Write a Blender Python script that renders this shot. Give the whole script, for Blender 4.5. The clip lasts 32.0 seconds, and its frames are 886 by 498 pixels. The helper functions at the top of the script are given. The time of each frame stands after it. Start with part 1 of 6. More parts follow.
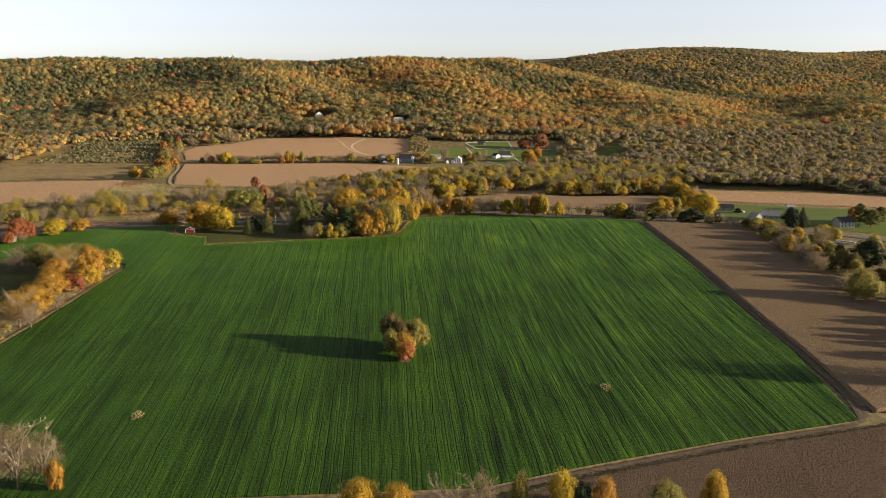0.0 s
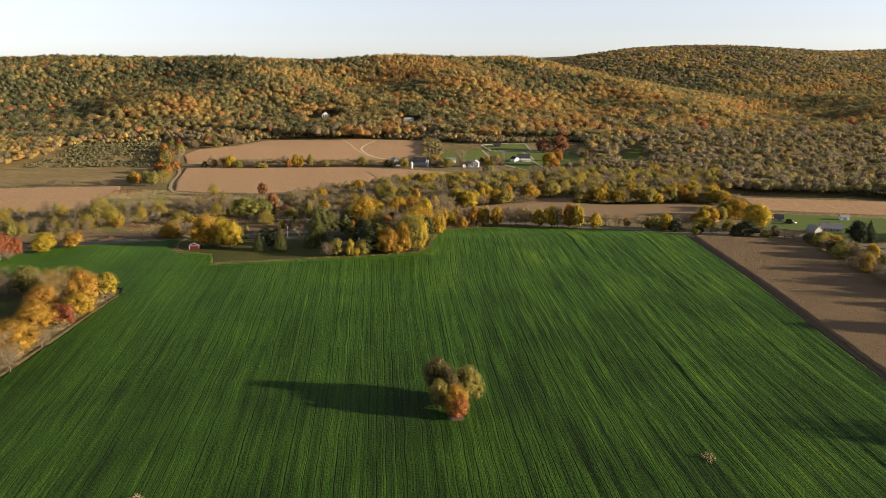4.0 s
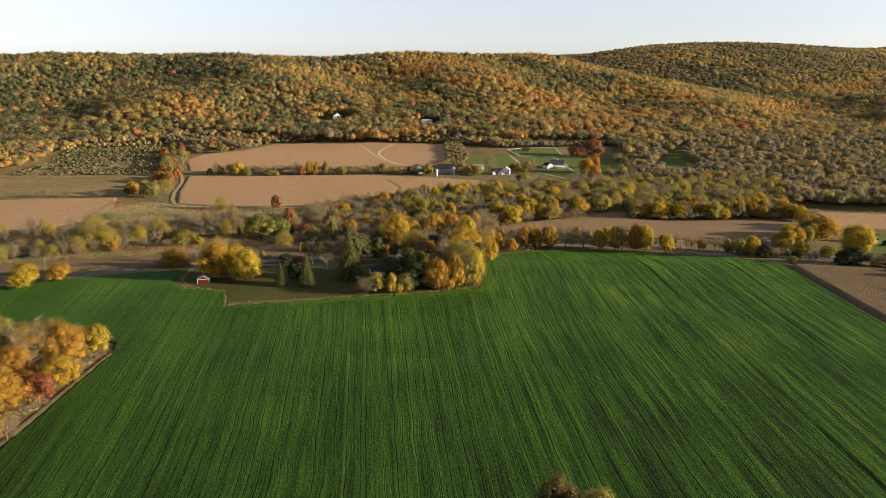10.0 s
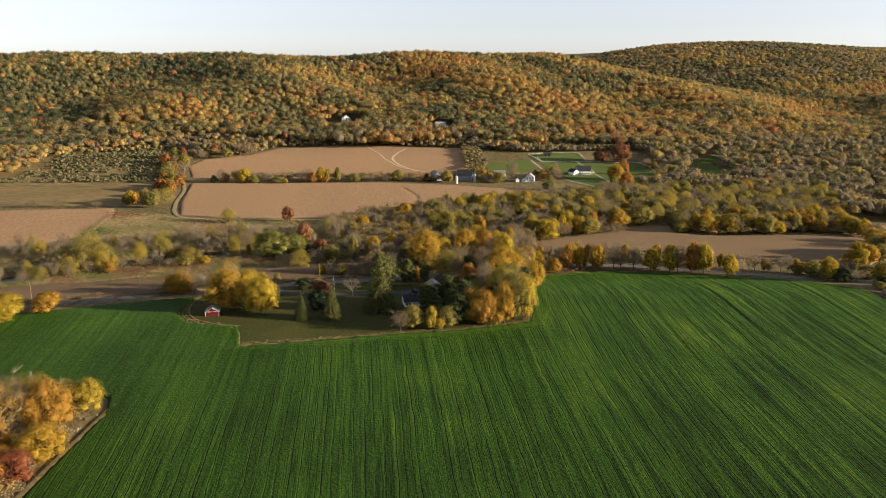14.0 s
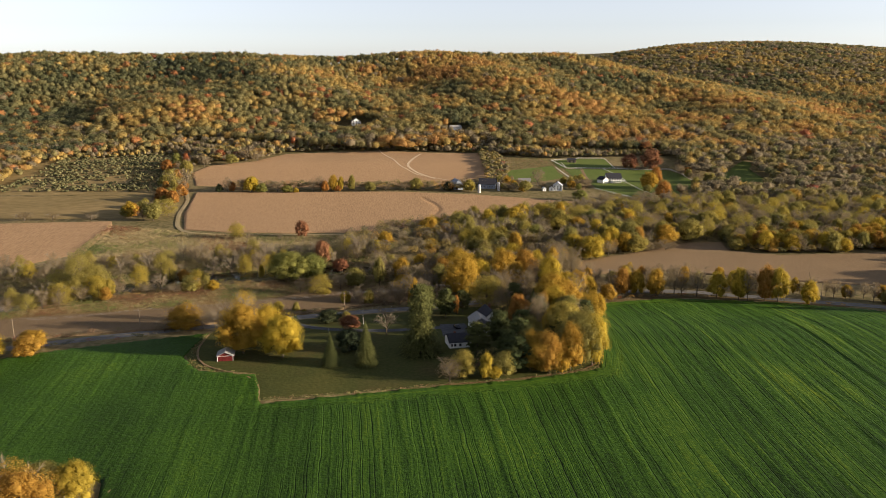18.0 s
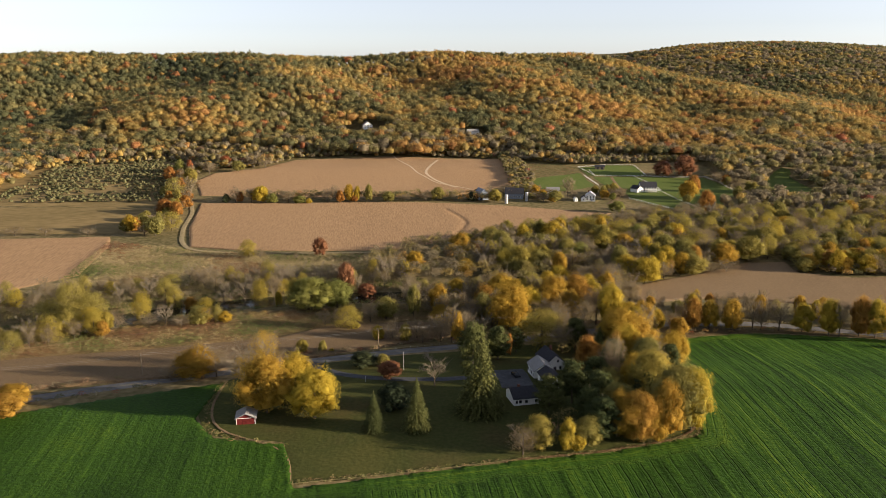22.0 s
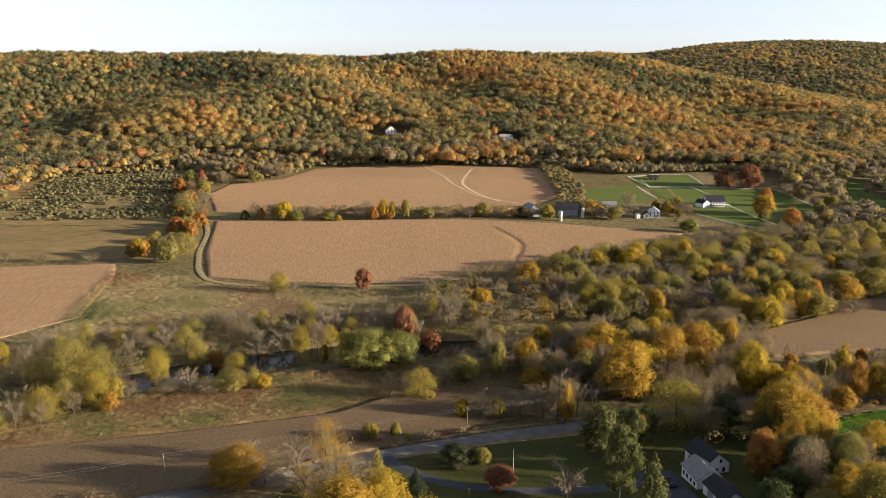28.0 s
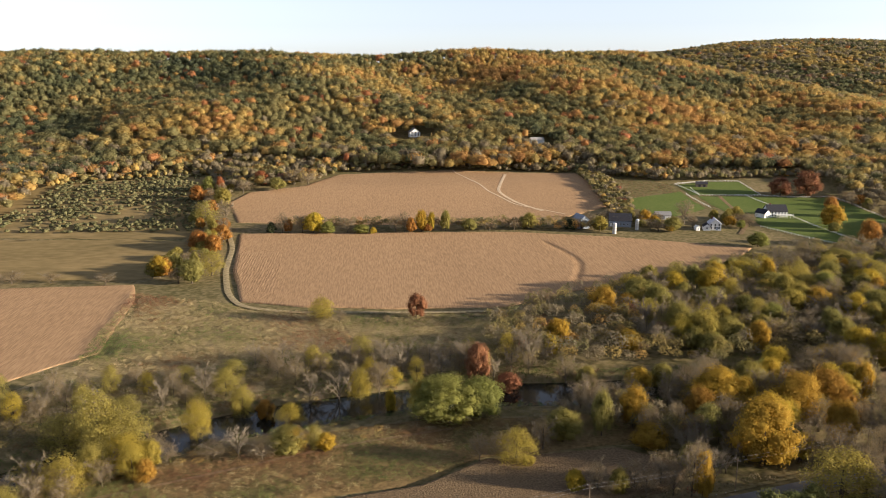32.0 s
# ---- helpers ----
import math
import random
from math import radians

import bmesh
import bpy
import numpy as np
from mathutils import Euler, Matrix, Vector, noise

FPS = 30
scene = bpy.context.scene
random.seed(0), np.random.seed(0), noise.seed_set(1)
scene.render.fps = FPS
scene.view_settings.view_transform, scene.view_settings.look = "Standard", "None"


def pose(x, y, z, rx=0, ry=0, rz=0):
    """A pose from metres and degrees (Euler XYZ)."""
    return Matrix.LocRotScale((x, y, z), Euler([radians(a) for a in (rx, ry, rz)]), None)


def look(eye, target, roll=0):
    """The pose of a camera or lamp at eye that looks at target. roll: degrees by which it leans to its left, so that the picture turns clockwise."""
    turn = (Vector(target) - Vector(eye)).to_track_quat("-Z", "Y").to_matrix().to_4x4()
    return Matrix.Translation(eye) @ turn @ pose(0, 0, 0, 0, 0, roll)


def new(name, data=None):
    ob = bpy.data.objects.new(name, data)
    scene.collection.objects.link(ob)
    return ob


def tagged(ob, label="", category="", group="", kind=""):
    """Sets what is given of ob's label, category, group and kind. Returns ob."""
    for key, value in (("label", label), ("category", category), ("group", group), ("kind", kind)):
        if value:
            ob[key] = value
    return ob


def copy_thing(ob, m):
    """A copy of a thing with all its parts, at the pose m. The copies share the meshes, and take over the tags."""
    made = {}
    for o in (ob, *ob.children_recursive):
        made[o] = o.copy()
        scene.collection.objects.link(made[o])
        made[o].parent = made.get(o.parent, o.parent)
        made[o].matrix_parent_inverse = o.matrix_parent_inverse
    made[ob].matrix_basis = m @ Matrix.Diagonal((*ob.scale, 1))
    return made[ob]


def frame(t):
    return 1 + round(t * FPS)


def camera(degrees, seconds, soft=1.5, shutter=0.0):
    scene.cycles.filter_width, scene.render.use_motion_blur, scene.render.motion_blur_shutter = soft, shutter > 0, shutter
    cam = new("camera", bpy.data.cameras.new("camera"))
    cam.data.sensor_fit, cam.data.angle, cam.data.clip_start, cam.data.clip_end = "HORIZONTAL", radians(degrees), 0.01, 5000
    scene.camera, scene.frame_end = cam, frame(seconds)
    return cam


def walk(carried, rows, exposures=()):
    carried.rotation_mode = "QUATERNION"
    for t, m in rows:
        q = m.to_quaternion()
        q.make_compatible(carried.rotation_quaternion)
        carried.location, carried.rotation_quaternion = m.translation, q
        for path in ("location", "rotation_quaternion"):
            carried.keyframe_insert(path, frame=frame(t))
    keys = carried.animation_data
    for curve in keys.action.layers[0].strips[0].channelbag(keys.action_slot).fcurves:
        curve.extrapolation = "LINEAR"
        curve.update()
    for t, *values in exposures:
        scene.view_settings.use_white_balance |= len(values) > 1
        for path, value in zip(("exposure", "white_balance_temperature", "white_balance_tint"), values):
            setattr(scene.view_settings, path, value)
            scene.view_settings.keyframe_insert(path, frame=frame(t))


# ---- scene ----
cam = camera(57.85, 32.0, soft=0.7)
PATH = [
    (0, (0.02, -0.1, 111.96), (14.91, 194.37, 67.68), 0.0),
    (2, (-7.47, 26.68, 111.91), (7.5, 221.11, 67.47), 0.0),
    (4, (-14.94, 53.71, 111.96), (0.09, 248.08, 67.3), 0.0),
    (6, (-22.46, 80.89, 112.02), (-7.38, 275.2, 67.14), 0.0),
    (8, (-30.04, 108.16, 112.05), (-14.92, 302.43, 66.99), 0.0),
    (10, (-37.69, 135.45, 112.04), (-22.51, 329.69, 66.86), 0.0),
    (12, (-45.38, 162.73, 112.01), (-30.13, 356.95, 66.77), 0.0),
    (14, (-53.09, 189.93, 111.97), (-37.77, 384.15, 66.74), 0.0),
    (16, (-60.8, 217.03, 111.96), (-45.42, 411.25, 66.77), 0.0),
    (18, (-68.53, 243.99, 111.97), (-53.1, 438.23, 66.85), 0.0),
    (20, (-76.35, 270.78, 112.0), (-60.88, 465.02, 66.95), 0.0),
    (22, (-84.38, 297.35, 112.04), (-68.88, 491.6, 67.06), 0.0),
    (24, (-92.8, 323.67, 112.08), (-77.28, 517.93, 67.11), 0.0),
    (26, (-101.9, 349.7, 112.08), (-86.35, 543.96, 67.1), 0.0),
    (28, (-112.05, 375.4, 112.03), (-96.47, 569.64, 66.99), 0.0),
    (30, (-123.77, 400.72, 111.95), (-108.12, 594.93, 66.82), 0.0),
    (32, (-137.69, 425.57, 111.9), (-121.91, 619.75, 66.66), 0.0),
]
walk(cam, [(t, look(eye, target, roll)) for t, eye, target, roll in PATH], exposures=[(0, 1.2, 6500, 10), (14, 1.2, 6500, 10), (24, 1.27, 6400, 10), (32, 1.38, 6200, 10)])

# ---- light ----
SUN_EL, SUN_TO = 11.4, (0.968, -0.25)
world = bpy.data.worlds.new("sky")
scene.world = world
world.use_nodes = True
wn = world.node_tree.nodes
sky = wn.new("ShaderNodeTexSky")
sky.sky_type = "NISHITA"
sky.sun_disc = False
sky.sun_elevation = radians(SUN_EL)
sky.sun_rotation = math.atan2(SUN_TO[0], SUN_TO[1])
sky.air_density, sky.dust_density, sky.ozone_density = 0.60, 0.5, 1.0
wn["Background"].inputs["Strength"].default_value = 0.089
# thin high haze takes most of the blue out of the sky
haze = wn.new("ShaderNodeHueSaturation")
haze.inputs["Saturation"].default_value = 0.42
world.node_tree.links.new(sky.outputs["Color"], haze.inputs["Color"])
tint = wn.new("ShaderNodeMix")
tint.data_type, tint.blend_type = "RGBA", "MULTIPLY"
tint.inputs[0].default_value, tint.inputs[7].default_value = 1.0, (1.0, 0.975, 1.01, 1)
world.node_tree.links.new(haze.outputs["Color"], tint.inputs[6])
world.node_tree.links.new(tint.outputs[2], wn["Background"].inputs["Color"])
sun = new("sun", bpy.data.lights.new("sun", "SUN"))
sun.data.energy, sun.data.angle, sun.data.color = 5.6, radians(0.6), (1.0, 0.82, 0.61)
sun.matrix_world = look((SUN_TO[0] * 900, SUN_TO[1] * 900, math.tan(radians(SUN_EL)) * 900), (0, 0, 0))


# ---- materials ----
def material(name, rough=0.85):
    m = bpy.data.materials.new(name)
    m.use_nodes = True
    nt = m.node_tree
    b = nt.nodes["Principled BSDF"]
    b.inputs["Roughness"].default_value = rough
    b.inputs["Specular IOR Level"].default_value = 0.04
    return m, nt, b


def ramp_node(nt, stops):
    r = nt.nodes.new("ShaderNodeValToRGB")
    while len(r.color_ramp.elements) < len(stops):
        r.color_ramp.elements.new(0.5)
    for e, (at, col) in zip(r.color_ramp.elements, stops):
        e.position, e.color = at, (*col, 1)
    return r


def noise_node(nt, scale, detail=3.0, stretch=None, turn=0.0):
    tc = nt.nodes.new("ShaderNodeTexCoord")
    n = nt.nodes.new("ShaderNodeTexNoise")
    n.inputs["Scale"].default_value, n.inputs["Detail"].default_value = scale, detail
    mp = nt.nodes.new("ShaderNodeMapping")
    if stretch:
        mp.inputs["Scale"].default_value = stretch
    mp.inputs["Rotation"].default_value = (0, 0, turn)
    nt.links.new(tc.outputs["Object"], mp.inputs["Vector"])
    nt.links.new(mp.outputs["Vector"], n.inputs["Vector"])
    return n


def mix_node(nt, a, b, fac, mode="MIX"):
    m = nt.nodes.new("ShaderNodeMix")
    m.data_type, m.blend_type = "RGBA", mode
    for sock, val in ((m.inputs[0], fac), (m.inputs[6], a), (m.inputs[7], b)):
        if hasattr(val, "is_linked"):
            nt.links.new(val, sock)
        else:
            sock.default_value = val if isinstance(val, float) else (*val, 1)
    return m.outputs[2]


def ground_mat(name, big, small, big_scale, small_scale, bump=0.3, rough=0.9, stretch=None, turn=0.0, fac=0.55):
    """Two scales of colour noise, with relief."""
    m, nt, b = material(name, rough)
    n1, n2 = noise_node(nt, big_scale, 4.0, stretch, turn), noise_node(nt, small_scale, 3.0, stretch, turn)
    r1, r2 = ramp_node(nt, big), ramp_node(nt, small)
    nt.links.new(n1.outputs["Fac"], r1.inputs["Fac"])
    nt.links.new(n2.outputs["Fac"], r2.inputs["Fac"])
    nt.links.new(mix_node(nt, r1.outputs["Color"], r2.outputs["Color"], fac), b.inputs["Base Color"])
    bp = nt.nodes.new("ShaderNodeBump")
    bp.inputs["Strength"].default_value, bp.inputs["Distance"].default_value = bump, 0.4
    nt.links.new(n2.outputs["Fac"], bp.inputs["Height"])
    nt.links.new(bp.outputs["Normal"], b.inputs["Normal"])
    return m


def plain_mat(name, col, rough=0.7, vary=0.25, scale=2.0, metal=0.0):
    m, nt, b = material(name, rough)
    n = noise_node(nt, scale, 5.0)
    lo, hi = tuple(c * (1 - vary) for c in col), tuple(min(c * (1 + vary), 0.95) for c in col)
    r = ramp_node(nt, [(0.3, lo), (0.7, hi)])
    nt.links.new(n.outputs["Fac"], r.inputs["Fac"])
    nt.links.new(r.outputs["Color"], b.inputs["Base Color"])
    b.inputs["Metallic"].default_value = metal
    return m


TONES = [(0.0, (0.072, 0.088, 0.044)), (0.18, (0.130, 0.144, 0.064)), (0.34, (0.240, 0.230, 0.080)), (0.45, (0.315, 0.264, 0.072)), (0.50, (0.425, 0.325, 0.046)), (0.55, (0.425, 0.285, 0.046)),
         (0.64, (0.385, 0.222, 0.050)), (0.78, (0.37, 0.155, 0.056)), (0.87, (0.26, 0.090, 0.056)), (0.91, (0.225, 0.170, 0.098)), (1.0, (0.265, 0.208, 0.122))]


# blue raised and colour muted beyond the leaves' own, standing in for distance haze
FOREST_TONES = [(0.0, (0.078, 0.090, 0.052)), (0.18, (0.120, 0.124, 0.060)), (0.34, (0.205, 0.180, 0.078)), (0.46, (0.295, 0.234, 0.090)), (0.55, (0.390, 0.278, 0.090)),
                (0.64, (0.385, 0.236, 0.082)), (0.78, (0.360, 0.155, 0.068)), (0.87, (0.270, 0.100, 0.065)), (0.91, (0.205, 0.165, 0.100)), (1.0, (0.250, 0.208, 0.132))]
CONIFER_TONES = [(0.0, (0.058, 0.075, 0.031)), (1.0, (0.110, 0.114, 0.038))]


def leaf_mat(name, tone=None, spread=0.0, thin=0.56, stops=None, vary=0.24):
    """Leaves: tone from the tree's own attribute, or one tone with a spread from tree to tree."""
    m, nt, b = material(name, 0.75)
    r = ramp_node(nt, stops or TONES)
    if tone is None:
        at = nt.nodes.new("ShaderNodeAttribute")
        at.attribute_name = "tone"
        nt.links.new(at.outputs["Fac"], r.inputs["Fac"])
    else:
        oi = nt.nodes.new("ShaderNodeObjectInfo")
        mr = nt.nodes.new("ShaderNodeMapRange")
        mr.inputs["To Min"].default_value, mr.inputs["To Max"].default_value = tone - spread, tone + spread
        nt.links.new(oi.outputs["Random"], mr.inputs["Value"])
        nt.links.new(mr.outputs["Result"], r.inputs["Fac"])
    geo = nt.nodes.new("ShaderNodeNewGeometry")
    v = ramp_node(nt, [(0.0, (1 - vary,) * 3), (1.0, (1 + 0.8 * vary,) * 3)])
    nt.links.new(geo.outputs["Random Per Island"], v.inputs["Fac"])
    col = mix_node(nt, r.outputs["Color"], v.outputs["Color"], 1.0, "MULTIPLY")
    nt.links.new(col, b.inputs["Base Color"])
    tr = nt.nodes.new("ShaderNodeBsdfTranslucent")
    nt.links.new(col, tr.inputs["Color"])
    mx = nt.nodes.new("ShaderNodeMixShader")
    mx.inputs["Fac"].default_value = thin
    nt.links.new(b.outputs["BSDF"], mx.inputs[1])
    nt.links.new(tr.outputs["BSDF"], mx.inputs[2])
    nt.links.new(mx.outputs["Shader"], nt.nodes["Material Output"].inputs["Surface"])
    return m


M_FOREST = leaf_mat("forest_leaves", None, 0.0, 0.48, FOREST_TONES, 0.22)
M_GROUND = ground_mat("valley_grass", [(0.3, (0.095, 0.088, 0.032)), (0.5, (0.17, 0.136, 0.060)), (0.68, (0.27, 0.20, 0.105))],
                      [(0.35, (0.07, 0.065, 0.026)), (0.65, (0.24, 0.19, 0.105))], 0.02, 0.35, 0.8)
def mth(nt, op, a, b=0.0, c=0.0):
    n = nt.nodes.new("ShaderNodeMath")
    n.operation = op
    for sock, val in zip(n.inputs, (a, b, c)):
        if hasattr(val, "is_linked"):
            nt.links.new(val, sock)
        else:
            sock.default_value = val
    return n.outputs[0]


def attr(nt, name):
    n = nt.nodes.new("ShaderNodeAttribute")
    n.attribute_name = name
    return n.outputs["Fac"]


def fade(nt, v, lo, hi):
    """1 at lo and below, 0 at hi and above."""
    n = nt.nodes.new("ShaderNodeMapRange")
    n.interpolation_type = "SMOOTHSTEP"
    for k, x in (("From Min", lo), ("From Max", hi), ("To Min", 1.0), ("To Max", 0.0)):
        n.inputs[k].default_value = x
    nt.links.new(v, n.inputs["Value"])
    return n.outputs["Result"]


def crop_material():
    """Sown rows: narrow open furrows at uneven depth, pale bands and leaf grain between."""
    m, nt, b = material("green_crop", 0.7)
    b.inputs["Sheen Weight"].default_value, b.inputs["Sheen Roughness"].default_value = 0.045, 0.4
    b.inputs["Sheen Tint"].default_value = (0.26, 0.62, 0.05, 1)
    across, strength = attr(nt, "across"), attr(nt, "rows")
    jog = noise_node(nt, 0.07, 4.0)
    w = mth(nt, "MULTIPLY_ADD", mth(nt, "SUBTRACT", jog.outputs["Fac"], 0.5), 1.5, across)
    furrows = None
    for pitch, shift, narrow, deep in ((2.9, 0.0, 0.055, 1.0), (2.9, 1.3, 0.04, 0.45), (1.45, 0.55, 0.10, 0.16)):
        q = mth(nt, "MULTIPLY_ADD", w, 1 / pitch, shift)
        wn1 = nt.nodes.new("ShaderNodeTexWhiteNoise")
        wn1.noise_dimensions = "1D"
        nt.links.new(mth(nt, "FLOOR", q), wn1.inputs["W"])
        off = mth(nt, "MULTIPLY_ADD", wn1.outputs["Value"], 0.3, 0.35)
        d = mth(nt, "ABSOLUTE", mth(nt, "SUBTRACT", mth(nt, "FRACT", q), off))
        lay_n = noise_node(nt, 1.0, 2.0, (0.35, 0.022, 1.0), 0.0)
        part_n = mth(nt, "MULTIPLY", fade(nt, lay_n.outputs["Fac"], 0.42, 0.72), mth(nt, "MULTIPLY_ADD", wn1.outputs["Value"], 0.75, 0.25))
        one = mth(nt, "MULTIPLY", mth(nt, "MULTIPLY", fade(nt, d, narrow * 0.35, narrow * 1.5), part_n), deep)
        furrows = one if furrows is None else mth(nt, "ADD", furrows, one)
    furrows = mth(nt, "MULTIPLY", furrows, strength)
    tc = nt.nodes.new("ShaderNodeTexCoord")
    sep, com = nt.nodes.new("ShaderNodeSeparateXYZ"), nt.nodes.new("ShaderNodeCombineXYZ")
    nt.links.new(tc.outputs["Object"], sep.inputs[0])
    nt.links.new(w, com.inputs[0])
    nt.links.new(mth(nt, "MULTIPLY", sep.outputs[1], 0.035), com.inputs[1])
    bands = nt.nodes.new("ShaderNodeTexNoise")
    bands.inputs["Scale"].default_value, bands.inputs["Detail"].default_value = 0.5, 5.0
    bands.inputs["Roughness"].default_value = 0.65
    nt.links.new(com.outputs[0], bands.inputs["Vector"])
    big, fine = noise_node(nt, 0.03, 4.0), noise_node(nt, 1.15, 6.0)
    v = attr(nt, "lush_lit")
    for src, amp in ((mth(nt, "MULTIPLY_ADD", mth(nt, "SUBTRACT", bands.outputs["Fac"], 0.5), strength, 0.5), 1.25), (big.outputs["Fac"], 0.6), (fine.outputs["Fac"], 0.85)):
        v = mth(nt, "MULTIPLY_ADD", mth(nt, "SUBTRACT", src, 0.5), amp, v)
    v = mth(nt, "MULTIPLY_ADD", furrows, -0.46, v)
    r = ramp_node(nt, [(0.0, (0.008, 0.014, 0.005)), (0.3, (0.0185, 0.042, 0.0070)), (0.55, (0.031, 0.069, 0.0092)), (0.8, (0.063, 0.104, 0.0108)), (1.0, (0.116, 0.150, 0.0135))])
    nt.links.new(v, r.inputs["Fac"])
    nt.links.new(r.outputs["Color"], b.inputs["Base Color"])
    bp = nt.nodes.new("ShaderNodeBump")
    bp.inputs["Strength"].default_value, bp.inputs["Distance"].default_value = 0.75, 0.3
    nt.links.new(mth(nt, "MULTIPLY_ADD", bands.outputs["Fac"], 0.9, mth(nt, "MULTIPLY_ADD", furrows, -0.9, fine.outputs["Fac"])), bp.inputs["Height"])
    nt.links.new(bp.outputs["Normal"], b.inputs["Normal"])
    return m


M_CROP = crop_material()
M_CORN = ground_mat("dry_corn", [(0.3, (0.128, 0.088, 0.048)), (0.7, (0.172, 0.120, 0.066))],
                    [(0.3, (0.080, 0.056, 0.034)), (0.7, (0.255, 0.182, 0.108))], 0.03, 1.7, 0.8)
# dry_corn darkened: shade seen between the stalks is put into the colour
M_CORN_SHADED = ground_mat("shaded_corn", [(0.3, (0.080, 0.058, 0.036)), (0.7, (0.112, 0.082, 0.050))],
                        [(0.3, (0.052, 0.038, 0.025)), (0.7, (0.165, 0.120, 0.074))], 0.03, 1.7, 0.8)
M_CORN_MID = ground_mat("dry_valley_field", [(0.3, (0.185, 0.128, 0.072)), (0.7, (0.24, 0.166, 0.094))],
                        [(0.3, (0.14, 0.096, 0.055)), (0.7, (0.29, 0.205, 0.120))], 0.03, 0.9, 0.3)
M_CORN_FAR = ground_mat("dry_bean_field", [(0.3, (0.30, 0.190, 0.100)), (0.7, (0.365, 0.234, 0.124))],
                        [(0.32, (0.215, 0.136, 0.076)), (0.68, (0.445, 0.290, 0.165))], 0.02, 1.3, 0.12, stretch=(1.0, 0.11, 1.0), turn=-0.06)
M_LAWN = ground_mat("lawn", [(0.32, (0.082, 0.060, 0.026)), (0.5, (0.052, 0.062, 0.018)), (0.7, (0.092, 0.086, 0.024))],
                    [(0.3, (0.038, 0.048, 0.014)), (0.7, (0.080, 0.078, 0.026))], 0.04, 0.8, 0.3)
M_MEADOW = ground_mat("rough_meadow", [(0.3, (0.165, 0.125, 0.054)), (0.7, (0.285, 0.205, 0.095))],
                      [(0.3, (0.12, 0.094, 0.040)), (0.7, (0.270, 0.198, 0.094))], 0.02, 0.25, 0.5, stretch=(0.45, 1.0, 1.0))
M_MARSH = ground_mat("marsh_grass", [(0.3, (0.100, 0.090, 0.036)), (0.5, (0.235, 0.185, 0.088)), (0.7, (0.350, 0.270, 0.145))],
                     [(0.3, (0.120, 0.094, 0.044)), (0.7, (0.360, 0.280, 0.146))], 0.06, 0.8, 0.6)
M_RIVERSIDE = ground_mat("riverside_growth", [(0.3, (0.080, 0.090, 0.030)), (0.5, (0.185, 0.122, 0.054)), (0.7, (0.250, 0.178, 0.085))],
                         [(0.3, (0.080, 0.060, 0.028)), (0.7, (0.245, 0.172, 0.080))], 0.05, 0.8, 0.6)
M_SOIL = plain_mat("bare_soil", (0.105, 0.080, 0.056), 0.95, 0.3, 0.8)
M_ROAD = plain_mat("asphalt", (0.15, 0.145, 0.14), 0.8, 0.2, 0.3)
M_WATER, _nt, _b = material("river_water", 0.06)
_b.inputs["Base Color"].default_value = (0.012, 0.014, 0.012, 1)
_b.inputs["Specular IOR Level"].default_value = 0.4
M_BARK = plain_mat("bark", (0.10, 0.08, 0.06), 0.9, 0.35, 3.0)


# ---- terrain ----
def sm(a, b, v):
    u = np.clip((v - a) / (b - a), 0, 1)
    return u * u * (3 - 2 * u)


RIVER = [(-420, 560), (-330, 590), (-262, 622), (-228, 648), (-204, 662), (-185, 672), (-160, 681), (-133, 687), (-97, 690), (-60, 689),
         (-20, 692), (40, 712), (120, 760), (220, 800), (340, 790), (520, 760)]


def dist_line(x, y, line):
    """Distance to a line of points, and the side's sign is not kept."""
    best = np.full(np.shape(x), 1e9)
    for (ax, ay), (bx, by) in zip(line, line[1:]):
        dx, dy = bx - ax, by - ay
        u = np.clip(((x - ax) * dx + (y - ay) * dy) / (dx * dx + dy * dy), 0, 1)
        best = np.minimum(best, np.hypot(x - ax - u * dx, y - ay - u * dy))
    return best


def terrain(x, y):
    x, y = np.asarray(x, float), np.asarray(y, float)
    z = 3 + 3 * sm(300, 430, y) - 8 * sm(530, 625, y) + 5 * sm(850, 1010, y) + 9 * sm(1000, 1110, y)
    wob = 6 * np.sin(x / 95 + 0.6) * np.sin(y / 130) + 4 * np.sin(x / 47 + y / 83) + 3 * np.sin(x / 180 - y / 60)
    near_top = 100 - 78 * sm(240, 760, x) + 4 * np.sin(x / 130 + 1.0) + 6 * np.exp(-((x + 395) / 130) ** 2) + 5 * np.exp(-((x - 270) / 70) ** 2)
    spur = 9 * np.sin(x / 62 + 0.9 * np.sin(y / 140) + 0.4) * sm(1190, 1330, y) * (1 - 0.9 * sm(1520, 1670, y))
    u = np.clip((y - 1160) / 520, 0, 1)
    near = near_top * (u ** 1.1) * (1 - 0.25 * sm(1720, 2100, y)) + wob * sm(1170, 1350, y) * (1 - 0.6 * sm(1550, 1680, y)) + spur
    far = sm(1160, 1400, y) * (60 + 70 * sm(180, 700, x) + 9 * np.sin((x - 640) / 150) * sm(500, 700, x) + 8 * sm(1200, 1400, x)) * sm(1500, 2240, y)
    z = z + np.maximum(near, far)
    return z - 3.4 * (1 - sm(8.5, 13.5, dist_line(x, y, RIVER))) * (1 - sm(10, 60, x))


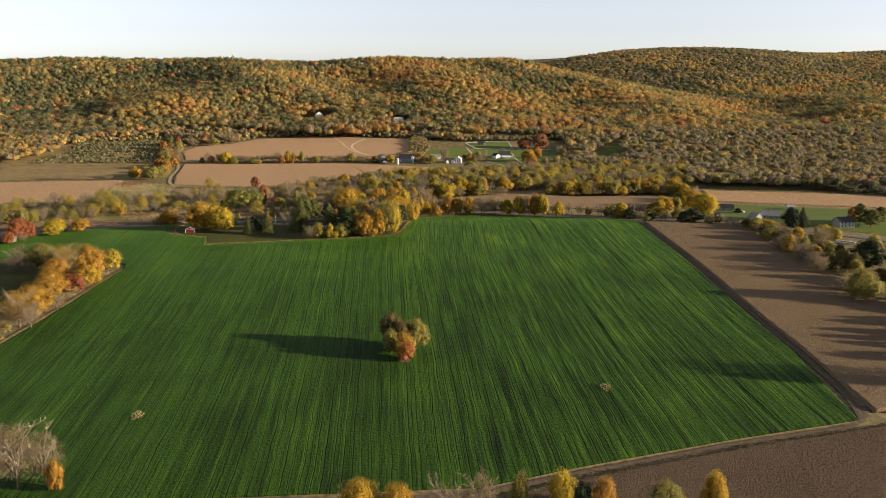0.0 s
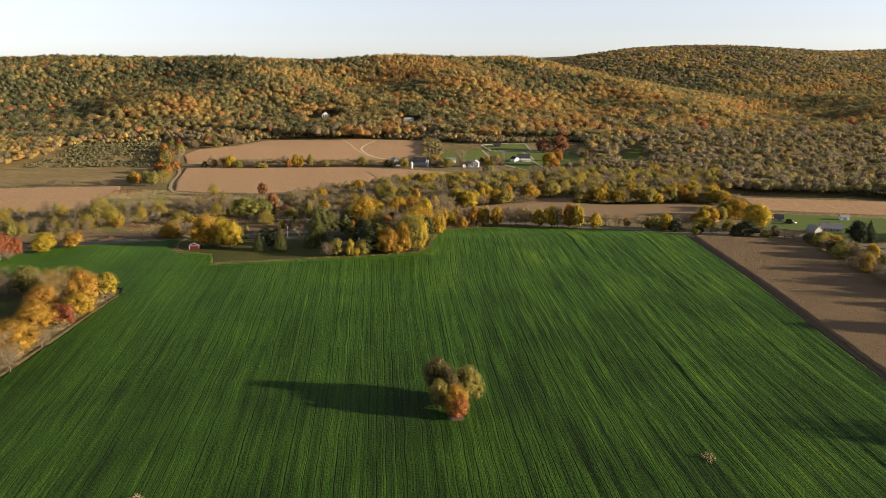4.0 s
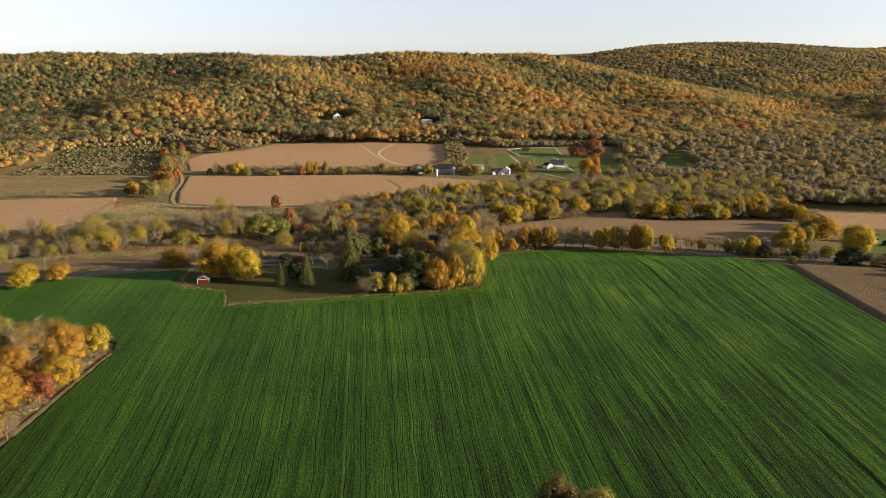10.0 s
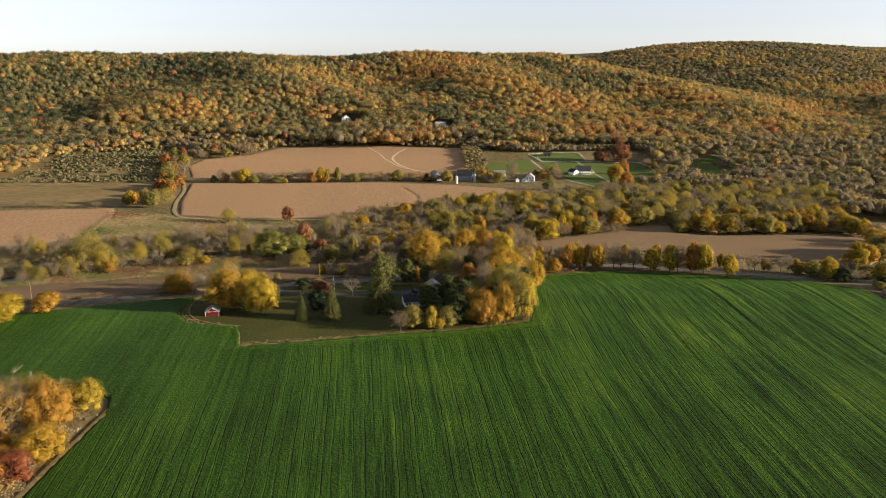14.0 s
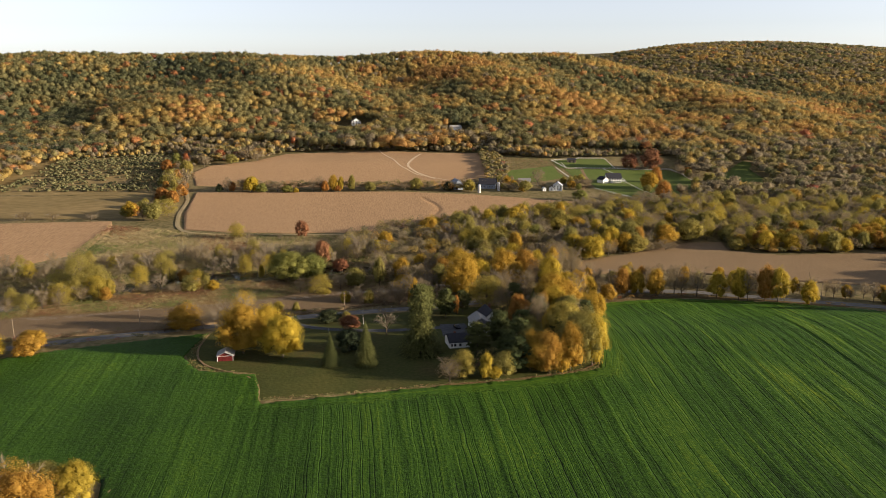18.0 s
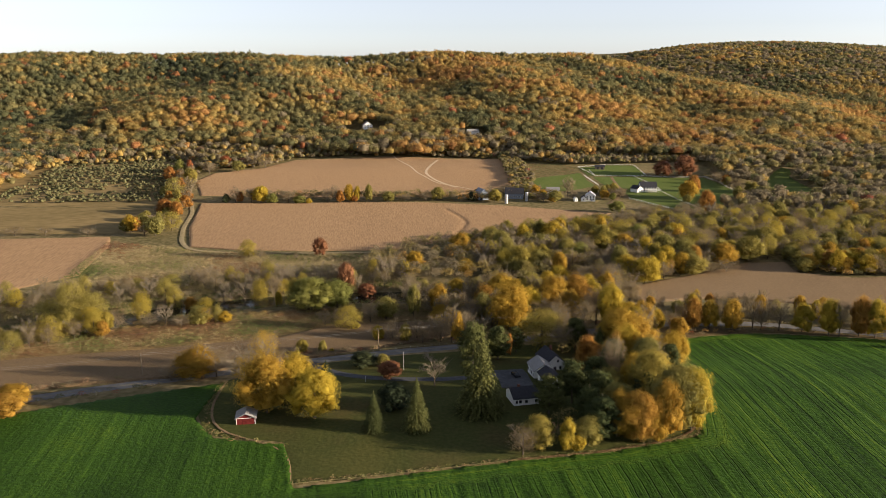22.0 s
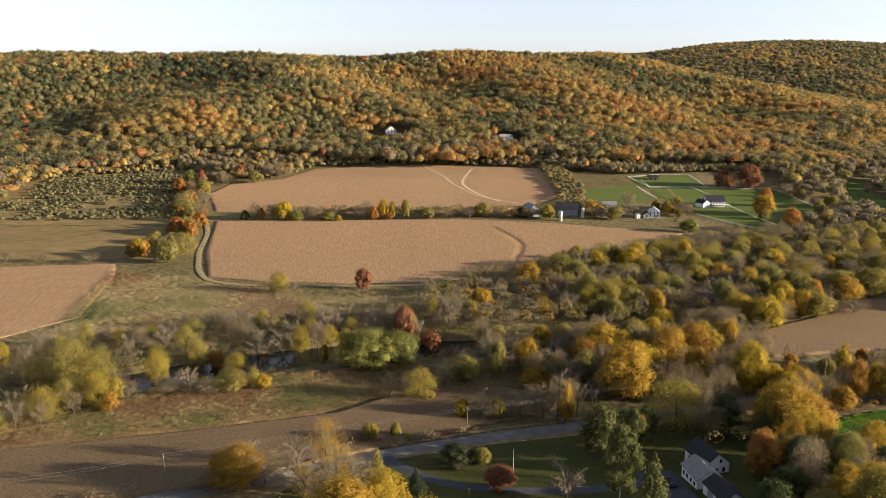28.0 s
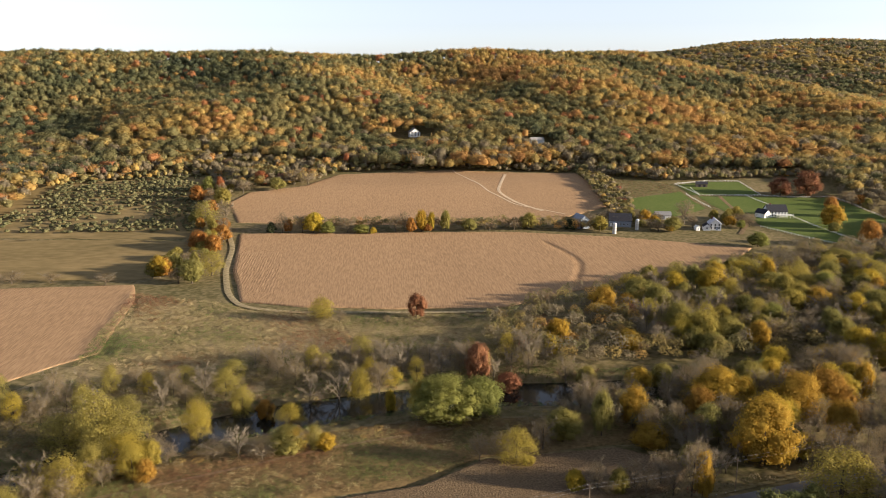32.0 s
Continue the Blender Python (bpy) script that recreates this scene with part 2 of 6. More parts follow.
def add_mesh(name, verts, faces, mat, smooth=False):
    """A mesh object from arrays: faces all of one size."""
    me = bpy.data.meshes.new(name)
    v, fc = np.asarray(verts, np.float32), np.asarray(faces, np.int32)
    n, k = fc.shape
    me.vertices.add(len(v))
    me.vertices.foreach_set("co", v.ravel())
    me.loops.add(n * k)
    me.loops.foreach_set("vertex_index", fc.ravel())
    me.polygons.add(n)
    me.polygons.foreach_set("loop_start", np.arange(0, n * k, k, dtype=np.int32))
    me.polygons.foreach_set("use_smooth", np.full(n, smooth))
    me.update(calc_edges=True)
    me.validate()
    me.materials.append(mat)
    return new(name, me)


def grid_faces(nx, ny):
    i = np.arange(nx - 1)[:, None] * ny + np.arange(ny - 1)[None]
    return np.stack([i, i + ny, i + ny + 1, i + 1], -1).reshape(-1, 4)


gx = np.unique(np.r_[np.linspace(-2600, -900, 18), np.linspace(-900, -330, 40), np.arange(-330, 160, 5), np.linspace(160, 1300, 76), np.linspace(1300, 2600, 14)])
gy = np.unique(np.r_[np.linspace(-900, 150, 14), np.linspace(150, 560, 42), np.arange(560, 730, 2.5), np.linspace(730, 1100, 38), np.linspace(1100, 2400, 80), np.linspace(2400, 4700, 14)])
X, Y = np.meshgrid(gx, gy, indexing="ij")
ground = tagged(add_mesh("ground", np.stack([X, Y, terrain(X, Y)], -1).reshape(-1, 3), grid_faces(len(gx), len(gy)), M_GROUND, True),
                "autumn valley ground rising into a wooded ridge", "ground", kind="structure")


def inside(x, y, poly):
    c = np.zeros(np.shape(x), bool)
    for (ax, ay), (bx, by) in zip(poly, poly[1:] + poly[:1]):
        with np.errstate(divide="ignore", invalid="ignore"):
            c ^= ((ay > y) != (by > y)) & (x < (bx - ax) * (y - ay) / (by - ay + 1e-12) + ax)
    return c


def snap(x, y, poly):
    best, ox, oy = np.full(len(x), 1e18), x.copy(), y.copy()
    for (ax, ay), (bx, by) in zip(poly, poly[1:] + poly[:1]):
        dx, dy = bx - ax, by - ay
        u = np.clip(((x - ax) * dx + (y - ay) * dy) / (dx * dx + dy * dy + 1e-9), 0, 1)
        px, py = ax + u * dx, ay + u * dy
        d = (x - px) ** 2 + (y - py) ** 2
        m = d < best
        best[m], ox[m], oy[m] = d[m], px[m], py[m]
    return ox, oy


def patch(name, poly, rx, ry, top, edge, mat, relief=None, smooth=True, wav=0.0):
    """A sheet over the ground inside poly: top metres above it, edge metres at its border."""
    xs = np.arange(min(p[0] for p in poly) - rx, max(p[0] for p in poly) + 2 * rx, rx)
    ys = np.arange(min(p[1] for p in poly) - ry, max(p[1] for p in poly) + 2 * ry, ry)
    gx2, gy2 = np.meshgrid(xs, ys, indexing="ij")
    ins = inside(gx2, gy2, poly)
    cell = ins[:-1, :-1] | ins[1:, :-1] | ins[1:, 1:] | ins[:-1, 1:]
    fc = grid_faces(len(xs), len(ys))[cell.ravel()]
    used, inv = np.unique(fc, return_inverse=True)
    x, y, i = gx2.ravel()[used], gy2.ravel()[used], ins.ravel()[used]
    sx, sy = snap(x[~i], y[~i], poly)
    x[~i], y[~i] = sx, sy
    if wav:
        s = np.sin(y[~i] / 7.0 + 1.3) + np.sin(x[~i] / 5.0) + np.sin((x[~i] + y[~i]) / 3.1)
        x[~i] += wav * s * 0.5
        y[~i] += wav * np.cos(x[~i] / 6.0) * 0.7
    z = terrain(x, y) + np.where(i, top, edge)
    if relief is not None:
        z = z + np.where(i, relief(x, y), 0)
    return add_mesh(name, np.stack([x, y, z], -1), inv.reshape(-1, 4), mat, smooth)


def strip(name, line, width, lift, mat, level=None, step=4.0):
    """A band along a line of points."""
    pts = []
    for (ax, ay), (bx, by) in zip(line, line[1:]):
        n = max(1, int(math.hypot(bx - ax, by - ay) / step))
        pts += [(ax + (bx - ax) * k / n, ay + (by - ay) * k / n) for k in range(n)]
    pts = np.array(pts + [line[-1]], float)
    for _ in range(6):
        pts[1:-1] = (pts[:-2] + 2 * pts[1:-1] + pts[2:]) / 4
    d = np.gradient(pts, axis=0)
    d /= np.linalg.norm(d, axis=1)[:, None]
    nrm = np.stack([-d[:, 1], d[:, 0]], -1)
    rows = []
    for k in np.linspace(-0.5, 0.5, 5):
        p = pts + nrm * width * k
        z = np.full(len(p), level) if level is not None else terrain(pts[:, 0], pts[:, 1]) + lift + 0.06 * (1 - (2 * k) ** 2)
        rows.append(np.c_[p, z])
    return add_mesh(name, np.stack(rows, 0).reshape(-1, 3), grid_faces(5, len(pts)), mat, True)


rng = np.random.default_rng(7)


def row_coord(x, y):
    """Across the sown rows, which bend a little on their way north."""
    return x - 0.0004 * x * (y - 400) - 9 * sm(400, 610, y) * np.exp(-((x - 45) / 60) ** 2) + 0.09 * np.sin(y / 17.0 + x / 23.0) + 0.6 * np.sin(y / 75.0 + x / 60.0)


def crop_rows(x, y):
    w = row_coord(x, y)
    ease = (1 + 0.8 * sm(10, 120, x)) * (0.55 + 0.45 * np.sin(y / 31.0 + 3.0 * np.sin(w / 9.0)) * np.sin(w / 13.0 + 0.6))
    return ease * (0.034 * np.sin(w * 2.17) + 0.05 * np.sin(w * 0.71 + 1.0) + 0.035 * np.sin(w * 1.23 + 2.0)) + rng.normal(0, 0.02, len(x))


FIELD = [(178, 543), (164, 568), (149, 584), (120, 603), (88, 613), (76, 615), (56, 614), (42, 610), (31, 605), (23, 598), (22, 577), (13, 522), (8, 507), (-22, 499), (-48, 496), (-79, 491), (-108, 486),
         (-110, 500), (-113, 511), (-134, 517), (-142, 530), (-139, 564), (-188, 544), (-230, 525), (-300, 480), (-142, 440), (-139, 426), (-146, 368),
         (-154, 317), (-160, 260), (-130, 205), (-85, 192), (25, 192), (51, 200), (104, 214), (149, 224), (160, 288), (167, 391)]
crop = tagged(patch("crop_field", FIELD, 0.6, 2.2, 0.45, 0.03, M_CROP, crop_rows), "leafy green cover crop sown in long rows", "field", kind="structure")
co = np.empty(len(crop.data.vertices) * 3, np.float32)
crop.data.vertices.foreach_get("co", co)
vx, vy = co.reshape(-1, 3)[:, 0].astype(float), co.reshape(-1, 3)[:, 1].astype(float)
w = row_coord(vx, vy)
# headland rows follow the lawn, the grove and the road
head = dist_line(vx, vy, [(-109, 488), (-79, 491), (-48, 496), (-22, 499), (8, 507), (13, 522), (22, 577), (23, 598), (31, 605), (42, 610), (56, 614), (76, 615), (88, 613), (120, 603), (149, 584), (164, 568), (178, 543)])
w = np.where(head < 7.5, 400 + head, w)
# northward rise paints in light caught at grazing view; north-west corner is darker
lush_lit = 0.355 + 0.16 * sm(330, 520, vy) + 0.04 * sm(20, 160, vx) + 0.04 * sm(-20, -120, vx) + 0.10 * (1 - sm(5, 9, head)) - 0.07 * sm(380, 480, vy) * sm(40, 120, vx) - 0.10 * sm(405, 450, vy) * sm(-76, -98, vx) + 0.07 * np.sin(np.floor(w / 5.8) * 7.1)
for nm, val in (("lush_lit", lush_lit), ("across", w), ("rows", (1 + 0.7 * sm(-20, 70, vx)) * (1 - 0.92 * sm(405, 450, vy) * sm(-76, -98, vx)))):
    crop.data.attributes.new(nm, "FLOAT", "POINT").data.foreach_set("value", val.astype(np.float32))


def corn_relief(x, y):
    return rng.normal(0, 0.02, len(x))


def corn(name, poly, res, top=1.3, mat=None, label="standing dry brown corn field"):
    return tagged(patch(name, poly, res, res, top, 0.05, mat or M_CORN, corn_relief, True, 0.4), label, "field", kind="structure")


corn("corn_field_east", [(182, 538), (242, 517), (236, 420), (231, 338), (214, 262), (190, 238), (170, 231), (157, 229), (164, 288), (171.5, 391)], 0.75)
corn("corn_field_south", [(30, 187), (52, 194), (104, 208), (150, 218), (175, 224), (196, 233), (230, 250), (260, 240), (200, 120), (60, 120), (25, 170)], 0.9, 1.0, M_CORN_SHADED)
corn("corn_field_roadside", [(-262, 544), (-207, 562), (-192, 565), (-176, 568), (-160, 571), (-80, 612), (-60, 618), (-50, 630), (-67, 642), (-108, 638), (-127, 625), (-174, 614), (-227, 604), (-270, 585)], 0.5)
LOWER = [(-229, 953), (-51, 946), (14, 929), (94, 896), (63, 859), (10, 839), (-44, 810), (-77, 789), (-131, 790), (-176, 797), (-206, 808), (-220, 869)]


def lower_relief(x, y):
    """A shallow draw crosses the field."""
    draw = np.exp(-((x + 28 + 6 * np.sin(y / 18)) / 2.2) ** 2) * sm(800, 830, y) * (1 - sm(915, 930, y))
    return rng.normal(0, 0.02, len(x)) - 0.5 * draw


def picked_rows(x, y):
    return 0.035 * np.sin(x * 2 * math.pi / 1.5 + 0.5 * np.sin(y / 7)) + rng.normal(0, 0.05, len(x))


tagged(patch("picked_corn_rows", [(-208, 826), (-190, 822), (-193, 868), (-197, 906), (-221.5, 904), (-218, 868)], 0.375, 2.0, 0.68, 0.64, M_CORN_FAR, picked_rows, True, 0.0), "block of standing rows left by the harvester", "field", kind="structure")
tagged(patch("brown_field_lower", LOWER, 1.1, 1.1, 0.6, 0.05, M_CORN_FAR, lower_relief, True, 0.3), "ripe brown field with a block of picked rows", "field", kind="structure")
corn("brown_field_upper", [(-253, 1047), (-242, 1075), (-198, 1096), (-173, 1161), (-68, 1172), (45, 1150), (39, 1024), (-24, 968), (-165, 974), (-236, 986)], 1.5, 0.5, M_CORN_FAR)
corn("brown_field_west", [(-420, 832), (-333, 842), (-267, 844), (-258, 817), (-251, 740), (-276, 711), (-420, 690)], 1.3, 0.3, M_CORN_FAR)
corn("brown_field_river_east", [(43, 692), (94, 717), (130, 738), (153, 738), (148, 713), (172, 700), (217, 700), (242, 703), (264, 690), (262, 650), (228, 618), (142, 646), (89, 670), (42, 665)], 1.2, 0.8, M_CORN_MID)
corn("brown_field_far_east", [(300, 729), (480, 680), (440, 615), (286, 668)], 1.6, 0.8, M_CORN_FAR)

ROAD = [(-520, 380), (-400, 455), (-300, 510), (-206, 549), (-172, 565), (-143, 577), (-111, 592), (-80, 602), (-55, 607), (0, 623), (45, 632), (87, 628), (122, 612),
        (155, 592), (191, 562), (240, 540), (280, 500), (330, 450), (420, 380)]
tagged(strip("road", ROAD, 5.8, 0.30, M_ROAD), "two-lane grey asphalt country road", "road", kind="structure")
tagged(strip("river", [p for p in RIVER if p[0] < 30], 25, 0, M_WATER, -3.9), "dark still river between wooded banks", "water", kind="structure")


M_STALK, _nt, _b = material("dry_stalks", 0.9)
_geo = _nt.nodes.new("ShaderNodeNewGeometry")
_r = ramp_node(_nt, [(0.0, (0.115, 0.081, 0.049)), (0.5, (0.168, 0.119, 0.072)), (1.0, (0.225, 0.162, 0.099))])
_nt.links.new(_geo.outputs["Random Per Island"], _r.inputs["Fac"])
_nt.links.new(_r.outputs["Color"], _b.inputs["Base Color"])


# dry_stalks darkened too, with the shade between the plants painted in
M_STALK_SHADED, _nt, _b = material("shaded_stalks", 0.9)
_geo = _nt.nodes.new("ShaderNodeNewGeometry")
_r = ramp_node(_nt, [(0.0, (0.060, 0.043, 0.027)), (0.5, (0.105, 0.075, 0.046)), (1.0, (0.175, 0.127, 0.078))])
_nt.links.new(_geo.outputs["Random Per Island"], _r.inputs["Fac"])
_nt.links.new(_r.outputs["Color"], _b.inputs["Base Color"])


M_STALK_FAR, _nt, _b = material("ripe_stalks", 0.9)
_geo = _nt.nodes.new("ShaderNodeNewGeometry")
_r = ramp_node(_nt, [(0.0, (0.25, 0.168, 0.098)), (0.5, (0.33, 0.226, 0.134)), (1.0, (0.42, 0.295, 0.180))])
_nt.links.new(_geo.outputs["Random Per Island"], _r.inputs["Fac"])
_nt.links.new(_r.outputs["Color"], _b.inputs["Base Color"])


def stalks(name, poly, gap_x, gap_y, low, high, wide, turn, label, seed):
    """Dry plants in drilled rows: each two crossed tapering leaves."""
    r = np.random.default_rng(seed)
    cx, cy = np.mean([p[0] for p in poly]), np.mean([p[1] for p in poly])
    reach = max(math.hypot(p[0] - cx, p[1] - cy) for p in poly)
    u, w2 = np.meshgrid(np.arange(-reach, reach, gap_x), np.arange(-reach, reach, gap_y), indexing="ij")
    u, w2 = u.ravel() + r.normal(0, (0.4 if "rows" in name else 0.12) * gap_x, u.size), w2.ravel() + r.uniform(-0.5, 0.5, u.size) * gap_y
    c, s = math.cos(radians(turn)), math.sin(radians(turn))
    x, y = cx + u * c - w2 * s, cy + u * s + w2 * c
    k = inside(x, y, poly) & (r.random(len(x)) > 0.08)
    x, y = x[k], y[k]
    n = len(x)
    z, top = terrain(x, y) + low, r.uniform(0.55, 1.1, n) * high
    yaw = r.uniform(0, math.pi, n)
    vs = []
    for a in (yaw, yaw + 1.57):
        dx, dy = np.cos(a) * wide, np.sin(a) * wide
        lx, ly = r.normal(0, 0.12, n), r.normal(0, 0.12, n)
        vs += [np.stack([x - dx, y - dy, z], -1), np.stack([x + dx, y + dy, z + 0.2 * top], -1), np.stack([x + lx, y + ly, z + top], -1)]
    v = np.stack(vs, 1).reshape(-1, 3)
    return tagged(add_mesh(name, v, np.arange(len(v)).reshape(-1, 3), M_STALK_FAR if "rows" in name else M_STALK_SHADED if name.startswith("south") else M_STALK), label, "crop", kind="stuff")


stalks("corn_stalks", [(183, 535), (240, 516), (235, 420), (230, 338), (199, 271), (160, 238), (165.5, 290), (173, 391)], 1.1, 0.75, 1.0, 0.6, 0.22, -3, "dry brown corn stalks in rows", 71)
stalks("roadside_corn_stalks", [(-262, 544), (-207, 562), (-192, 565), (-176, 568), (-160, 571), (-80, 612), (-60, 618), (-50, 630), (-67, 642), (-108, 638), (-127, 625), (-174, 614), (-227, 604), (-270, 585)], 1.15, 0.42, 0.95, 0.55, 0.15, -73, "dry brown corn stalks beside the road", 72)
stalks("south_corn_stalks", [(36, 188), (52, 195), (104, 209), (150, 219), (175, 225), (196, 234), (225, 246), (215, 200), (160, 150), (60, 150), (30, 172)], 0.9, 0.6, 0.8, 0.5, 0.2, 12, "dry corn stalks south of the crop", 73)
stalks("ripe_bean_rows", LOWER, 1.2, 1.0, 0.42, 0.34, 0.17, 4, "ripe brown plants in faint rows", 74)
stalks("river_field_rows", [(43, 690), (94, 715), (130, 736), (151, 736), (147, 714), (171, 698), (217, 698), (242, 701), (262, 689), (261, 651), (228, 620), (142, 648), (89, 672), (43, 667)], 1.5, 1.2, 0.6, 0.38, 0.24, 40, "ripe brown plants in faint rows", 75)
stalks("west_field_rows", [(-420, 830), (-333, 840), (-268, 842), (-260, 817), (-253, 740), (-277, 713), (-420, 692)], 1.3, 1.0, 0.16, 0.34, 0.16, 10, "ripe pale plants in faint rows", 76)
stalks("upper_field_rows", [(-251, 1047), (-240, 1073), (-196, 1094), (-171, 1159), (-68, 1170), (43, 1148), (38, 1025), (-25, 970), (-165, 976), (-234, 988)], 2.2, 1.7, 0.3, 0.40, 0.30, 4, "ripe brown plants in faint rows", 77)


# ---- woods ----
def canopy(name, cx, cy, rad, high, tone, cards, size, label, seed=3, mat=None, squat=0.36, core=False):
    """One mesh of many trees: each a lumpy crown of a few masses with a broken skin of leaves."""
    r = np.random.default_rng(seed)
    n = len(cx)
    base = terrain(cx, cy)
    half = high * squat
    mass = r.normal(size=(n, 7, 3))
    mass[..., 2] = np.abs(mass[..., 2]) * 0.9 - 0.15
    mass /= np.linalg.norm(mass, axis=2)[..., None]

    def swell(d):
        """How far the crown bulges towards d, and the mass that bulges there."""
        dots = np.einsum("nkc,nmc->nkm", d, mass)
        near = np.take_along_axis(mass, dots.argmax(2)[..., None], 1)
        return 0.74 + 0.34 * np.sqrt(np.clip((dots.max(2) - 0.62) / 0.38, 0, 1)), near

    d = r.normal(size=(n, cards, 3))
    d /= np.linalg.norm(d, axis=2)[..., None]
    d[..., 2] = np.where(d[..., 2] < -0.35, -d[..., 2], d[..., 2])
    bulge, near = swell(d)
    rr = r.uniform(0.74, 1.08, (n, cards)) * bulge
    p = np.stack([cx[:, None] + d[..., 0] * rad[:, None] * rr, cy[:, None] + d[..., 1] * rad[:, None] * rr,
                  (base + high - half)[:, None] + d[..., 2] * half[:, None] * rr], -1)
    nrm = d + 0.9 * (d - near) + r.normal(0, 0.40, d.shape)
    nrm /= np.linalg.norm(nrm, axis=2)[..., None]
    t1 = np.cross(nrm, r.normal(size=d.shape))
    t1 /= np.linalg.norm(t1, axis=2)[..., None]
    t2 = np.cross(nrm, t1)
    s = (size * r.uniform(0.6, 1.35, (n, cards)))[..., None] * (rad / 6.0)[:, None, None]
    v = np.stack([p + t1 * s, p - 0.5 * t1 * s + 0.85 * t2 * s, p - 0.5 * t1 * s - 0.85 * t2 * s], 2).reshape(-1, 3)
    fc, tones = np.arange(len(v)).reshape(-1, 3), np.repeat(tone, cards)
    if core:
        seg, els = 9, (1.12, 0.72, 0.32, -0.08, -0.5)
        e = np.array([(0, 0, 1)] + [(math.cos(a) * math.cos(2 * math.pi * (s + 0.5 * q) / seg), math.cos(a) * math.sin(2 * math.pi * (s + 0.5 * q) / seg), math.sin(a)) for q, a in enumerate(els) for s in range(seg)])
        tri = [(0, 1 + s, 1 + (s + 1) % seg) for s in range(seg)]
        for q in range(len(els) - 1):
            for s in range(seg):
                p0, p1 = 1 + q * seg + s, 1 + q * seg + (s + 1) % seg
                tri += [(p0, p0 + seg, p1), (p1, p0 + seg, p1 + seg)]
        tri = np.array(tri)
        k = swell(np.broadcast_to(e, (n, len(e), 3)))[0] * r.uniform(0.60, 0.84, (n, len(e)))
        cv = np.stack([cx[:, None] + e[:, 0] * rad[:, None] * k, cy[:, None] + e[:, 1] * rad[:, None] * k, (base + high - half)[:, None] + e[:, 2] * half[:, None] * k], -1).reshape(-1, 3)
        cf = (tri[None] + (np.arange(n) * len(e))[:, None, None]).reshape(-1, 3) + len(v)
        v, fc, tones = np.concatenate([v, cv]), np.concatenate([fc, cf]), np.r_[tones, np.repeat(tone, len(tri))]
    ob = add_mesh(name, v, fc, mat or M_FOREST, True)
    a = ob.data.attributes.new("tone", "FLOAT", "FACE")
    a.data.foreach_set("value", tones.astype(np.float32))
    return tagged(ob, label, "woods", kind="stuff")


def scatter(x0, x1, y0, y1, gap, seed):
    r = np.random.default_rng(seed)
    xs, ys = np.meshgrid(np.arange(x0, x1, gap), np.arange(y0, y1, gap), indexing="ij")
    x, y = xs.ravel() + r.uniform(-0.45, 0.45, xs.size) * gap, ys.ravel() + r.uniform(-0.45, 0.45, xs.size) * gap
    return x, y, r


def patchy(x, y, s, k):
    return np.sin(x / s + 1.7 * k) * np.sin(y / s * 1.3 + k) + 0.6 * np.sin(x / s * 2.3 + y / s * 1.1 + 2.1 * k) + 0.4 * np.sin(x / s * 0.7 - y / s * 2.9 + k)


def foot(x):
    """Where the hill's wood begins."""
    return 1190 - 25 * sm(-200, 0, x) - 30 * sm(30, 120, x) + 20 * np.sin(x / 60) * sm(-600, -320, -x) - 60 * sm(-300, -420, x)


def autumn_tone(x, y, r):
    """Gold on the middle spurs, greener to the west and in the hollows; neighbours turn together."""
    g = 0.9 * patchy(x, y, 105, 1.0) + 0.8 * patchy(x, y, 34, 2.6) - 1.0 * sm(-100, -500, x) + 0.5 * sm(-60, 200, x) - 0.45 * sm(300, 650, x) - 0.5 * np.exp(-((x - 290) / 70) ** 2 - ((y - 1480) / 90) ** 2) + 0.7 * np.exp(-((x + 10 - 0.12 * (y - 1400)) / 60) ** 2)
    t = np.clip(0.375 + 0.115 * g + r.normal(0, 0.055, len(x)), 0.0, 0.60)
    t = np.where(t > 0.42, t + 0.06, t)
    red = r.random(len(x))
    t = np.where(red < 0.035, r.uniform(0.68, 0.82, len(x)), t)
    t = np.where((red > 0.05) & (red < 0.11), r.uniform(0.50, 0.72, len(x)), t)
    return np.where((red > 0.975) | ((y < 1240) & (red > 0.82)), r.uniform(0.92, 1.0, len(x)), t)


x, y, r = scatter(-950, 1250, 1090, 1800, 9.0, 11)
k = (y > foot(x)) & (x > -0.52 * y - 70) & (x < 0.70 * y + 30) & ((y < 1730) | (x > 250))
k &= (np.hypot((x + 98) / 1.4, (y - 1278) / 1.5) > 19) & (np.hypot((x - 27) / 1.4, (y - 1238) / 1.4) > 14)
x, y = x[k], y[k]
rad, tone = 4.0 + 4.4 * r.random(len(x)) ** 1.6, autumn_tone(x, y, r)
high = 10.5 + rad * 0.75 + r.normal(0, 1.1, len(x))
k = y < 1430
canopy("hillside_forest", x[k], y[k], rad[k], high[k], tone[k], 150, 0.72, "dense autumn forest of green, gold and orange trees on the ridge", 3, None, 0.37, True)
canopy("hilltop_forest", x[~k], y[~k], rad[~k], high[~k], tone[~k], 84, 0.86, "dense autumn forest along the top of the ridge", 5, None, 0.44, True)
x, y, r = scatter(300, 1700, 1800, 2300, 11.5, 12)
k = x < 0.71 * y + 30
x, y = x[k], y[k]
# three in ten crowns brown: thinned trees, and a stand-in for far haze
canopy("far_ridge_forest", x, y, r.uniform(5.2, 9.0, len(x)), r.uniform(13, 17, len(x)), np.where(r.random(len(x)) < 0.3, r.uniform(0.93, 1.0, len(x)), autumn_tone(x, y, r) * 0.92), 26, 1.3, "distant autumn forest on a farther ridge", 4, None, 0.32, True)

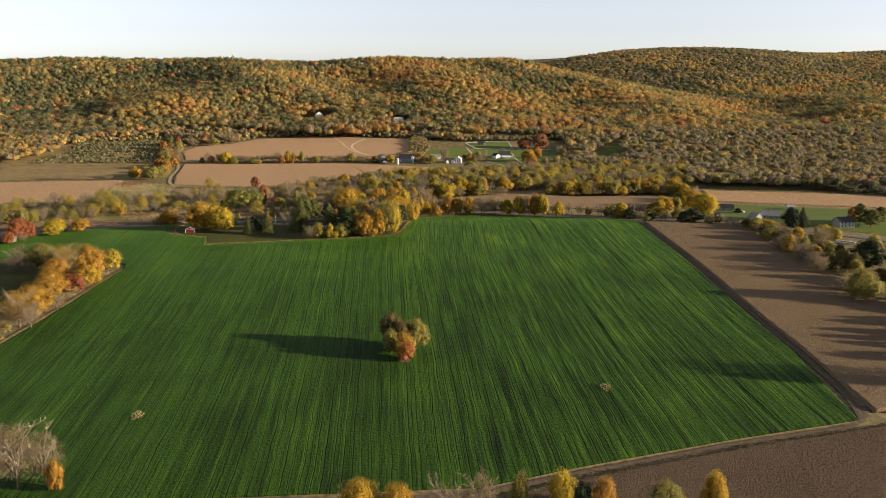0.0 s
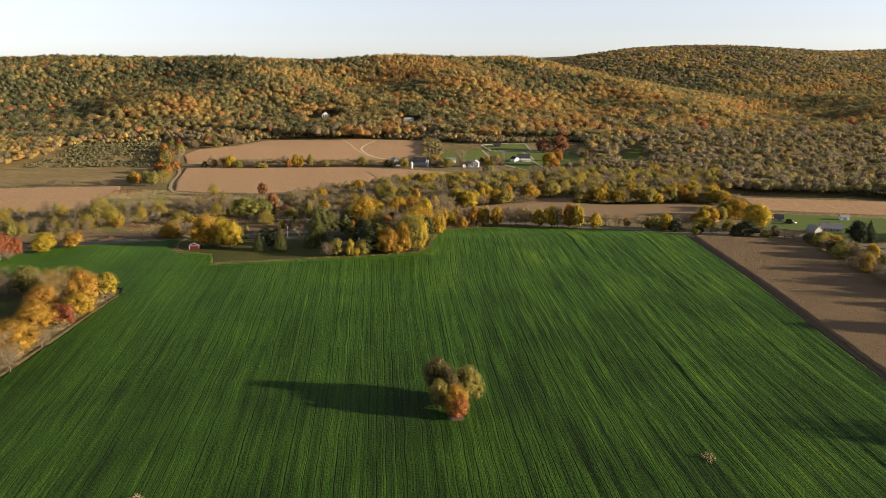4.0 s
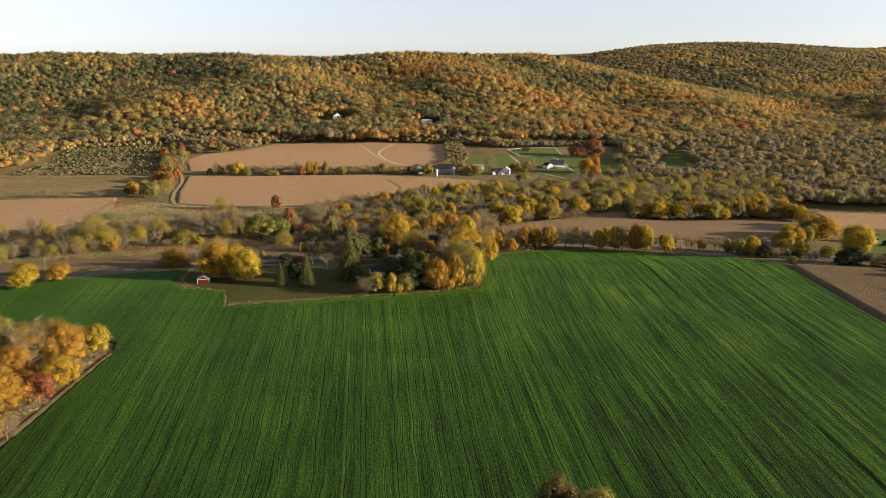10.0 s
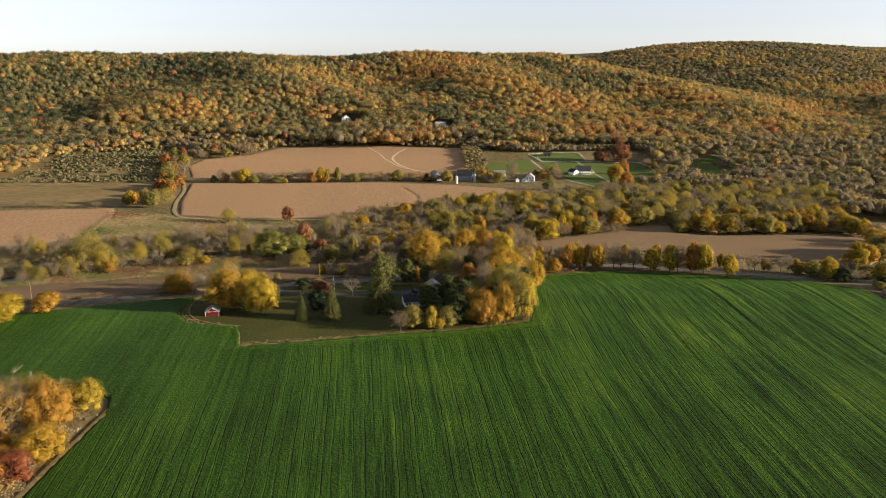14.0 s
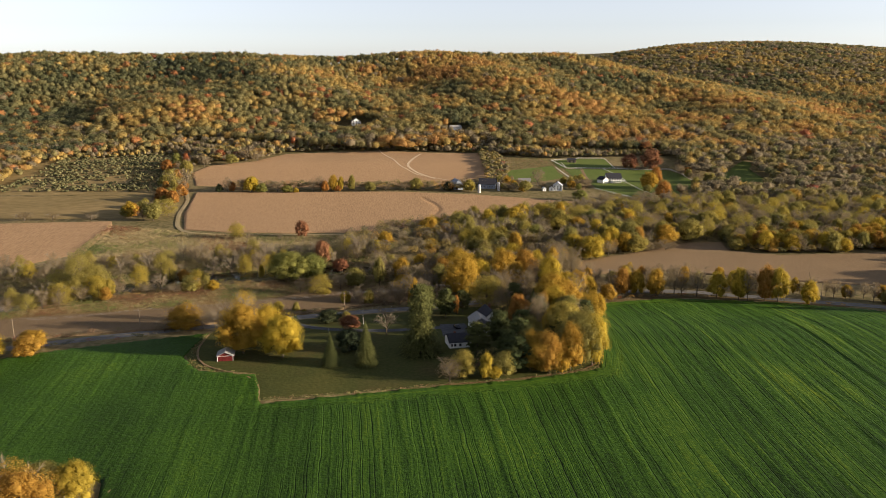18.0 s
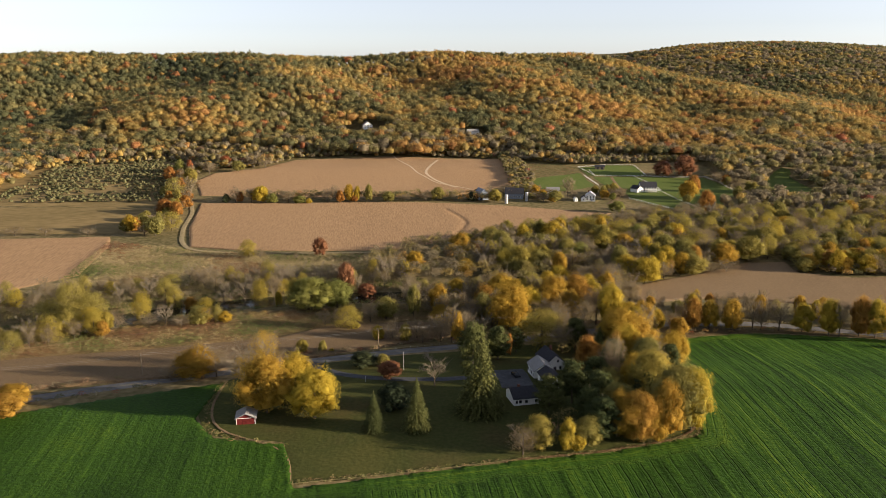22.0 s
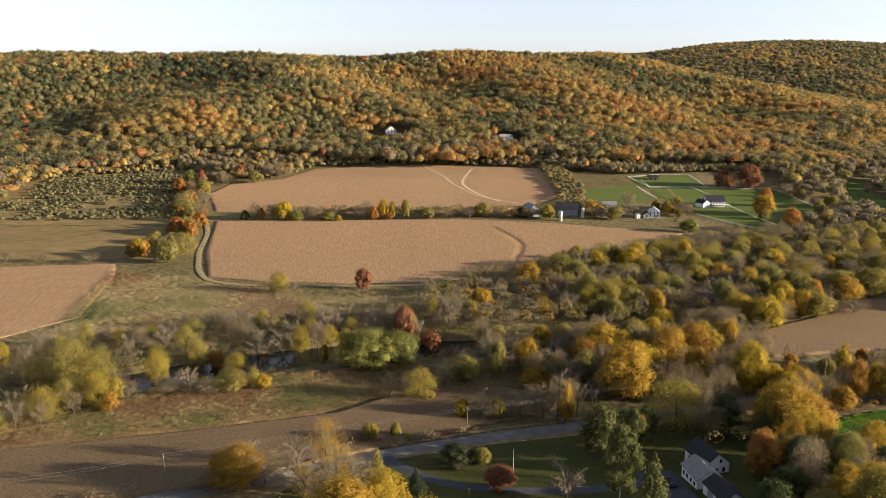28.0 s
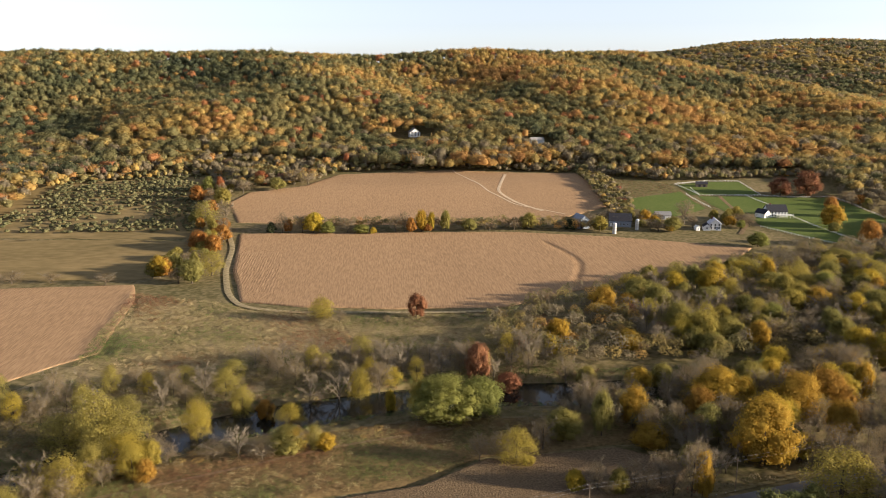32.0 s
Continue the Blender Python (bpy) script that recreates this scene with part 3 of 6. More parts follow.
# ---- more materials ----
M_STRAW = plain_mat("straw_verge", (0.19, 0.155, 0.075), 0.9, 0.35, 0.7)
M_VERGE = ground_mat("leafy_verge", [(0.3, (0.085, 0.062, 0.032)), (0.7, (0.150, 0.105, 0.052))], [(0.3, (0.06, 0.052, 0.024)), (0.7, (0.17, 0.118, 0.058))], 0.1, 0.9, 0.5)
M_LANE = plain_mat("pale_lane", (0.29, 0.235, 0.135), 0.9, 0.3, 0.6)
M_LEAFLITTER = plain_mat("leaf_litter", (0.14, 0.088, 0.045), 0.9, 0.4, 0.9)
M_TRACK = plain_mat("pale_dirt", (0.20, 0.140, 0.08), 0.9, 0.25, 0.5)
M_PALE = plain_mat("washed_soil", (0.52, 0.40, 0.27), 0.9, 0.2, 0.5)
M_DRIVE = plain_mat("dark_drive", (0.075, 0.078, 0.085), 0.85, 0.2, 0.6)
M_LINE = plain_mat("road_paint", (0.24, 0.21, 0.12), 0.7, 0.2, 1.0)
M_WHITE = plain_mat("white_paint", (0.72, 0.72, 0.69), 0.6, 0.08, 1.5)
M_RED = plain_mat("barn_red", (0.11, 0.020, 0.018), 0.75, 0.25, 2.0)
M_SLATE = plain_mat("dark_shingle", (0.045, 0.045, 0.052), 0.85, 0.3, 2.5)
M_GREYROOF = plain_mat("grey_roof", (0.25, 0.245, 0.24), 0.6, 0.2, 1.5)
M_TIN = plain_mat("galvanised_metal", (0.55, 0.57, 0.60), 0.4, 0.15, 1.0, 0.6)
M_BLUEGREY = plain_mat("weathered_boards", (0.23, 0.26, 0.31), 0.85, 0.25, 2.0)
M_CONCRETE = plain_mat("silo_concrete", (0.44, 0.43, 0.41), 0.85, 0.15, 1.2)
M_GLASS, _nt, _b = material("window_glass", 0.08)
_b.inputs["Base Color"].default_value, _b.inputs["Specular IOR Level"].default_value = (0.02, 0.025, 0.03, 1), 0.6
M_POLE = plain_mat("pole_wood", (0.22, 0.17, 0.12), 0.9, 0.3, 4.0)
M_WIRE = plain_mat("wire", (0.30, 0.30, 0.30), 0.5, 0.1, 4.0)
M_CARWHITE = plain_mat("white_car_paint", (0.75, 0.76, 0.78), 0.25, 0.03, 1.0)
M_CARDARK = plain_mat("dark_car_paint", (0.02, 0.022, 0.026), 0.25, 0.05, 1.0)
M_TYRE = plain_mat("rubber", (0.02, 0.02, 0.02), 0.8, 0.2, 4.0)
M_TWIG = plain_mat("grey_twigs", (0.205, 0.170, 0.120), 0.9, 0.25, 2.0)
M_PALETWIG = plain_mat("bleached_twigs", (0.26, 0.245, 0.21), 0.9, 0.15, 2.0)
M_GRASS = ground_mat("paddock_grass", [(0.3, (0.080, 0.118, 0.026)), (0.7, (0.120, 0.150, 0.040))], [(0.3, (0.07, 0.105, 0.025)), (0.7, (0.14, 0.158, 0.05))], 0.03, 0.6, 0.3)


def weed_mat(name, stops):
    m, nt, b = material(name, 0.9)
    r = ramp_node(nt, stops)
    nt.links.new(attr(nt, "tone"), r.inputs["Fac"])
    geo = nt.nodes.new("ShaderNodeNewGeometry")
    v = ramp_node(nt, [(0.0, (0.75, 0.75, 0.75)), (1.0, (1.2, 1.2, 1.2))])
    nt.links.new(geo.outputs["Random Per Island"], v.inputs["Fac"])
    nt.links.new(mix_node(nt, r.outputs["Color"], v.outputs["Color"], 1.0, "MULTIPLY"), b.inputs["Base Color"])
    return m


M_WEED = weed_mat("weeds", [(0.0, (0.082, 0.112, 0.032)), (0.25, (0.150, 0.158, 0.052)), (0.5, (0.215, 0.178, 0.078)), (0.7, (0.34, 0.272, 0.145)), (0.85, (0.205, 0.130, 0.060)), (1.0, (0.150, 0.066, 0.040))])
M_SAGE = weed_mat("sage_leaves", [(0.0, (0.090, 0.090, 0.042)), (1.0, (0.145, 0.130, 0.062))])


# ---- lawns, tracks and verges ----
def lay(name, poly, res, lift, mat, label, wav=0.5):
    return tagged(patch(name, poly, res, res, lift, lift * 0.5, mat, None, True, wav), label, "ground", kind="structure")


lay("lawn", [(-136, 519), (-113, 512), (-109, 488), (-79, 492), (-48, 497), (-22, 500), (8, 508), (14, 523), (22, 577), (28, 614), (-10, 612), (-55, 601), (-90, 594),
             (-115, 585), (-139, 568), (-143, 535)], 3.0, 0.16, M_LAWN, "mown lawn round the farmhouse")
lay("meadow_dark", [(-420, 948), (-300, 944), (-256, 934), (-246, 871), (-267, 852), (-339, 858), (-430, 850)], 6.0, 0.3, M_MEADOW, "low dun meadow beside the brown field", 1.5)
lay("meadow_shrubby", [(-420, 955), (-262, 942), (-262, 1017), (-292, 1165), (-460, 1110), (-470, 1000)], 6.0, 0.3, M_MEADOW, "rough meadow dotted with silvery shrubs", 1.5)
lay("marsh", [(-255, 822), (-212, 801), (-200, 790), (-120, 778), (-60, 774), (-40, 750), (-75, 712), (-150, 706), (-190, 694), (-240, 678), (-300, 668), (-262, 712), (-248, 740)], 4.0, 0.2, M_MARSH, "pale tussocky marsh meadow above the river", 2.0)
lay("riverside", [(-272, 588), (-227, 607), (-174, 617), (-127, 628), (-108, 641), (-62, 646), (-50, 655), (-70, 668), (-130, 668), (-190, 652), (-215, 636), (-262, 610)], 3.0, 0.2, M_RIVERSIDE, "rusty brown weedy strip beside the river", 1.0)
lay("crop_verge", [(21, 600), (30, 607), (42, 612), (56, 616), (76, 617), (88, 615), (120, 605), (149, 586), (152, 589), (121, 608.5), (88, 624), (45, 628), (18, 623)], 2.0, 0.2, M_VERGE, "strip of brown leaves and weeds between crop and road", 0.6)
lay("paddock_north", [(116, 1052), (172, 1049), (173, 1092), (146, 1094), (115, 1084)], 4.0, 0.3, M_GRASS, "green fenced paddock", 0.2)
lay("paddock_east", [(172, 1045), (120, 1048), (122, 1000), (128, 960), (126, 948), (156, 895), (172, 900), (200, 930), (228, 965), (231, 1020), (225, 1038)], 4.0, 0.3, M_GRASS, "green horse paddock below the hill", 0.5)
lay("pasture_west", [(52, 1040), (110, 1062), (112, 1012), (80, 985), (60, 1000)], 4.0, 0.3, M_GRASS, "bright green pasture strip", 0.8)
PASTURE = [(277, 1021), (300, 1051), (320, 1076), (325, 1071), (311, 1037), (299, 950), (280, 925), (257, 926), (245, 954)]
lay("pasture_east", PASTURE, 5.0, 0.3, M_GRASS, "green pasture among the valley woods", 1.5)
lay("yard_east", [(240, 600), (300, 650), (420, 610), (480, 560), (400, 480), (330, 470), (290, 520), (262, 548)], 5.0, 0.25, M_GRASS, "green lawns round the roadside houses", 0.8)
lay("orchard_grass", [(-330, 440), (-230, 470), (-165, 440), (-165, 380), (-200, 330), (-330, 340)], 5.0, 0.25, M_LAWN, "grass paddock behind the tree row", 0.8)
tagged(strip("driveway", [(-112, 589), (-106, 577), (-97, 567), (-80, 561), (-62, 559), (-46, 562), (-37, 565)], 4.2, 0.28, M_DRIVE), "dark paved driveway across the lawn", "driveway", kind="structure")
tagged(lay("parking_court", [(-44, 570), (-33, 571), (-32, 548), (-44, 548)], 2.0, 0.26, M_DRIVE, "dark paved parking court"), kind="structure")
for nm, line, wd, mt, lb in (
        ("field_edge_east", [(180.2, 542), (169.3, 391), (162, 288), (155.5, 238), (151, 226)], 2.6, M_SOIL, "bare dark soil strip between crop and corn"),
        ("field_edge_south", [(156, 232), (172, 226), (196, 236), (226, 254)], 3.0, M_SOIL, "bare dark strip between two corn fields"),
        ("field_edge_track", [(157, 234), (150, 221), (104, 211.5), (51, 197), (25, 189), (-60, 185)], 2.2, M_SOIL, "bare soil headland track"),
        ("field_verge_south", [(150, 223.5), (104, 213.5), (51, 199.5), (25, 191)], 0.8, M_STRAW, "pale dry grass verge"),
        ("field_verge_west", [(-138, 436), (-140, 420), (-147, 368), (-155, 317), (-161, 262), (-140, 215)], 2.0, M_STRAW, "dry grass verge under the tree row"),
        ("barn_track", [(-139, 566), (-139, 540), (-136, 522), (-131, 517), (-122, 514), (-113, 511), (-110, 505), (-109, 488)], 0.8, M_TRACK, "pale trodden dirt path round the barn"),
        ("lawn_verge", [(-109, 488), (-79, 491.5), (-48, 496.5)], 0.5, M_STRAW, "strip of long dry grass"),
        ("grove_verge", [(-48, 496.5), (-22, 499), (8, 507), (13, 522), (21, 577)], 1.0, M_LEAFLITTER, "strip of dry leaves along the grove"),
        ("farm_lane", [(-240, 965), (-236, 950), (-228, 918), (-224, 869), (-215, 824), (-205, 799), (-178, 788), (-115, 783), (-70, 783)], 3.2, M_LANE, "pale grassy lane round the field"),
        ("gully_west", [(-68, 1172), (-62, 1140), (-58, 1118), (-51, 1088), (-49, 1070), (-40, 1052), (-33, 1030), (-16, 1016), (-1, 998)], 1.5, M_PALE, "pale washed-out gully in the field"),
        ("gully_east", [(-22, 1148), (-36, 1087), (-41, 1069), (-32, 1039), (-15, 1010)], 2.6, M_PALE, "pale washed-out gully in the field"),
        ("paddock_lane", [(137, 1046), (132, 1005), (128, 979), (118, 955), (102, 930)], 3.0, M_TRACK, "pale gravel farm lane"),
        ("road_verge_north", [(-206, 555), (-172, 571), (-143, 583), (-111, 598), (-80, 608), (-55, 613), (0, 629), (45, 638), (87, 634), (122, 618), (155, 598), (191, 568)], 1.6, M_STRAW, "dry grass road verge"),
        ("river_track", [(-260, 610), (-200, 632), (-150, 652), (-110, 662)], 1.4, M_TRACK, "faint pale track along the river")):
    tagged(strip(nm, line, wd, 0.62 if nm.startswith("gully") else 0.34, mt), lb, "path", kind="structure")
tagged(strip("centre_line", ROAD, 0.13, 0.375, M_LINE), "faded yellow centre line", "road marking", kind="structure")


# ---- parts ----
def child(name, verts, faces, mat, parent, label="", smooth=False):
    me = bpy.data.meshes.new(name)
    me.from_pydata([tuple(v) for v in verts], [], [tuple(int(i) for i in f) for f in faces])
    if smooth:
        me.polygons.foreach_set("use_smooth", [True] * len(me.polygons))
    me.materials.append(mat)
    ob = new(name, me)
    ob.parent = parent
    return tagged(ob, label)


def fast_child(name, verts, faces, mat, parent):
    ob = add_mesh(name, verts, faces, mat, True)
    ob.parent = parent
    return ob


def holder(name, x=0, y=0, z=0, rz=0):
    ob = new(name)
    ob.empty_display_size = 0.5
    ob.matrix_basis = pose(x, y, z, 0, 0, rz)
    return ob


def box(x0, x1, y0, y1, z0, z1):
    v = [(x, y, z) for x in (x0, x1) for y in (y0, y1) for z in (z0, z1)]
    return v, [(0, 1, 3, 2), (4, 6, 7, 5), (0, 4, 5, 1), (2, 3, 7, 6), (0, 2, 6, 4), (1, 5, 7, 3)]


def merged(*bits):
    vs, fs = [], []
    for v, fc in bits:
        fs += [tuple(i + len(vs) for i in q) for q in fc]
        vs += list(v)
    return vs, fs


def tube(pts, radii, sides=6, cap=True):
    vs, fs = [], []
    for k, (p, rad) in enumerate(zip(pts, radii)):
        a = Vector(pts[min(k + 1, len(pts) - 1)]) - Vector(pts[max(k - 1, 0)])
        a = a.normalized() if a.length > 0 else Vector((0, 0, 1))
        u = a.orthogonal().normalized()
        w2 = a.cross(u)
        for s in range(sides):
            c = 2 * math.pi * s / sides
            vs.append(tuple(Vector(p) + rad * (math.cos(c) * u + math.sin(c) * w2)))
    for k in range(len(pts) - 1):
        for s in range(sides):
            a, b = k * sides + s, k * sides + (s + 1) % sides
            fs.append((a, b, b + sides, a + sides))
    if cap:
        fs += [tuple(range(sides))[::-1], tuple(range((len(pts) - 1) * sides, len(pts) * sides))]
    return vs, fs


# ---- trees ----
def leaf_quads(r, p, nrm, size):
    """Folded leaf sprays at p, facing nrm."""
    n = len(p)
    nrm = nrm / np.linalg.norm(nrm, axis=1)[:, None]
    t1 = np.cross(nrm, r.normal(size=(n, 3)))
    t1 /= np.linalg.norm(t1, axis=1)[:, None]
    t2 = np.cross(nrm, t1)
    s = (size * r.uniform(0.65, 1.4, n))[:, None]
    q = np.stack([p + t1 * s, p + t2 * s * 0.7 + nrm * s * 0.15, p - t1 * s, p - t2 * s * 0.7 + nrm * s * 0.15], 1)
    return q.reshape(-1, 3), np.arange(4 * n).reshape(-1, 4)


H0, R0 = 14.0, 6.0


def lobes_of(r, n, low, flat=1.0):
    """Centres and radii of the masses that a crown is made of."""
    out = []
    for k in range(n):
        if r.random() < 0.1:
            continue
        u = (k + 0.5) / n
        el = math.asin(2 * u - 1) * 0.95
        az = k * 2.39996 + r.uniform(-0.4, 0.4)
        rad = r.uniform(0.40, 0.84)
        half = (H0 * (1 - low)) / 2
        taper = (1.0 - 0.25 * max(0.0, math.sin(el))) * (math.cos(el) if el > 0 else math.cos(el) ** 0.4)
        out.append((np.array([math.cos(az) * R0 * rad * taper, math.sin(az) * R0 * rad * taper, H0 * low + half + math.sin(el) * half * (0.70 if el > 0 else 0.80)]),
                    R0 * r.uniform(0.28, 0.50), flat * r.uniform(1.0, 1.5)))
    return out


def ball():
    """A round body of four-sided faces."""
    steps, index, faces = (-1.0, -0.45, 0.45, 1.0), {}, []
    for axis in range(3):
        for side in (-1.0, 1.0):
            for i in range(3):
                for j in range(3):
                    quad = []
                    for u, v in ((i, j), (i + 1, j), (i + 1, j + 1), (i, j + 1)):
                        p = [steps[u], steps[v]]
                        p.insert(axis, side)
                        quad.append(index.setdefault(tuple(p), len(index)))
                    faces.append(quad if (side > 0) != (axis == 1) else quad[::-1])
    pts = np.array(list(index))
    return pts / np.linalg.norm(pts, axis=1)[:, None], np.array(faces)


BALL_V, BALL_F = ball()


def broadleaf(r, n_lobes, per, size, low, flat=1.0, solid=False):
    ps, ns = [], []
    lobes = lobes_of(r, n_lobes, low, flat)
    for c, rad, fl in lobes:
        d = r.normal(size=(per, 3))
        d /= np.linalg.norm(d, axis=1)[:, None]
        d[:, 2] = np.where(d[:, 2] < -0.5, -d[:, 2], d[:, 2])
        ps.append(c + d * rad * np.array([1, 1, 0.8 * fl]) * r.uniform(0.60, 1.07, (per, 1)))
        ns.append(d + 0.6 * (c - np.array([0, 0, H0 * 0.5])) / R0 + r.normal(0, 0.38, d.shape))
    v, fc = leaf_quads(r, np.concatenate(ps), np.concatenate(ns), size)
    cv, cf = [], []
    for k, (c, rad, fl) in enumerate(lobes if solid else []):
        q = BALL_V * r.uniform(0.30, 0.62, (len(BALL_V), 1)) * rad * np.array([1, 1, 0.8 * fl])
        a = r.uniform(0, 1.57)
        cv.append(c + np.stack([q[:, 0] * math.cos(a) - q[:, 1] * math.sin(a), q[:, 0] * math.sin(a) + q[:, 1] * math.cos(a), q[:, 2]], -1))
        cf.append(BALL_F + len(v) + len(BALL_V) * k)
    if cv:
        v, fc = np.concatenate([v] + cv), np.concatenate([fc] + cf)
    return (v, fc), lobes


def trunk_mesh(r, lobes, top, girth):
    bits = [tube([(0, 0, -0.4), (0.1, 0, H0 * 0.18), (0.15, 0.1, H0 * 0.42), (0.1, 0.2, top)], [girth, girth * 0.75, girth * 0.5, girth * 0.15], 7)]
    for c, rad, _ in lobes[:7]:
        z = H0 * r.uniform(0.2, 0.45)
        e = c * 0.9
        bits.append(tube([(0.1, 0.05, z), (e[0] * 0.5, e[1] * 0.5, z + (e[2] - z) * 0.45), tuple(e)], [girth * 0.4, girth * 0.25, 0.04], 5))
    return merged(*bits)


def twig_mesh(r, wide, fine):
    """Boughs, branches and fine twigs of a bare tree, as tapered three-sided rods."""
    rods, thin = [], []
    for k in range(11):
        az, z = k * 2.4 + r.uniform(-0.3, 0.3), H0 * r.uniform(0.16, 0.5)
        reach, up = R0 * wide * r.uniform(0.55, 0.95), H0 * r.uniform(0.28, 0.5)
        a, b = np.array([0, 0, z]), np.array([math.cos(az) * reach, math.sin(az) * reach, min(z + up, H0)])
        mid = a + (b - a) * 0.5 + np.array([0, 0, 0.6])
        rods.append(tube([tuple(a), tuple(mid), tuple(b)], [0.16, 0.10, 0.03], 4, False))
        for j in range(5):
            s = a + (b - a) * r.uniform(0.35, 1.0)
            e = s + np.array([math.cos(az), math.sin(az), 0.6]) * r.uniform(0.5, 1.6) + r.normal(0, 1.0, 3)
            rods.append(tube([tuple(s), tuple(e)], [0.06, 0.02], 3, False))
            for i in range(fine):
                q = s + (e - s) * r.uniform(0.2, 1.0)
                w2 = q + r.normal(0, 0.75, 3) + np.array([0, 0, 0.7])
                o = np.cross(w2 - q, r.normal(size=3))
                o = o / np.linalg.norm(o) * 0.045
                thin.append((q + o, q - o, w2))
    return merged(*rods), thin


def conifer_cards(r, tiers, base_r, top_pow, droop, size):
    ps, ns, out = [], [], []
    for k in range(tiers):
        u = k / (tiers - 1)
        z = H0 * (0.06 + 0.92 * u)
        rr = R0 * base_r * (1 - u) ** top_pow + 0.12
        n = max(5, int(20 * (1 - u) + 5))
        for j in range(n):
            az = j * 2 * math.pi / n + k * 0.7 + r.uniform(-0.2, 0.2)
            ln = rr * r.uniform(0.72, 1.12)
            m = max(2, int(ln / (size * 1.05)))
            for i in range(m):
                f = (i + 0.8) / m
                ps.append((math.cos(az) * ln * f, math.sin(az) * ln * f, z - droop * ln * f * f + r.normal(0, 0.12)))
                ns.append((math.cos(az) * 0.45, math.sin(az) * 0.45, 0.85))
    ps, ns = np.array(ps), np.array(ns)
    return leaf_quads(r, ps, ns + r.normal(0, 0.35, ns.shape), size)


# kind: build, tone, spread, name, label
KINDS = {
    "yellow": ("broad", 0.503, 0.014, "maple_tree", "bright yellow autumn maple"),
    "gold": ("broad", 0.545, 0.045, "hickory_tree", "golden orange autumn tree"),
    "amber": ("broad", 0.62, 0.04, "beech_tree", "amber orange autumn tree"),
    "orange": ("broad", 0.70, 0.03, "red_maple_tree", "orange autumn maple"),
    "red": ("broad", 0.825, 0.02, "red_maple_tree", "deep red autumn tree"),
    "olive": ("broad", 0.42, 0.05, "oak_tree", "olive and gold turning tree"),
    "rust": ("broad", 0.80, 0.02, "red_maple_tree", "rust-brown autumn tree"),
    "dull": ("broad", 0.27, 0.02, "oak_tree", "dark olive-brown oak"),
    "green": ("broad", 0.33, 0.03, "sycamore_tree", "yellow-green leafy tree"),
    "willow": ("loose", 0.455, 0.03, "willow_tree", "yellow-green willowy tree"),
    "russet": ("thin", 0.58, 0.03, "beech_tree", "feathery russet-gold thinning tree"),
    "brown": ("thin", 0.97, 0.05, "ash_tree", "thinning brown-leaved tree"),
    "bare": ("bare", 0, 0, "bare_tree", "bare grey-twigged tree"),
    "white": ("pale", 0, 0, "bare_tree", "bleached bare dead tree"),
    "pine": ("pine", 0.10, 0.03, "pine_tree", "blue-green white pine"),
    "spruce": ("spruce", 0.12, 0.03, "spruce_tree", "tall conical green spruce"),
    "fir": ("spruce", 0.02, 0.02, "spruce_tree", "dark green conical fir"),
    "cedar": ("spruce", 0.44, 0.03, "spruce_tree", "yellow-green conical cedar"),
    "yew": ("dense", 0.02, 0.02, "shrub", "dense dark evergreen shrub"),
}
LEAF = {k: leaf_mat(k + "_leaves", v[1], v[2]) for k, v in KINDS.items() if v[2]}
LEAF["green"] = leaf_mat("sycamore_leaves", 0.5, 0.4, 0.58, [(0.0, (0.190, 0.205, 0.062)), (1.0, (0.285, 0.275, 0.078))])
LEAF["rust"] = leaf_mat("rust_leaves", 0.5, 0.3, 0.3, [(0.0, (0.20, 0.085, 0.048)), (1.0, (0.27, 0.135, 0.066))])
LEAF["dull"] = leaf_mat("dull_leaves", 0.5, 0.3, 0.2, [(0.0, (0.080, 0.066, 0.028)), (1.0, (0.125, 0.100, 0.040))])
LEAF["yew"] = leaf_mat("yew_needles", 0.5, 0.4, 0.15, [(0.0, (0.026, 0.036, 0.020)), (1.0, (0.048, 0.056, 0.026))])
LEAF["fir"] = leaf_mat("fir_needles", 0.5, 0.4, 0.15, [(0.0, (0.034, 0.048, 0.028)), (1.0, (0.060, 0.072, 0.034))])
LEAF["pine"] = leaf_mat("pine_needles", 0.5, 0.4, 0.4, CONIFER_TONES)
LEAF["spruce"] = leaf_mat("spruce_needles", 0.7, 0.3, 0.35, CONIFER_TONES)
MADE = {}


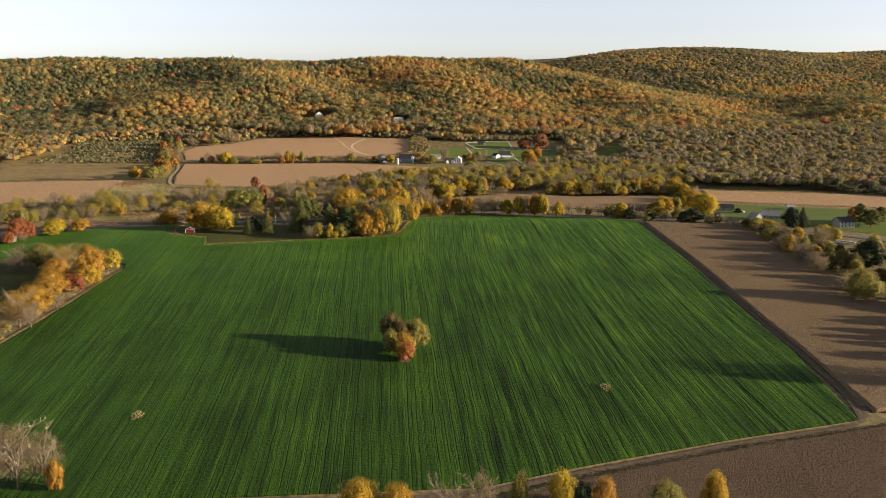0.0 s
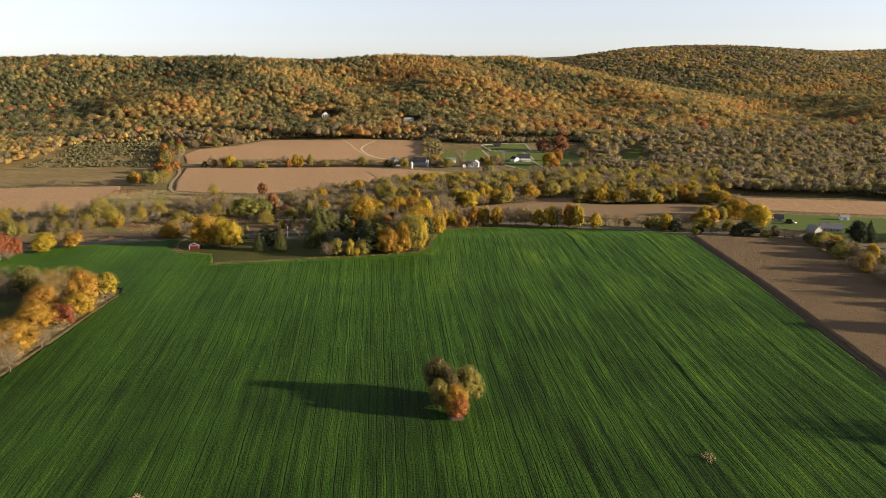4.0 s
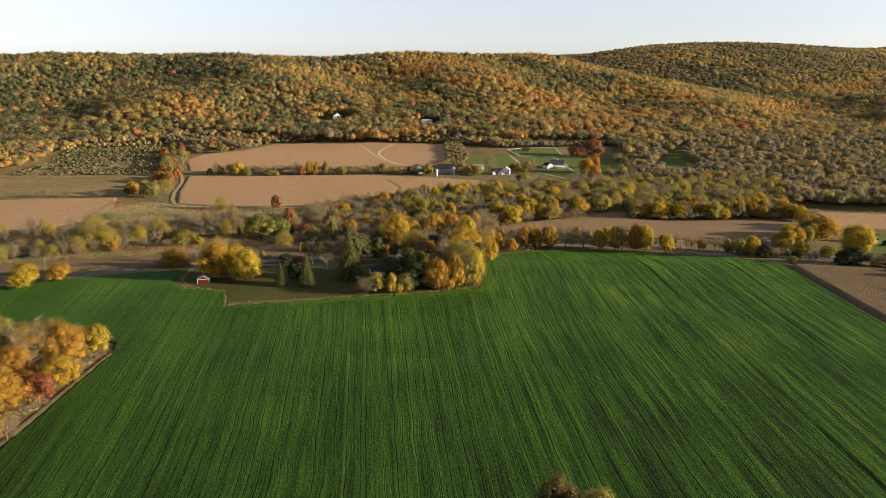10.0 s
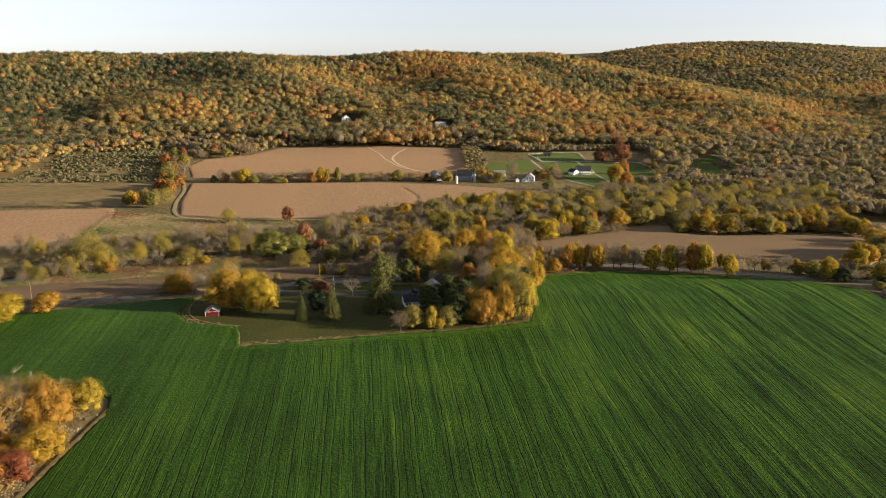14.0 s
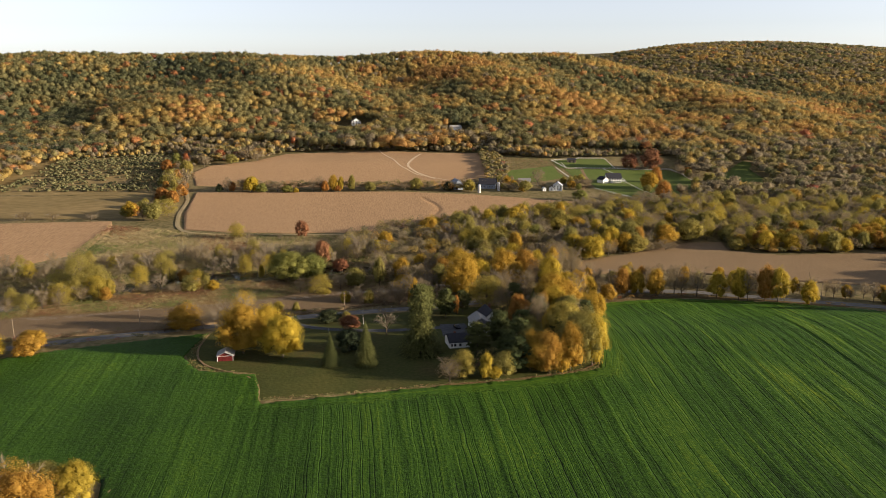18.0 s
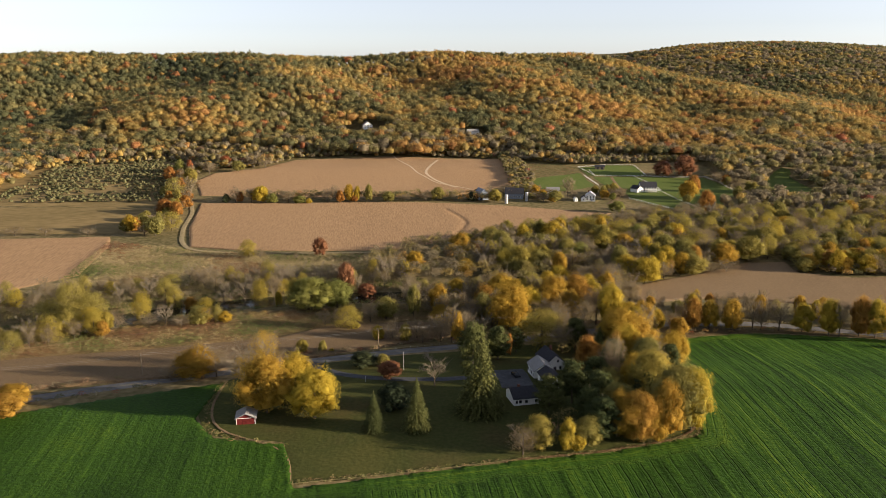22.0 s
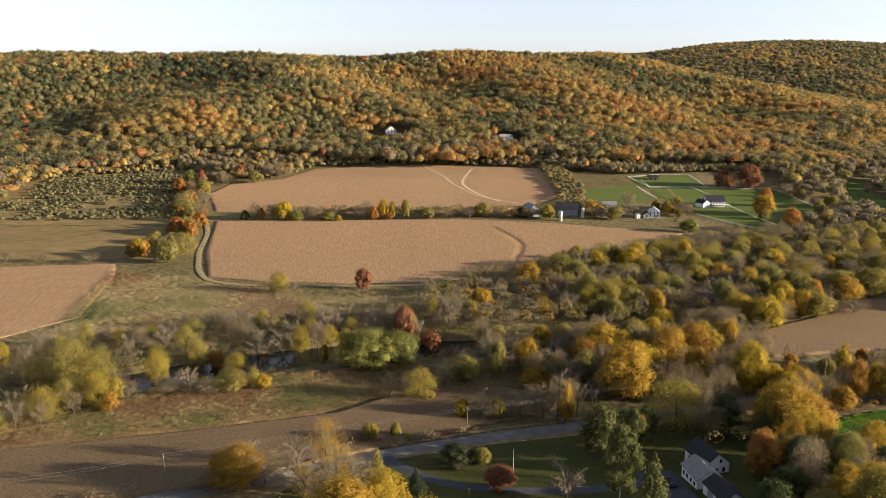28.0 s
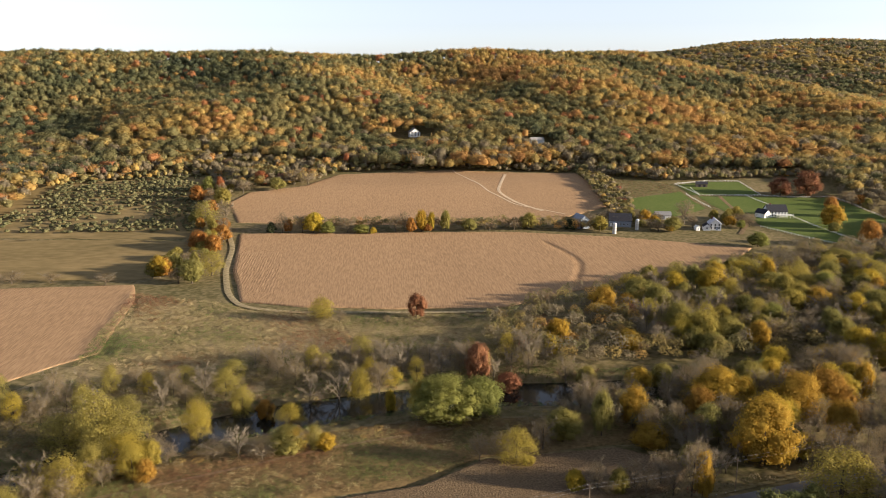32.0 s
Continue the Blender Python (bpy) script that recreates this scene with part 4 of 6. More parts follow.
def grow(kind, v, far):
    how, _, _, name, _ = KINDS[kind]
    r = np.random.default_rng(100 + v * 17 + sum(map(ord, kind)))
    top = holder(name)
    if how in ("bare", "pale"):
        m = M_PALETWIG if how == "pale" else M_TWIG
        child("trunk", *tube([(0, 0, -0.4), (0.1, 0.1, H0 * 0.3), (0, 0, H0 * 0.8)], [0.3, 0.2, 0.05], 6), m if how == "pale" else M_BARK, top)
        rods, thin = twig_mesh(r, 0.95, 20)
        child("branchwork", *rods, m, top)
        t = np.array(thin).reshape(-1, 3)
        tagged(fast_child("twig_mass", t, np.arange(len(t)).reshape(-1, 3), m, top), kind="stuff")
    elif how in ("spruce",):
        child("trunk", *tube([(0, 0, -0.4), (0, 0, H0 * 0.95)], [0.32, 0.05], 6), M_BARK, top)
        fast_child("crown", *conifer_cards(r, 46, 0.98, 0.85, 0.25, 0.24), LEAF[kind], top)
    elif how == "pine":
        q, lobes = broadleaf(r, 44, 130, 0.20, 0.06, 0.42, True)
        child("trunk", *trunk_mesh(r, lobes, H0 * 0.95, 0.36), M_BARK, top)
        fast_child("crown", *q, LEAF[kind], top)
    else:
        n, per, size, low = {"broad": (44, 310, 0.158, 0.05), "loose": (36, 190, 0.17, 0.03), "thin": (30, 130, 0.13, 0.12), "dense": (30, 190, 0.22, 0.0)}[how]
        if far:
            n, per, size = int(n * 0.8), int(per * 0.55), size * 1.5
        q, lobes = broadleaf(r, n, per, size, low, 1.0, how in ("broad", "dense"))
        child("trunk", *trunk_mesh(r, lobes, H0 * 0.7, 0.34), M_BARK, top)
        fast_child("crown", *q, LEAF[kind], top)
        if how == "thin":
            rods, thin = twig_mesh(r, 0.9, 12)
            child("branchwork", *rods, M_TWIG, top)
            t = np.array(thin).reshape(-1, 3)
            tagged(fast_child("twig_mass", t, np.arange(len(t)).reshape(-1, 3), M_TWIG, top), kind="stuff")
    return top


tree_rng = random.Random(5)


def plant(kind, x, y, h, rad, where, group):
    v, far = tree_rng.randrange(3), int(y > 930)
    size = (rad / R0, rad / R0, h / H0)
    z = float(terrain(x, y)) - 0.05
    spin = pose(x, y, z, 0, 0, tree_rng.uniform(0, 360))
    if (kind, v, far) not in MADE:
        ob = MADE[kind, v, far] = grow(kind, v, far)
        ob.matrix_basis = spin @ Matrix.Diagonal((*size, 1))
    else:
        ob = MADE[kind, v, far]
        ob = copy_thing(ob, spin @ Matrix.Diagonal((*(a / b for a, b in zip(size, ob.scale)), 1)))
    return tagged(ob, f"{KINDS[kind][4]} {where}", "shrub" if kind == "yew" else "tree", group)


YARD = [
    ("gold", -120.5, 533.0, 19.5, 9.6), ("russet", -124.2, 560.4, 19.8, 5.4), ("bare", -132.5, 559.5, 12.5, 8.4), ("yellow", -105.5, 527.6, 17.0, 8.4), ("gold", -112.5, 541.0, 17.5, 6.5),
    ("cedar", -113.8, 563.2, 13.4, 4.9), ("fir", -104.0, 560.4, 8.4, 4.4), ("yew", -91.9, 582.7, 5.8, 6.2), ("olive", -84.2, 582.0, 5.0, 2.7),
    ("rust", -82.0, 563.5, 6.8, 4.7), ("spruce", -87.3, 517.9, 12.8, 4.0), ("yew", -81.0, 532.2, 9.8, 5.9), ("spruce", -74.6, 517.4, 16.7, 5.0),
    ("bare", -66.9, 553.0, 12.0, 6.5), ("pine", -53.7, 552.3, 24.5, 5.0), ("spruce", -54.2, 528.2, 25.4, 8.7), ("pine", -40.2, 592.3, 13.1, 4.3),
    ("pine", -31.3, 596.8, 12.2, 3.9), ("orange", -34.7, 592.8, 9.7, 1.7), ("willow", -18.8, 605.5, 16.2, 11.0),
]
GROVE = [
    ("orange", -11.0, 564.0, 14.4, 5.5), ("gold", 8.7, 590.3, 19.2, 10.5), ("amber", 0.8, 570.2, 14.4, 3.2), ("pine", -33.3, 525.2, 14.3, 5.8),
    ("pine", -24.2, 532.7, 16.5, 5.6), ("pine", -12.8, 546.2, 12.4, 5.5), ("pine", -21.8, 506.8, 15.1, 5.9), ("pine", -23.9, 513.3, 15.4, 4.9),
    ("gold", -13.0, 507.1, 14.7, 6.4), ("gold", -16.6, 508.2, 15.3, 4.0), ("olive", 2.2, 511.3, 21.5, 9.0), ("yellow", 6.2, 510.2, 20.5, 6.2),
    ("olive", 0.3, 530.3, 18.9, 7.8), ("olive", -41.0, 502.5, 10.0, 5.4), ("yellow", -33.4, 500.1, 10.3, 2.7), ("yellow", -30.2, 500.5, 5.0, 2.5),
    ("brown", -46.0, 499.5, 9.4, 4.4), ("olive", -26.5, 503.5, 9.5, 4.6), ("amber", -10.5, 504.8, 15.5, 5.6), ("gold", -6.7, 504.7, 10.1, 4.0), ("brown", -7.6, 548.5, 11.6, 4.6), ("amber", -2.6, 506.3, 18.3, 4.8),
]
WEST_ROW = [
    ("yellow", -145.2, 430.1, 11.1, 6.0), ("olive", -152.3, 430.9, 10.5, 6.7), ("russet", -156.7, 422.2, 16.8, 8.3), ("gold", -147.2, 398.7, 11.0, 6.9),
    ("brown", -169.7, 432.2, 12.7, 6.8), ("amber", -162.6, 400.2, 14.0, 7.9), ("red", -150.0, 387.9, 9.2, 6.1), ("amber", -158.3, 380.9, 12.8, 8.5),
    ("amber", -154.8, 354.3, 14.3, 8.5), ("brown", -147.8, 360.1, 9.1, 4.6), ("russet", -155.3, 339.6, 17.0, 7.6), ("brown", -149.7, 337.1, 12.3, 5.4),
    ("olive", -182.1, 433.2, 14.7, 6.9), ("brown", -191.9, 434.3, 14.6, 7.7), ("brown", -192.3, 426.0, 12.4, 6.9), ("russet", -161.8, 409.9, 19.1, 8.7),
    ("amber", -156.1, 394.8, 7.6, 6.2), ("amber", -151.8, 416.4, 16.4, 7.7),
]
WEST_ROAD = [
    ("red", -228.0, 511.5, 14.5, 7.1), ("red", -223.1, 515.6, 11.6, 4.2), ("yellow", -211.4, 521.8, 10.5, 6.7), ("amber", -200.3, 536.1, 8.3, 5.5),
    ("gold", -214.1, 534.2, 10.2, 7.7), ("gold", -202.2, 545.9, 7.9, 5.6), ("amber", -150.7, 573.5, 10.9, 8.3), ("brown", -143.9, 573.1, 10.9, 5.8),
    ("brown", -158.9, 569.2, 6.1, 3.9),
]
LONE = [
    ("dull", 3.2, 304.5, 15.0, 5.8), ("olive", 12.2, 300.5, 12.6, 5.6), ("amber", 7.3, 289.5, 11.0, 3.9), ("red", 8.0, 288.2, 8.3, 3.7),
    ("olive", 2.6, 295.3, 10.5, 3.8), ("dull", 6.5, 298.0, 12.0, 4.5),
]
BANK_WEST = [
    ("bare", -246.0, 624.0, 11.5, 4.6), ("brown", -239.0, 626.0, 10.0, 4.4), ("bare", -232.0, 630.0, 12.5, 4.8), ("brown", -219.5, 634.5, 9.0, 3.8), ("bare", -214.5, 638.5, 10.0, 4.0), ("russet", -163.7, 648.4, 8.5, 4.2),
    ("willow", -222.5, 653.2, 24.2, 8.5), ("willow", -215.3, 652.0, 18.2, 9.4), ("willow", -234.3, 658.2, 11.2, 8.7), ("willow", -233.2, 632.1, 11.5, 7.2),
    ("willow", -224.0, 629.5, 11.9, 6.6), ("brown", -207.0, 654.2, 9.8, 4.5), ("willow", -210.7, 641.1, 11.8, 7.2), ("amber", -203.7, 634.3, 7.4, 3.3),
    ("brown", -200.5, 645.4, 6.8, 3.6), ("willow", -196.3, 666.5, 14.6, 5.1), ("brown", -187.7, 647.0, 6.2, 5.0), ("bare", -180.3, 646.3, 11.0, 4.7),
    ("brown", -173.1, 644.7, 6.2, 4.7), ("willow", -184.6, 680.4, 13.2, 4.5), ("amber", -176.7, 679.3, 7.6, 3.4), ("willow", -167.8, 671.3, 9.5, 5.5),
    ("olive", -166.1, 649.4, 8.4, 6.4), ("willow", -158.1, 649.5, 9.1, 2.6), ("gold", -155.1, 649.6, 5.8, 3.3),
]
BANK_EAST = [
    ("bare", -163.0, 693.0, 9.5, 3.6), ("bare", -148.8, 697.0, 11.0, 4.2), ("brown", -139.4, 699.0, 9.0, 3.4), ("bare", -105.5, 707.0, 12.0, 4.4), ("brown", -121.0, 703.0, 8.0, 3.4),
    ("green", -117.8, 665.8, 16.8, 11.6), ("green", -105.8, 669.0, 14.5, 8.4), ("willow", -126.1, 668.1, 15.8, 4.4), ("yellow", -134.9, 681.6, 9.1, 2.1),
    ("willow", -99.4, 635.7, 11.7, 6.0), ("brown", -102.6, 639.5, 9.2, 4.5), ("olive", -82.5, 649.2, 11.3, 5.8), ("brown", -89.5, 645.0, 9.9, 4.6),
    ("yellow", -86.0, 619.3, 7.2, 3.0), ("rust", -102.6, 700.6, 16.8, 4.9), ("rust", -92.0, 695.6, 8.1, 5.1), ("bare", -81.8, 710.3, 15.9, 6.9),
    ("yellow", -71.2, 720.0, 10.2, 2.9), ("bare", -162.7, 688.4, 8.7, 6.3), ("bare", -152.9, 691.6, 13.4, 6.4), ("willow", -145.6, 692.9, 12.8, 4.8),
    ("brown", -138.8, 695.3, 14.3, 5.3), ("bare", -130.4, 704.8, 12.4, 6.0), ("bare", -115.8, 703.7, 11.1, 6.0),
]
MEADOW_EDGE = [
    ("gold", -46.4, 687.9, 11.9, 5.3), ("olive", -35.6, 693.5, 11.0, 4.4), ("yellow", -31.2, 686.8, 8.2, 2.7), ("gold", -37.7, 725.1, 9.2, 5.3),
    ("brown", -62.1, 672.2, 10.4, 5.0), ("brown", -71.0, 672.9, 9.2, 5.0), ("brown", -56.9, 663.0, 8.9, 5.4), ("olive", -63.2, 695.1, 10.0, 4.3),
    ("brown", -39.8, 670.2, 10.4, 4.6), ("bare", -96.5, 700.8, 11.6, 3.3), ("brown", -70.0, 699.1, 12.7, 4.1),
]
ROADSIDE = [
    ("russet", -150.0, 573.1, 13.0, 4.8), ("russet", -128.3, 584.5, 15.3, 5.2), ("bare", -135.9, 581.3, 10.8, 5.5), ("brown", -55.7, 613.6, 16.7, 4.7),
    ("gold", -53.1, 612.6, 14.7, 3.0), ("bare", -48.1, 617.6, 13.1, 4.3), ("brown", -69.8, 618.3, 9.6, 4.7), ("brown", -62.0, 619.7, 11.7, 4.3),
]
RIVER_WOOD = [
    ("gold", -28.0, 630.0, 21.5, 10.2), ("gold", -27.0, 665.0, 16.4, 8.6), ("yellow", -17.3, 640.9, 15.6, 6.2), ("gold", -3.0, 657.2, 17.2, 8.6),
    ("amber", 8.8, 661.6, 16.5, 7.8), ("yellow", 17.4, 666.1, 12.5, 5.8), ("yellow", 16.4, 630.4, 20.8, 6.7), ("gold", 25.1, 632.0, 11.2, 5.4),
    ("gold", 28.3, 622.1, 14.8, 5.7), ("yellow", 34.2, 623.6, 11.0, 4.9), ("brown", 11.4, 634.0, 18.2, 7.2), ("brown", -8.4, 625.6, 14.7, 6.4),
    ("brown", -16.6, 630.9, 13.0, 6.0), ("gold", 0.9, 639.0, 15.7, 5.3), ("yellow", -15.3, 631.9, 9.4, 3.3), ("gold", 42.4, 615.1, 8.8, 4.3),
    ("brown", 3.1, 624.2, 14.9, 5.6),
]
NORTH_WOOD = [
    ("olive", -7.7, 727.3, 16.0, 7.8), ("green", 9.6, 772.9, 9.4, 5.4), ("olive", 2.7, 726.1, 13.4, 7.3), ("brown", 31.2, 807.4, 14.9, 7.4),
    ("willow", 50.5, 820.1, 13.4, 9.9), ("olive", 69.6, 839.4, 12.3, 9.6), ("willow", 61.4, 780.0, 12.7, 5.7), ("green", 80.3, 790.6, 14.5, 6.7),
    ("olive", 118.4, 844.1, 12.2, 12.5), ("willow", 119.7, 814.1, 13.4, 9.6), ("willow", 110.1, 767.1, 13.3, 10.9), ("gold", 113.3, 735.6, 13.8, 8.9),
    ("olive", 132.7, 743.5, 15.7, 8.6), ("yellow", 55.2, 698.4, 14.8, 8.9), ("gold", 47.0, 706.0, 15.3, 7.2), ("gold", 73.7, 719.9, 16.2, 6.4),
    ("olive", 87.7, 715.3, 11.7, 8.3), ("brown", 29.6, 692.5, 13.4, 7.4), ("gold", 7.7, 694.0, 16.0, 6.7), ("green", 0.4, 687.2, 12.1, 6.0),
]
NORTH_WOOD_B = [
    ("olive", 26.9, 761.2, 12.0, 6.0), ("green", 31.8, 746.1, 12.9, 6.5), ("brown", 40.3, 731.4, 11.1, 6.3), ("bare", 70.4, 748.2, 14.4, 7.4),
    ("bare", 35.0, 739.5, 16.0, 3.2), ("olive", 86.5, 757.1, 14.7, 7.7), ("brown", 61.2, 753.9, 11.7, 7.4), ("olive", 146.2, 786.0, 12.7, 8.6),
    ("brown", 158.5, 784.7, 14.3, 7.9), ("olive", 151.5, 818.4, 13.6, 9.9), ("brown", 137.9, 819.2, 12.0, 9.0), ("gold", 37.6, 693.7, 9.1, 3.5),
    ("willow", 53.1, 786.8, 11.2, 6.5), ("amber", 50.4, 792.3, 9.9, 5.1), ("brown", 108.1, 717.4, 7.9, 7.3), ("brown", 98.4, 717.3, 6.9, 5.2),
    ("willow", -15.9, 727.1, 14.9, 6.0), ("brown", -5.3, 684.5, 11.9, 6.5), ("brown", -19.1, 695.6, 12.5, 5.5), ("olive", 157.5, 772.9, 15.5, 7.7),
]
NORTH_LINE = [
    ("amber", 117.7, 606.4, 18.6, 4.9), ("yellow", 123.2, 603.7, 17.5, 5.3), ("yellow", 134.2, 595.2, 12.3, 4.7), ("yellow", 97.5, 615.6, 13.3, 5.6),
    ("gold", 106.2, 609.8, 16.7, 5.3), ("brown", 88.4, 618.0, 15.9, 6.0), ("brown", 77.9, 621.3, 14.9, 5.5), ("gold", 68.1, 620.4, 15.0, 5.2),
    ("gold", 59.0, 623.1, 13.4, 4.4), ("amber", 51.9, 623.7, 15.0, 5.1), ("brown", 47.0, 624.2, 13.4, 4.4), ("gold", 35.6, 622.5, 10.2, 3.3),
    ("brown", 40.5, 621.7, 10.2, 3.6), ("brown", 110.0, 608.1, 16.7, 4.5), ("gold", 24.4, 618.5, 13.3, 5.1), ("brown", 81.7, 620.9, 10.8, 3.7),
    ("yellow", 176.0, 571.9, 12.7, 5.0), ("yew", 180.9, 567.4, 7.9, 5.4), ("olive", 173.9, 573.5, 7.2, 3.6), ("brown", 187.7, 566.3, 6.4, 5.1),
]
EAST_HEDGE = [
    ("olive", 172.4, 580.5, 9.9, 4.6), ("yew", 182.4, 580.2, 7.0, 8.2), ("yellow", 206.4, 573.8, 8.6, 5.5), ("olive", 198.9, 575.4, 7.0, 5.5),
    ("olive", 214.2, 558.7, 7.9, 5.9), ("yew", 217.7, 539.8, 9.8, 8.8), ("yew", 211.4, 538.7, 7.8, 5.2), ("yellow", 238.2, 570.3, 18.6, 11.2),
    ("gold", 253.5, 635.3, 15.7, 12.4), ("brown", 231.0, 531.7, 7.9, 6.1), ("brown", 241.3, 525.6, 6.0, 6.1), ("olive", 243.0, 474.6, 10.4, 5.7),
    ("orange", 248.3, 501.5, 6.4, 5.9), ("brown", 235.6, 438.7, 12.8, 6.8), ("brown", 235.4, 422.8, 9.5, 7.3), ("brown", 228.4, 395.0, 12.6, 5.5),
    ("yew", 277.4, 516.2, 13.8, 7.1), ("fir", 284.3, 515.3, 13.8, 6.3), ("brown", 233.1, 448.2, 8.2, 5.4), ("yew", 282.2, 609.0, 4.1, 3.6),
]
EAST_YARDS = [
    ("yellow", 274.0, 470.7, 10.4, 6.5), ("olive", 278.9, 466.5, 9.4, 5.2), ("gold", 235.7, 438.9, 11.5, 4.8), ("brown", 230.8, 413.6, 12.8, 6.8),
    ("brown", 227.9, 393.4, 10.1, 6.6), ("amber", 254.4, 429.6, 6.6, 3.2), ("olive", 224.5, 348.1, 15.4, 8.7), ("yew", 262.3, 403.6, 16.1, 10.8),
    ("fir", 285.5, 516.6, 11.9, 5.7), ("yew", 274.7, 511.1, 12.3, 4.6), ("pine", 323.7, 513.3, 18.1, 4.8), ("pine", 328.4, 507.8, 14.0, 6.7),
    ("orange", 328.0, 527.2, 11.9, 5.0), ("pine", 339.6, 516.0, 14.4, 4.9), ("brown", 245.9, 469.4, 11.1, 5.9), ("brown", 242.9, 489.8, 7.3, 5.3),
    ("olive", 238.7, 469.6, 9.4, 5.1), ("brown", 223.8, 362.3, 7.2, 5.5),
]
FIELD_HEDGE = [
    ("brown", -201.6, 954.1, 13.7, 6.0), ("orange", -198.1, 955.6, 9.5, 3.4), ("yellow", -181.0, 952.0, 15.0, 7.6), ("brown", -188.7, 954.7, 12.3, 6.0),
    ("green", -171.6, 950.6, 8.4, 5.9), ("brown", -158.7, 953.1, 9.5, 6.8), ("green", -149.2, 949.1, 6.5, 5.9), ("gold", -141.7, 946.9, 5.0, 2.5),
    ("brown", -126.7, 950.2, 12.4, 5.1), ("brown", -121.0, 950.9, 15.2, 4.2), ("orange", -116.6, 948.8, 11.0, 3.8), ("gold", -109.6, 951.6, 15.6, 4.2),
    ("orange", -105.1, 950.9, 6.1, 3.4), ("gold", -102.8, 952.1, 13.9, 3.0), ("olive", -93.2, 951.8, 14.6, 3.8), ("olive", -77.2, 951.8, 8.6, 5.9),
    ("brown", -63.7, 952.4, 6.3, 6.0), ("olive", -36.3, 954.1, 11.3, 6.9), ("yew", -209.2, 955.1, 7.9, 3.9), ("brown", -46.4, 951.7, 8.1, 6.8),
]
LEFT_EDGE = [
    ("orange", -248.3, 916.4, 12.6, 6.5), ("orange", -238.0, 909.0, 11.8, 5.6), ("orange", -237.0, 935.0, 11.3, 5.8), ("willow", -229.5, 859.5, 14.8, 7.9),
    ("olive", -237.0, 844.9, 13.8, 7.0), ("gold", -256.7, 857.0, 12.8, 5.4), ("brown", -244.2, 844.9, 9.4, 5.6), ("brown", -282.1, 846.8, 6.6, 5.8),
    ("brown", -311.8, 851.4, 6.0, 5.9), ("brown", -332.0, 851.5, 7.0, 7.5), ("willow", -257.2, 983.3, 18.0, 9.1), ("orange", -277.0, 1051.0, 13.6, 6.1),
    ("brown", -245.1, 990.9, 16.4, 8.3), ("olive", -254.9, 1035.2, 15.4, 6.9), ("green", -272.9, 1074.3, 14.2, 6.3), ("red", -263.7, 1072.9, 14.4, 4.2),
    ("brown", -246.2, 1074.5, 11.5, 9.4), ("red", -235.5, 1102.0, 12.6, 7.6), ("brown", -208.3, 1101.4, 14.8, 9.7), ("olive", -220.0, 1080.9, 12.0, 7.3),
    ("brown", -196.5, 1100.2, 12.5, 8.6),
]
VALLEY_LONE = [
    ("willow", -164.1, 775.5, 11.5, 6.1), ("rust", -121.3, 776.4, 12.4, 4.9), ("brown", -134.8, 768.9, 4.4, 2.3), ("brown", -156.3, 771.2, 6.9, 3.4),
    ("gold", 26.2, 798.3, 15.6, 8.6), ("olive", -13.3, 787.9, 13.5, 9.4), ("gold", -36.0, 771.3, 14.5, 7.1), ("brown", -62.5, 777.1, 12.2, 5.9),
    ("gold", -65.9, 732.1, 13.1, 5.2), ("olive", 8.2, 771.3, 9.4, 6.1), ("willow", 58.7, 827.5, 12.2, 9.4), ("brown", -80.8, 721.2, 13.6, 6.5),
    ("gold", -37.0, 729.7, 8.3, 5.3), ("brown", -104.4, 711.0, 12.0, 5.8), ("bare", -119.1, 717.8, 10.1, 5.4), ("bare", -149.7, 720.5, 10.0, 5.9),
    ("bare", -136.6, 716.5, 11.0, 5.9), ("brown", -162.8, 721.6, 9.9, 6.0), ("bare", -175.9, 722.6, 9.9, 6.0), ("willow", -145.4, 722.7, 11.4, 5.0),
]
FARM_TREES = [
    ("olive", 10.1, 944.4, 10.9, 6.1), ("gold", 46.5, 960.1, 11.4, 4.5), ("brown", 74.6, 959.5, 18.3, 7.3), ("olive", 59.7, 941.1, 10.1, 6.2),
    ("gold", 57.4, 940.0, 5.4, 3.5), ("brown", 76.9, 950.0, 8.5, 4.5), ("gold", 104.3, 953.0, 7.4, 4.6), ("green", 99.1, 899.0, 10.0, 6.8),
    ("brown", 45.5, 945.1, 8.2, 6.2), ("brown", 50.2, 941.8, 7.0, 6.2), ("yew", -7.5, 951.8, 7.5, 6.1), ("brown", 5.3, 955.7, 10.3, 6.2),
    ("gold", 173.6, 945.3, 15.9, 8.7), ("orange", 191.7, 977.1, 15.2, 6.1), ("orange", 168.6, 894.1, 18.2, 7.2), ("rust", 187.7, 1046.0, 16.2, 10.0),
    ("rust", 207.3, 1042.3, 21.5, 11.2), ("brown", 112.0, 956.6, 8.4, 6.6), ("brown", 121.2, 958.9, 7.8, 5.7), ("brown", 26.8, 961.5, 7.5, 4.5),
]
HOUSE_PINES = [
    ("pine", -49.9, 582.6, 18.5, 6.1), ("pine", -40.2, 585.4, 15.2, 4.7), ("pine", -17.3, 634.9, 11.4, 4.2), ("spruce", -0.7, 585.4, 12.8, 6.1),
    ("pine", -4.1, 561.1, 11.2, 6.4), ("amber", -3.3, 564.1, 11.7, 4.9), ("gold", 14.7, 589.5, 16.2, 8.5), ("olive", 9.0, 559.5, 14.4, 5.7),
    ("gold", 20.9, 565.8, 14.9, 6.0), ("pine", 3.8, 589.2, 9.6, 5.0),
]
